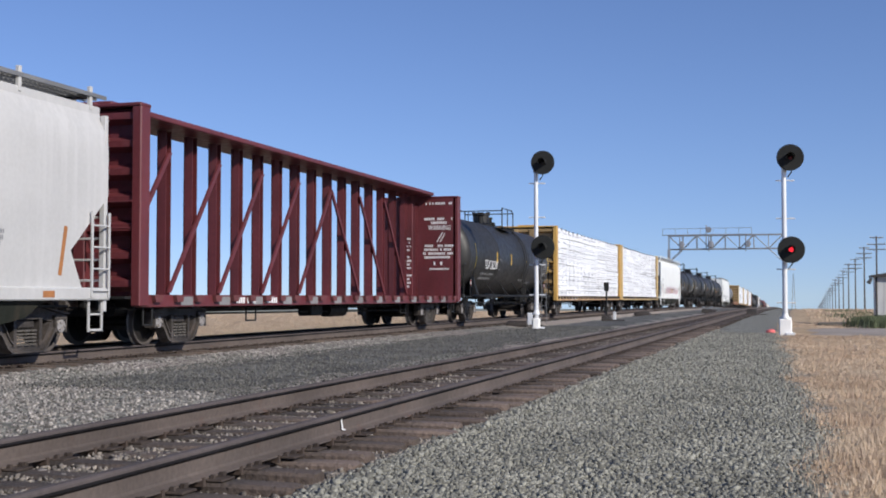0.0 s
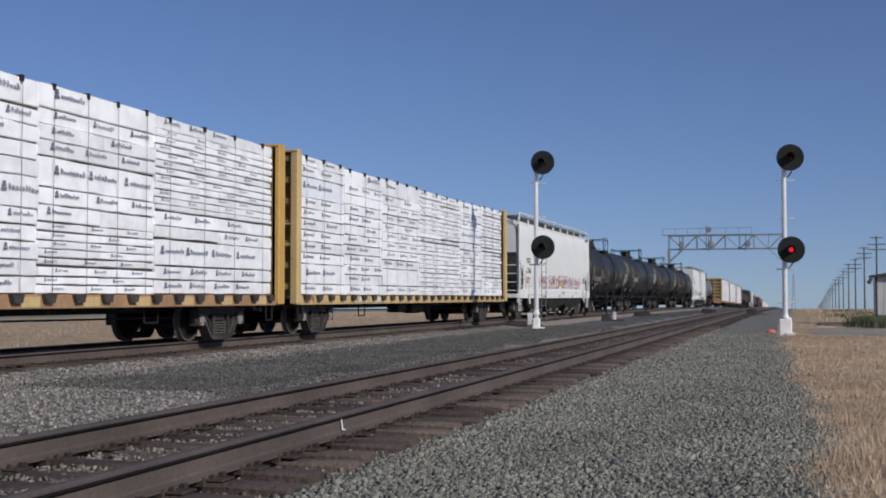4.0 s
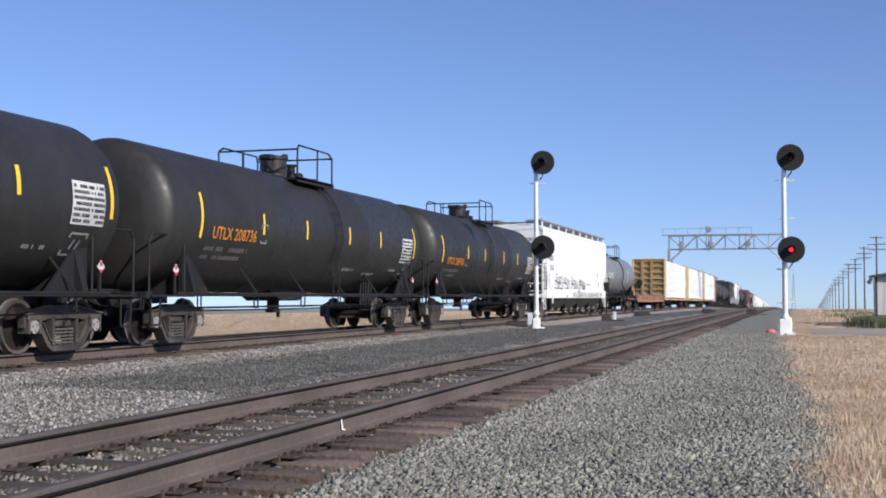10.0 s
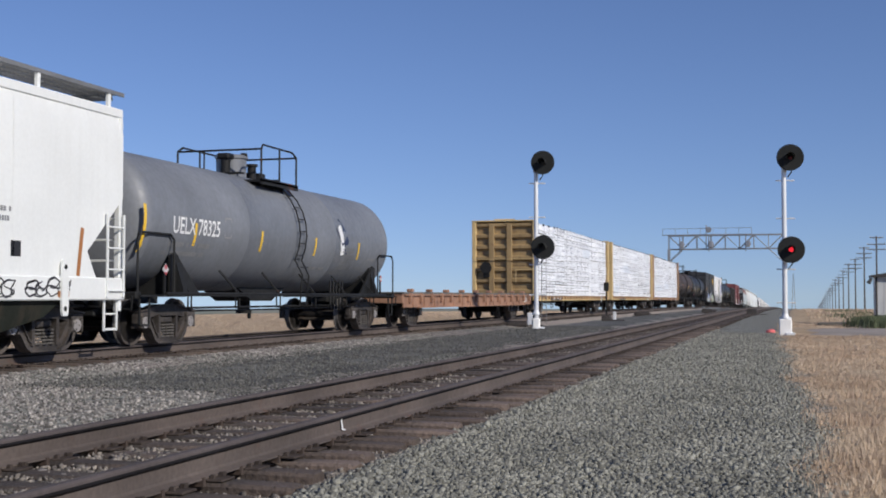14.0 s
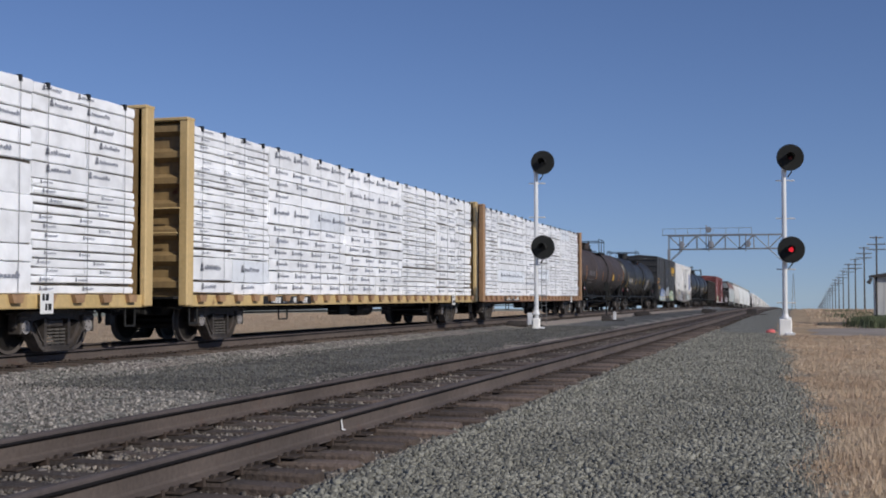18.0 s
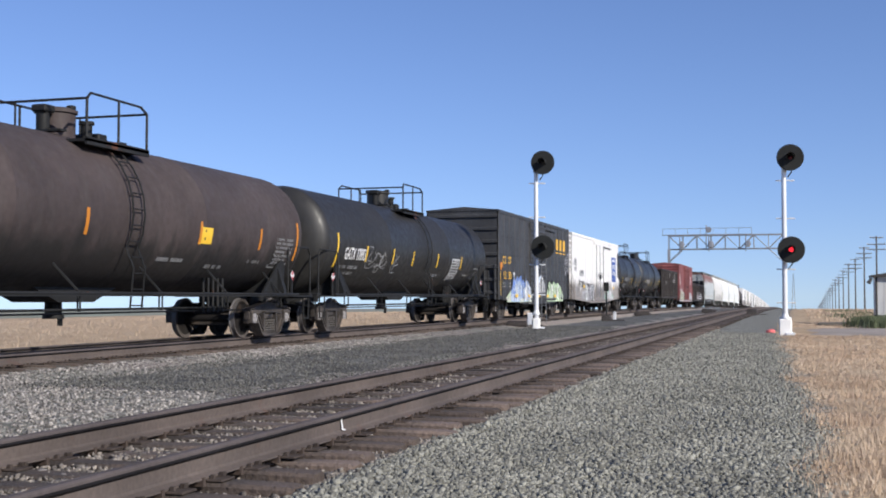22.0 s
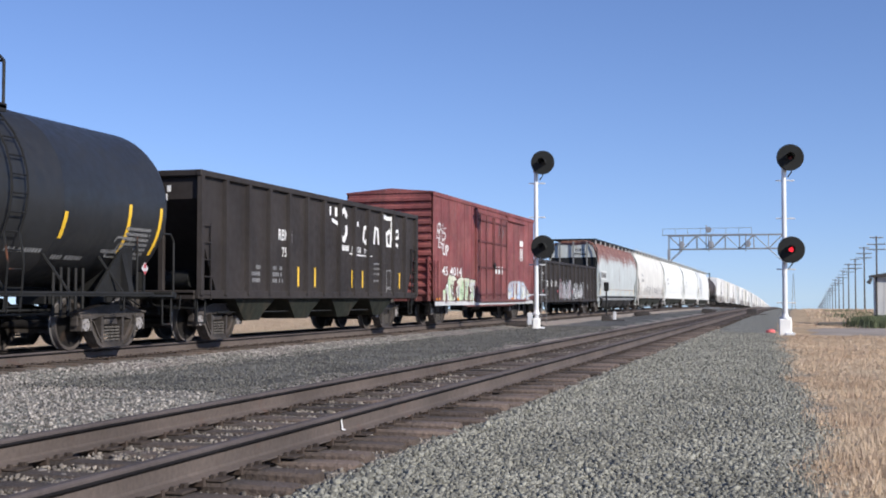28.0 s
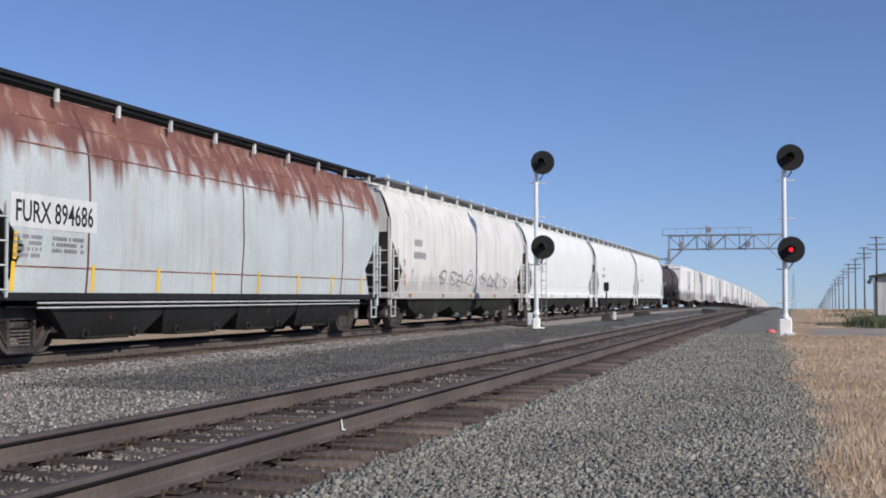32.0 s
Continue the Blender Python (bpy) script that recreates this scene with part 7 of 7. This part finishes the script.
for k in range(16):
    y = -h + .6 + (2 * h - 1.2) * k / 15
    part("stake_pocket", Geo().box(1.5, 1.6, y - .07, y + .07, .78, 1.08, .015), M_FLAT_PALE, r)
    part("sill_stiffener", Geo().box(1.5, 1.54, y + .35, y + .41, .64, 1.0), M_FLAT_PALE, r)
for k in range(9):
    y = -h + 1.2 + (2 * h - 2.4) * k / 8
    part("tie_down", Geo().box(1.25, 1.45, y - .1, y + .1, 1.12, 1.22, .02), M_FLAT_PALE, r)
for e in (-1, 1):
    part("end_sill", Geo().box(-1.5, 1.5, min(e * h, e * (h - .12)), max(e * h, e * (h - .12)), .75, 1.1, .02), M_FLAT_PALE, r)
    stirrup(r, e * (h - .4), M_BLACK)
part("brake_stand", Geo().pipe([(-.9, -h + .1, 1.1), (-.9, -h + .1, 2.6), (-.9, -h - .1, 2.75), (-.9, -h - .3, 2.75)], .03, n=6), M_BLACK, r)
patch(r, h - 1.6, h - 1.0, .75, 1.0, side_of(1.505), M_LETTER, "white_stencil_block")
bars(r, [(h - 1.55, .86, .5, .1)], side_of(1.508), M_LETTER_K, seed=3)
# three loaded lumber cars
for a, b, m1, m2, sd, what in ((242.4, 263.95, M_TAN, M_YPALE, 4, "pale yellow"), (265.2, 286.9, M_TAN, M_YPALE, 5, "pale tan"), (287.75, 308.85, M_TANBROWN, M_FLAT_PALE, 6, "brown-tan")):
    r, L = lumber_car(what + " centre-beam flatcar carrying wrapped lumber", a, b, m1, m2, seed=sd, pocket_mat=M_TANBROWN if sd == 6 else M_TAN, depth=.28, end_mat=M_FLAT_PALE if sd == 6 else M_END_TAN)
    lumber_load(r, L, "white plastic-wrapped lumber packs stacked on the " + what + " flatcar", 40 + sd)
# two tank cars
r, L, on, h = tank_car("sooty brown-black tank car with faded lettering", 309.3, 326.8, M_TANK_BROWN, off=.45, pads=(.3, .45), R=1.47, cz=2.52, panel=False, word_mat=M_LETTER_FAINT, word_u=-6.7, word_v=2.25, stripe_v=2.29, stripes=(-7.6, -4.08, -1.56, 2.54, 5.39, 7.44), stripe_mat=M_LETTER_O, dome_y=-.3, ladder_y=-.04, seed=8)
patch(r, 2.95, 3.5, 2.07, 2.42, on, M_YSTRIPE, "yellow_placard", 2)
r, L, on, h = tank_car("black tank car with white lettering and grey scribble", 326.8, 344.2, M_TANK, off=.31, pads=(.45, .3), R=1.46, cz=2.5, words="GATX 17893", word_u=-7.17, word_w=1.62, word_v=2.0, stripe_v=2.2, stripes=(-7.74, -5.46, -3.13, -1.17, 1.52, 4.46), dome_y=-.5, ladder_y=.31, seed=9)
spray(r, -5.1, -2.4, 1.65, 2.4, on, [], M_LETTER_DIM, 19, letters=4, width=.05)
# charcoal boxcar
r, L, h, W = box_car("charcoal boxcar with yellow blocks and spray paint", 345.1, 360.0, M_BOX, z1=4.53, seams=True, ribs=16, door=(-.117, .092), seed=1, end_ribs=7)
bars(r, [(.45, 4.3, .5, .1), (1.05, 4.3, .45, .07)], lambda u, v, h=h: (u, -h - .006, v), M_PALE, seed=30)
sd = side_of(W + .027)
for k in range(3):
    u = 4.25 + k * .92
    part("emblem_block", Geo().box(W + .02, W + .027, u, u + .5, 3.34, 3.9).box(W + .02, W + .027, u, u + .55, 3.17, 3.24), M_LETTER_Y, r, "yellow emblem block")
for words, u, v in (("CS", -7.05, 2.36), ("XT", -6.1, 2.36), ("12", -6.98, 1.72), ("50", -6.06, 1.72)):
    lettering(r, words, u, v, .31, sd, M_LETTER_Y, width=.56)
lettering(r, "99", -5.2, 1.84, .2, sd, M_LETTER, width=.36)
bars(r, [(-7.05, 1.5 - .14 * k, .5, .08) for k in range(2)] + [(-5.9, 1.5 - .14 * k, .4, .08) for k in range(2)], sd, M_LETTER_DIM, seed=13)
patch(r, -h + .25, -h + .62, 2.08, 2.4, sd, M_LETTER_O, "orange_plate")
patch(r, -h + .22, -h + .33, 1.02, 2.05, sd, M_YSTRIPE, "reflective_strip")
sd = side_of(W + .06)
piece(r, -6.4, -1.75, .74, 1.35, sd, [M_G_GREEN, M_G_GREEN], [M_G_PALE], M_G_GREY, 20, 5)
piece(r, -5.75, -2.0, .76, 1.95, side_of(W + .075), [M_G_LBLUE, M_G_BLUE], [M_G_WHITE, M_G_LBLUE, M_G_ICE, M_G_BLUE, M_G_ICE], M_G_GREY, 22, 6)
piece(r, 1.75, 5.7, .74, 1.8, sd, [M_G_GREEN, M_G_GREEN], [M_G_WHITE, M_G_GREEN, M_G_BLACK, M_G_PALE, M_G_GREEN], M_G_BLACK, 23, 5)
piece(r, -1.45, 1.0, 1.15, 2.0, side_of(W + .115), [M_G_LGREY, M_G_ICE], [M_G_WHITE, M_G_GREY], M_G_GREY, 24, 4)
tag(r, -1.3, -.75, 2.5, 2.68, side_of(W + .115), M_G_WHITE, 24, [3], .025)
for k in range(4):
    tag(r, h - 1.2, h - .85, 2.1 + .25 * k, 2.32 + .25 * k, side_of(W + .03), M_G_LGREY, 25 + k, [1], .03)
    tag(r, h - .6, h - .25, 2.25 + .27 * k, 2.49 + .27 * k, side_of(W + .03), M_G_LGREY, 35 + k, [1], .03)
for u in (-5.2, -2.7, -.6, 1.4, 3.2):
    patch(r, u, u + .5, .95, 1.08, side_of(W + .13), M_YSTRIPE, "reflective_strip")
# white refrigerator car
r, L, h, W = box_car("white insulated boxcar with heavy spray paint", 360.95, 377.6, M_REEFER, z0=.84, z1=4.46, ribs=14, door=(-.075, .103), door_kind="plug", seed=2, name="refrigerator_car", smooth_side=True, end_ribs=13, category="refrigerator car")
sd = side_of(W + .01)
for word, u, w in (("AR", -6.41, .62), ("M", -5.74, .36), ("N", -5.28, .28)):
    lettering(r, word, u, 2.14, .36, side_of(W + .018), M_LETTER_K, width=w, bold=0)
lettering(r, "922009", -6.44, 1.52, .37, sd, M_LETTER_K, width=1.75)
part("blue_panel", Geo().box(W + .006, W + .012, 5.65, 7.4, 1.97, 3.6), M_BLUE, r, "blue painted advertising panel")
bars(r, [(5.85, 3.3, 1.35, .14)], side_of(W + .014), M_LETTER, seed=14)
lettering(r, "CHILLED", 5.75, 2.82, .27, side_of(W + .014), M_LETTER, width=1.5)
lettering(r, "EXPRESS", 5.75, 2.4, .27, side_of(W + .014), M_LETTER, width=1.5)
sd = side_of(W + .014)
piece(r, -5.6, -3.9, .76, 1.5, sd, [M_G_GREY, M_G_LGREY], [M_G_LGREY, M_G_GREY], M_G_GREY, 25, 2)
spray(r, -4.3, -.9, .74, 1.75, side_of(W + .03), [M_G_WHITE, M_G_WHITE, M_G_LGREY], M_G_BLACK, 25, letters=5, width=.05, strokes=3)
piece(r, 2.6, 6.0, .76, 1.6, sd, [M_G_DGREEN, M_G_LGREY], [M_G_DGREEN, M_G_WHITE, M_G_LGREY], M_G_GREY, 26, 5)
tag(r, -1.2, 1.7, 1.05, 1.9, side_of(W + .12), M_G_GREY, 28, [3, 3], .05)
tag(r, -.6, 1.5, 2.15, 2.45, side_of(W + .12), M_G_GREY, 29, [3, 3], .025)
tag(r, -7.6, -6.3, .95, 1.9, sd, M_G_GREY, 27, [4], .04)
tag(r, -1.1, -.75, 1.9, 2.7, sd, M_G_GREY, 30, [2], .04)
tag(r, -8.2, -7.2, 2.75, 3.15, sd, M_G_GREY, 29, [5], .03)
tag(r, -7.9, -7.2, 2.45, 2.7, sd, M_G_GREY, 31, [4], .03)
bars(r, [(.35, 4.2, .5, .12), (1.0, 4.2, .4, .12)], lambda u, v, h=h: (u, -h - .006, v), M_G_GREY, seed=31)
for u in (-5.2, -.8, 2.2, 6.0):
    patch(r, u, u + .5, 1.5, 1.64, side_of(W + .03), M_YSTRIPE, "reflective_strip")
part("vent_grille", Geo().box(W + .0, W + .03, h - .42, h - .1, 2.3, 3.95, .01), M_BLACK, r)
part("ice_rail", Geo().box(W + .01, W + .05, 2.0, 5.2, 4.06, 4.14, .01), M_GALV, r)
# short tank cars
tank_car("short glossy black tank car with yellow strips", 378.2, 390.7, M_TANK_NEW, R=1.54, cz=2.68, word_u=-3.2, word_w=2.1, word_v=2.1, stripe_v=2.17, stripes=(-4.3, -.4, .6, 2.8, 4.86), dome_y=-.2, ladder_y=.8, panel=False, seed=10)
tank_car("short glossy black tank car beside the black hopper", 390.7, 403.0, M_TANK_NEW, R=1.54, cz=2.68, words="GATX 71478", word_u=-3.71, word_w=1.9, word_v=2.08, stripe_v=2.17, stripes=(-4.7, -1.68, -.12, 2.35, 4.31, 5.4), dome_y=-.05, ladder_y=.95, panel=False, seed=11)
# black open hopper
r, L, h, W = open_car("black open-top hopper car with worn white lettering", 403.5, 417.5, M_COAL, 1.0, 3.55, 14, True, seed=3)
sd = side_of(W + .012)
lettering(r, "RBMN", -3.3, 2.32, .26, sd, M_LETTER, width=.8)
lettering(r, "7561", -3.1, 1.93, .22, sd, M_LETTER, width=.56)


def letter_shape(pts, w, up=.0):
    """One worn white stroke of the faded emblem."""
    g = Geo()
    ribbon(g, pts, w, side_of(W + .012), up)
    part("faded_emblem_stroke", g, M_LETTER, r, "worn white painted stroke")


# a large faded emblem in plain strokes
letter_shape([(1.15, 3.15), (.95, 3.33), (.68, 3.2), (.6, 2.85), (.7, 2.58), (.95, 2.52), (1.12, 2.72), (1.1, 2.92)], .17)
letter_shape([(1.7, 2.5), (1.82, 2.98), (2.05, 3.02)], .15)
letter_shape([(2.8, 2.98), (2.5, 2.92), (2.42, 2.6), (2.6, 2.5), (2.78, 2.7)], .13)
letter_shape([(3.3, 2.5), (3.42, 2.98), (3.62, 2.95), (3.7, 2.5)], .14)
letter_shape([(4.9, 3.4), (4.75, 2.5), (4.45, 2.52), (4.4, 2.85), (4.7, 2.95)], .16)
letter_shape([(3.9, 3.42), (4.4, 3.32), (4.95, 3.34)], .12, .001)
letter_shape([(5.15, 2.75), (5.5, 2.8), (5.45, 3.0), (5.2, 2.95), (5.15, 2.6), (5.45, 2.52)], .12)
letter_shape([(1.35, 2.16), (2.2, 2.13), (3.15, 2.14)], .035)
letter_shape([(.05, 3.02), (.4, 2.95), (.62, 2.9)], .1, .001)
bars(r, [(.7, 2.22, .6, .15), (-.1, 3.12, .5, .24)], sd, M_LETTER, seed=21)
lettering(r, "ACTION", 1.5, 2.2, .17, sd, M_LETTER, width=.72)
lettering(r, "road", 2.5, 2.2, .2, sd, M_LETTER, width=.5)
bars(r, [(-4.75, 1.6, .5, .09), (-4.75, 1.45, .5, .09), (-4.75, 1.3, .5, .09), (-3.65, 1.6, .6, .09), (-3.65, 1.45, .65, .09), (-3.65, 1.3, .6, .09), (3.3, 1.9, .5, .06), (3.3, 1.75, .5, .06), (3.3, 1.6, .5, .06), (3.3, 1.4, .4, .06)], sd, M_LETTER_DIM, seed=15)
g = Geo()
for a, b in ((1.75, 1.25), (1.2, .95)):
    for q in (((4.4, a), (4.8, a)), ((4.4, b), (4.8, b)), ((4.4, a), (4.4, b)), ((4.8, a), (4.8, b))):
        ribbon(g, list(q), .03, sd, 0)
part("stencil_frame", g, M_LETTER_DIM, r)
bars(r, [(.2, 3.15, .7, .13), (.2, 2.98, .6, .13)], lambda u, v, h=h: (u, -h - .005, v), M_LETTER, seed=16)
for u in (-2.12, -1.07, 1.55, 2.37, 5.6):
    patch(r, u - .05, u + .05, 1.22, 1.7, side_of(W + .014), M_YSTRIPE, "reflective_strip")
# brown-red boxcar
r, L, h, W = box_car("weathered brown-red boxcar with double door and spray paint", 419.15, 434.4, M_REDBOX, z0=.82, z1=4.5, ribs=8, door=(-.148, .153), door_kind="double", seed=4, smooth_side=True, end_ribs=13)
sd = side_of(W + .012)
lettering(r, "UP", -6.8, 2.42, .36, sd, M_LETTER, width=.75)
lettering(r, "45 4014", -6.85, 1.72, .3, sd, M_LETTER, width=2.5)
bars(r, [(.2, 4.2, .3, .11), (.62, 4.2, .6, .11)], lambda u, v, h=h: (u, -h - .006, v), M_LETTER, seed=32)
g = Geo()
u = 5.05
g.prism([(u, 3.45), (u + .62, 3.45), (u + .62, 3.2), (u, 3.2)], 'x', W + .008, W + .013)
part("shield_top", g, M_LETTER, r)
for k in range(4):
    part("shield_stripe", Geo().prism([(u + .04 + .15 * k, 2.55 + (.08 if k in (0, 3) else 0)), (u + .12 + .15 * k, 2.55 + (.08 if k in (0, 3) else 0)), (u + .12 + .15 * k, 3.1), (u + .04 + .15 * k, 3.1)], 'x', W + .008, W + .013), M_LETTER, r)
sp = side_of(W + .016)
piece(r, -6.75, -1.6, .74, 1.85, sp, [M_G_PALE, M_G_PALE], [M_G_PALE, M_G_GREEN, M_G_WHITE, M_G_LGREY, M_G_GREEN, M_REDBOX], M_G_BLACK, 31, 7)
piece(r, 2.5, 6.8, .74, 1.75, sp, [M_G_ICE, M_G_LGREY], [M_G_WHITE, M_G_GREY, M_G_WHITE, M_G_PALE, M_G_LBLUE, M_REDBOX], M_G_GREY, 32, 5)
tag(r, -h + .35, -h + 1.4, 2.95, 3.5, sp, M_LETTER, 33, [3], .035)
tag(r, -h + .55, -h + 1.2, 2.65, 3.0, sp, M_LETTER, 34, [2], .03)
for u in (.35, .85, 1.3):
    patch(r, u, u + .26, 1.9, 2.2, side_of(W + .09), M_G_WHITE, "white_paint_patch")
spray(r, .9, 1.7, 3.3, 3.9, side_of(W + .08), [], M_LETTER_DIM, 34, letters=2, width=.025, strokes=5)
for u in (-7.6, -5.2, -2.9, 3.3, 5.6):
    patch(r, u, u + .5, .84, .94, side_of(W + .03), M_LETTER_O, "reflective_strip")
patch(r, -h + .2, h - .2, .66, .8, side_of(W + .022), M_PALE, "pale_sill_stripe")
# black gondola
r, L, h, W = open_car("black gondola car with white spray-painted strokes", 435.5, 451.55, M_COAL, .78, 2.72, 15, False, seed=5, name="gondola", category="gondola car")
sd = side_of(W + .012)
lettering(r, "CEFX", -6.4, 1.5, .27, sd, M_LETTER, width=.86)
lettering(r, "33", -5.3, 1.5, .27, sd, M_LETTER, width=.4)
lettering(r, "554", -4.3, 1.5, .27, sd, M_LETTER, width=.6)
lettering(r, "33554", .35, 2.25, .2, lambda u, v, h=h: (u, -h - .085, v), M_LETTER, width=.75)
tall_strokes(r, -3.55, -.2, .82, 1.85, side_of(W + .1), [M_G_LGREY, M_G_GREY, M_G_LGREY, M_G_PINK, M_G_GREY], 36, 40)
tall_strokes(r, .1, 3.6, .84, 1.75, side_of(W + .1), [M_G_WHITE, M_G_LGREY, M_G_GREY], 37, 26)
spray(r, .1, 3.4, .85, 1.7, side_of(W + .104), [], M_G_WHITE, 37, letters=4, width=.05, strokes=2)
spray(r, -7.8, -7.0, 1.75, 2.25, sd, [], M_LETTER, 38, letters=2, width=.025, strokes=5)
bars(r, [(-h + 2.2, 1.2, .6, .08), (-h + 2.2, 1.05, .6, .08), (-h + .9, 1.1, .3, .1), (h - 2.9, 1.4, .3, .3), (h - 1.5, 1.3, .4, .08)], sd, M_LETTER_DIM, seed=18)
for u in (-h + 4.3, h - 8.3, -h + .7):
    patch(r, u, u + .24, 1.2, 1.3, side_of(W + .1), M_PLACARD, "red_reflector")
# rust-streaked grey hopper
r, L, xs, h = hopper_car("pale grey covered hopper with heavy rust streaks", 452.3, 469.55, M_RUSTY_TOP, end_mat=M_RUSTY_GREY, seed=6, bays=4, curved=True, top=4.28, railed=False, sill_mat=M_BLACK, rust_top=True)
at25 = lambda u, v, xs=xs: (xs(v) + .008, u, v)
patch(r, -8.11, -5.73, 2.07, 2.62, at25, M_GREY_HOP, "pale_number_board", 2)
lettering(r, "FURX 894686", -8.0, 2.17, .34, lambda u, v, xs=xs: (xs(v) + .014, u, v), M_LETTER_K, width=2.15)
bars(r, [(-8.0, 1.9 - .1 * k, .7, .06) for k in range(4)] + [(-7.0, 1.9 - .1 * k, .9, .06) for k in range(3)], at25, M_G_GREY, seed=19)
for k in range(8):
    u = -h + .9 + (2 * h - 2.4) * k / 7
    patch(r, u, u + .1, 1.05, 1.52, at25, M_YSTRIPE, "reflective_strip", 2)
patch(r, -h + .92, -h + 1.02, 1.56, 2.0, at25, M_YSTRIPE, "reflective_strip", 2)
for x in (-.85, 0, .85):
    part("end_frame_post", Geo().box(x - .04, x + .04, -h - .02, -h + .06, 1.0, 4.4, .01), M_GALV, r)
part("end_cage", Geo().pipe([(-1.4, -h - .05, 1.0), (-1.5, -h - .05, 3.9), (-1.2, -h - .05, 4.5), (1.2, -h - .05, 4.5), (1.5, -h - .05, 3.9), (1.4, -h - .05, 1.0)], .035, n=6), M_BLACK, r)
lettering(r, "FURX", -.35, 3.8, .17, lambda u, v, h=h: (u + .45, -h + .142, v), M_LETTER_K)
lettering(r, "894686", -.42, 3.55, .17, lambda u, v, h=h: (u + .45, -h + .142, v), M_LETTER_K)
# black plate in place of the shade within the open end
part("dark_end_opening", Geo().box(-1.4, 1.4, -h + .11, -h + .13, 1.1, 3.42), M_BLACK, r)
# four white curved hoppers
for k, (a, b) in enumerate(((470.4, 487.8), (488.6, 505.8), (507.0, 524.5), (525.4, 542.3))):
    r, L, xs, h = hopper_car(("dirty " if k == 0 else "") + "white curved-side covered hopper car", a, b, M_WHITE_DIRTY if k == 0 else M_WHITE, seed=10 + k, bays=3, curved=True, top=4.3, railed=False, fine=k < 2)
    atk = lambda u, v, xs=xs: (xs(v) + .008, u, v)
    bars(r, [(-h + 2.4, 2.6, .8, .22), (-h + 2.3, 2.2, 1.2, .22)], atk, M_G_GREY, "car_number", seed=20 + k)
    if k == 0:
        spray(r, -h + 5.0, h - 3.0, 1.3, 1.95, atk, [], M_G_GREY, 41, letters=8, width=.06)
# dark tank, then a string of pale boxcars
tank_car("distant dark tank car in the train", 543.2, 557.6, M_TANK_BROWN, seed=12, fine=False, decal=False)
for k in range(24):
    a = 558.6 + 17.5 * k
    m = (M_REEFER, M_WHITE_DIRTY, M_REEFER, M_GREY_HOP)[k % 4]
    r, L, h, W = box_car("distant white insulated boxcar with grey streaks", a, a + 16.6, m, ribs=5, door=(-.06, .1), door_kind="plug", fine=False, seed=k, name="refrigerator_car", smooth_side=True, end_ribs=4, category="refrigerator car")


# ---- all that moves ----
def motions():
    for root, mid in CARS:
        rows = []
        for k in range(33):
            y = mid - covered(k)
            slope = float(fall(y + 6) - fall(y - 6)) / 12
            rows.append((k, pose(FAR_X, y, float(fall(y)), math.degrees(math.atan(slope)), 0, 0)))
        walk(root, rows)
    # wheels turn while they roll past the camera
    for w, y, start in WHEELS:
        ts = [k / 30 for k in range(0, 961) if 1.0 < start - covered(k / 30) < 46]
        if len(ts) < 2:
            continue
        rows = [(t, pose(0, y, .457, math.degrees((covered(t) - covered(ts[0])) / .457))) for t in ts]
        if ts[0] > 0:
            rows.insert(0, (0, rows[0][1]))
        if ts[-1] < 32:
            rows.append((32, rows[-1][1]))
        walk(w, rows)


motions()
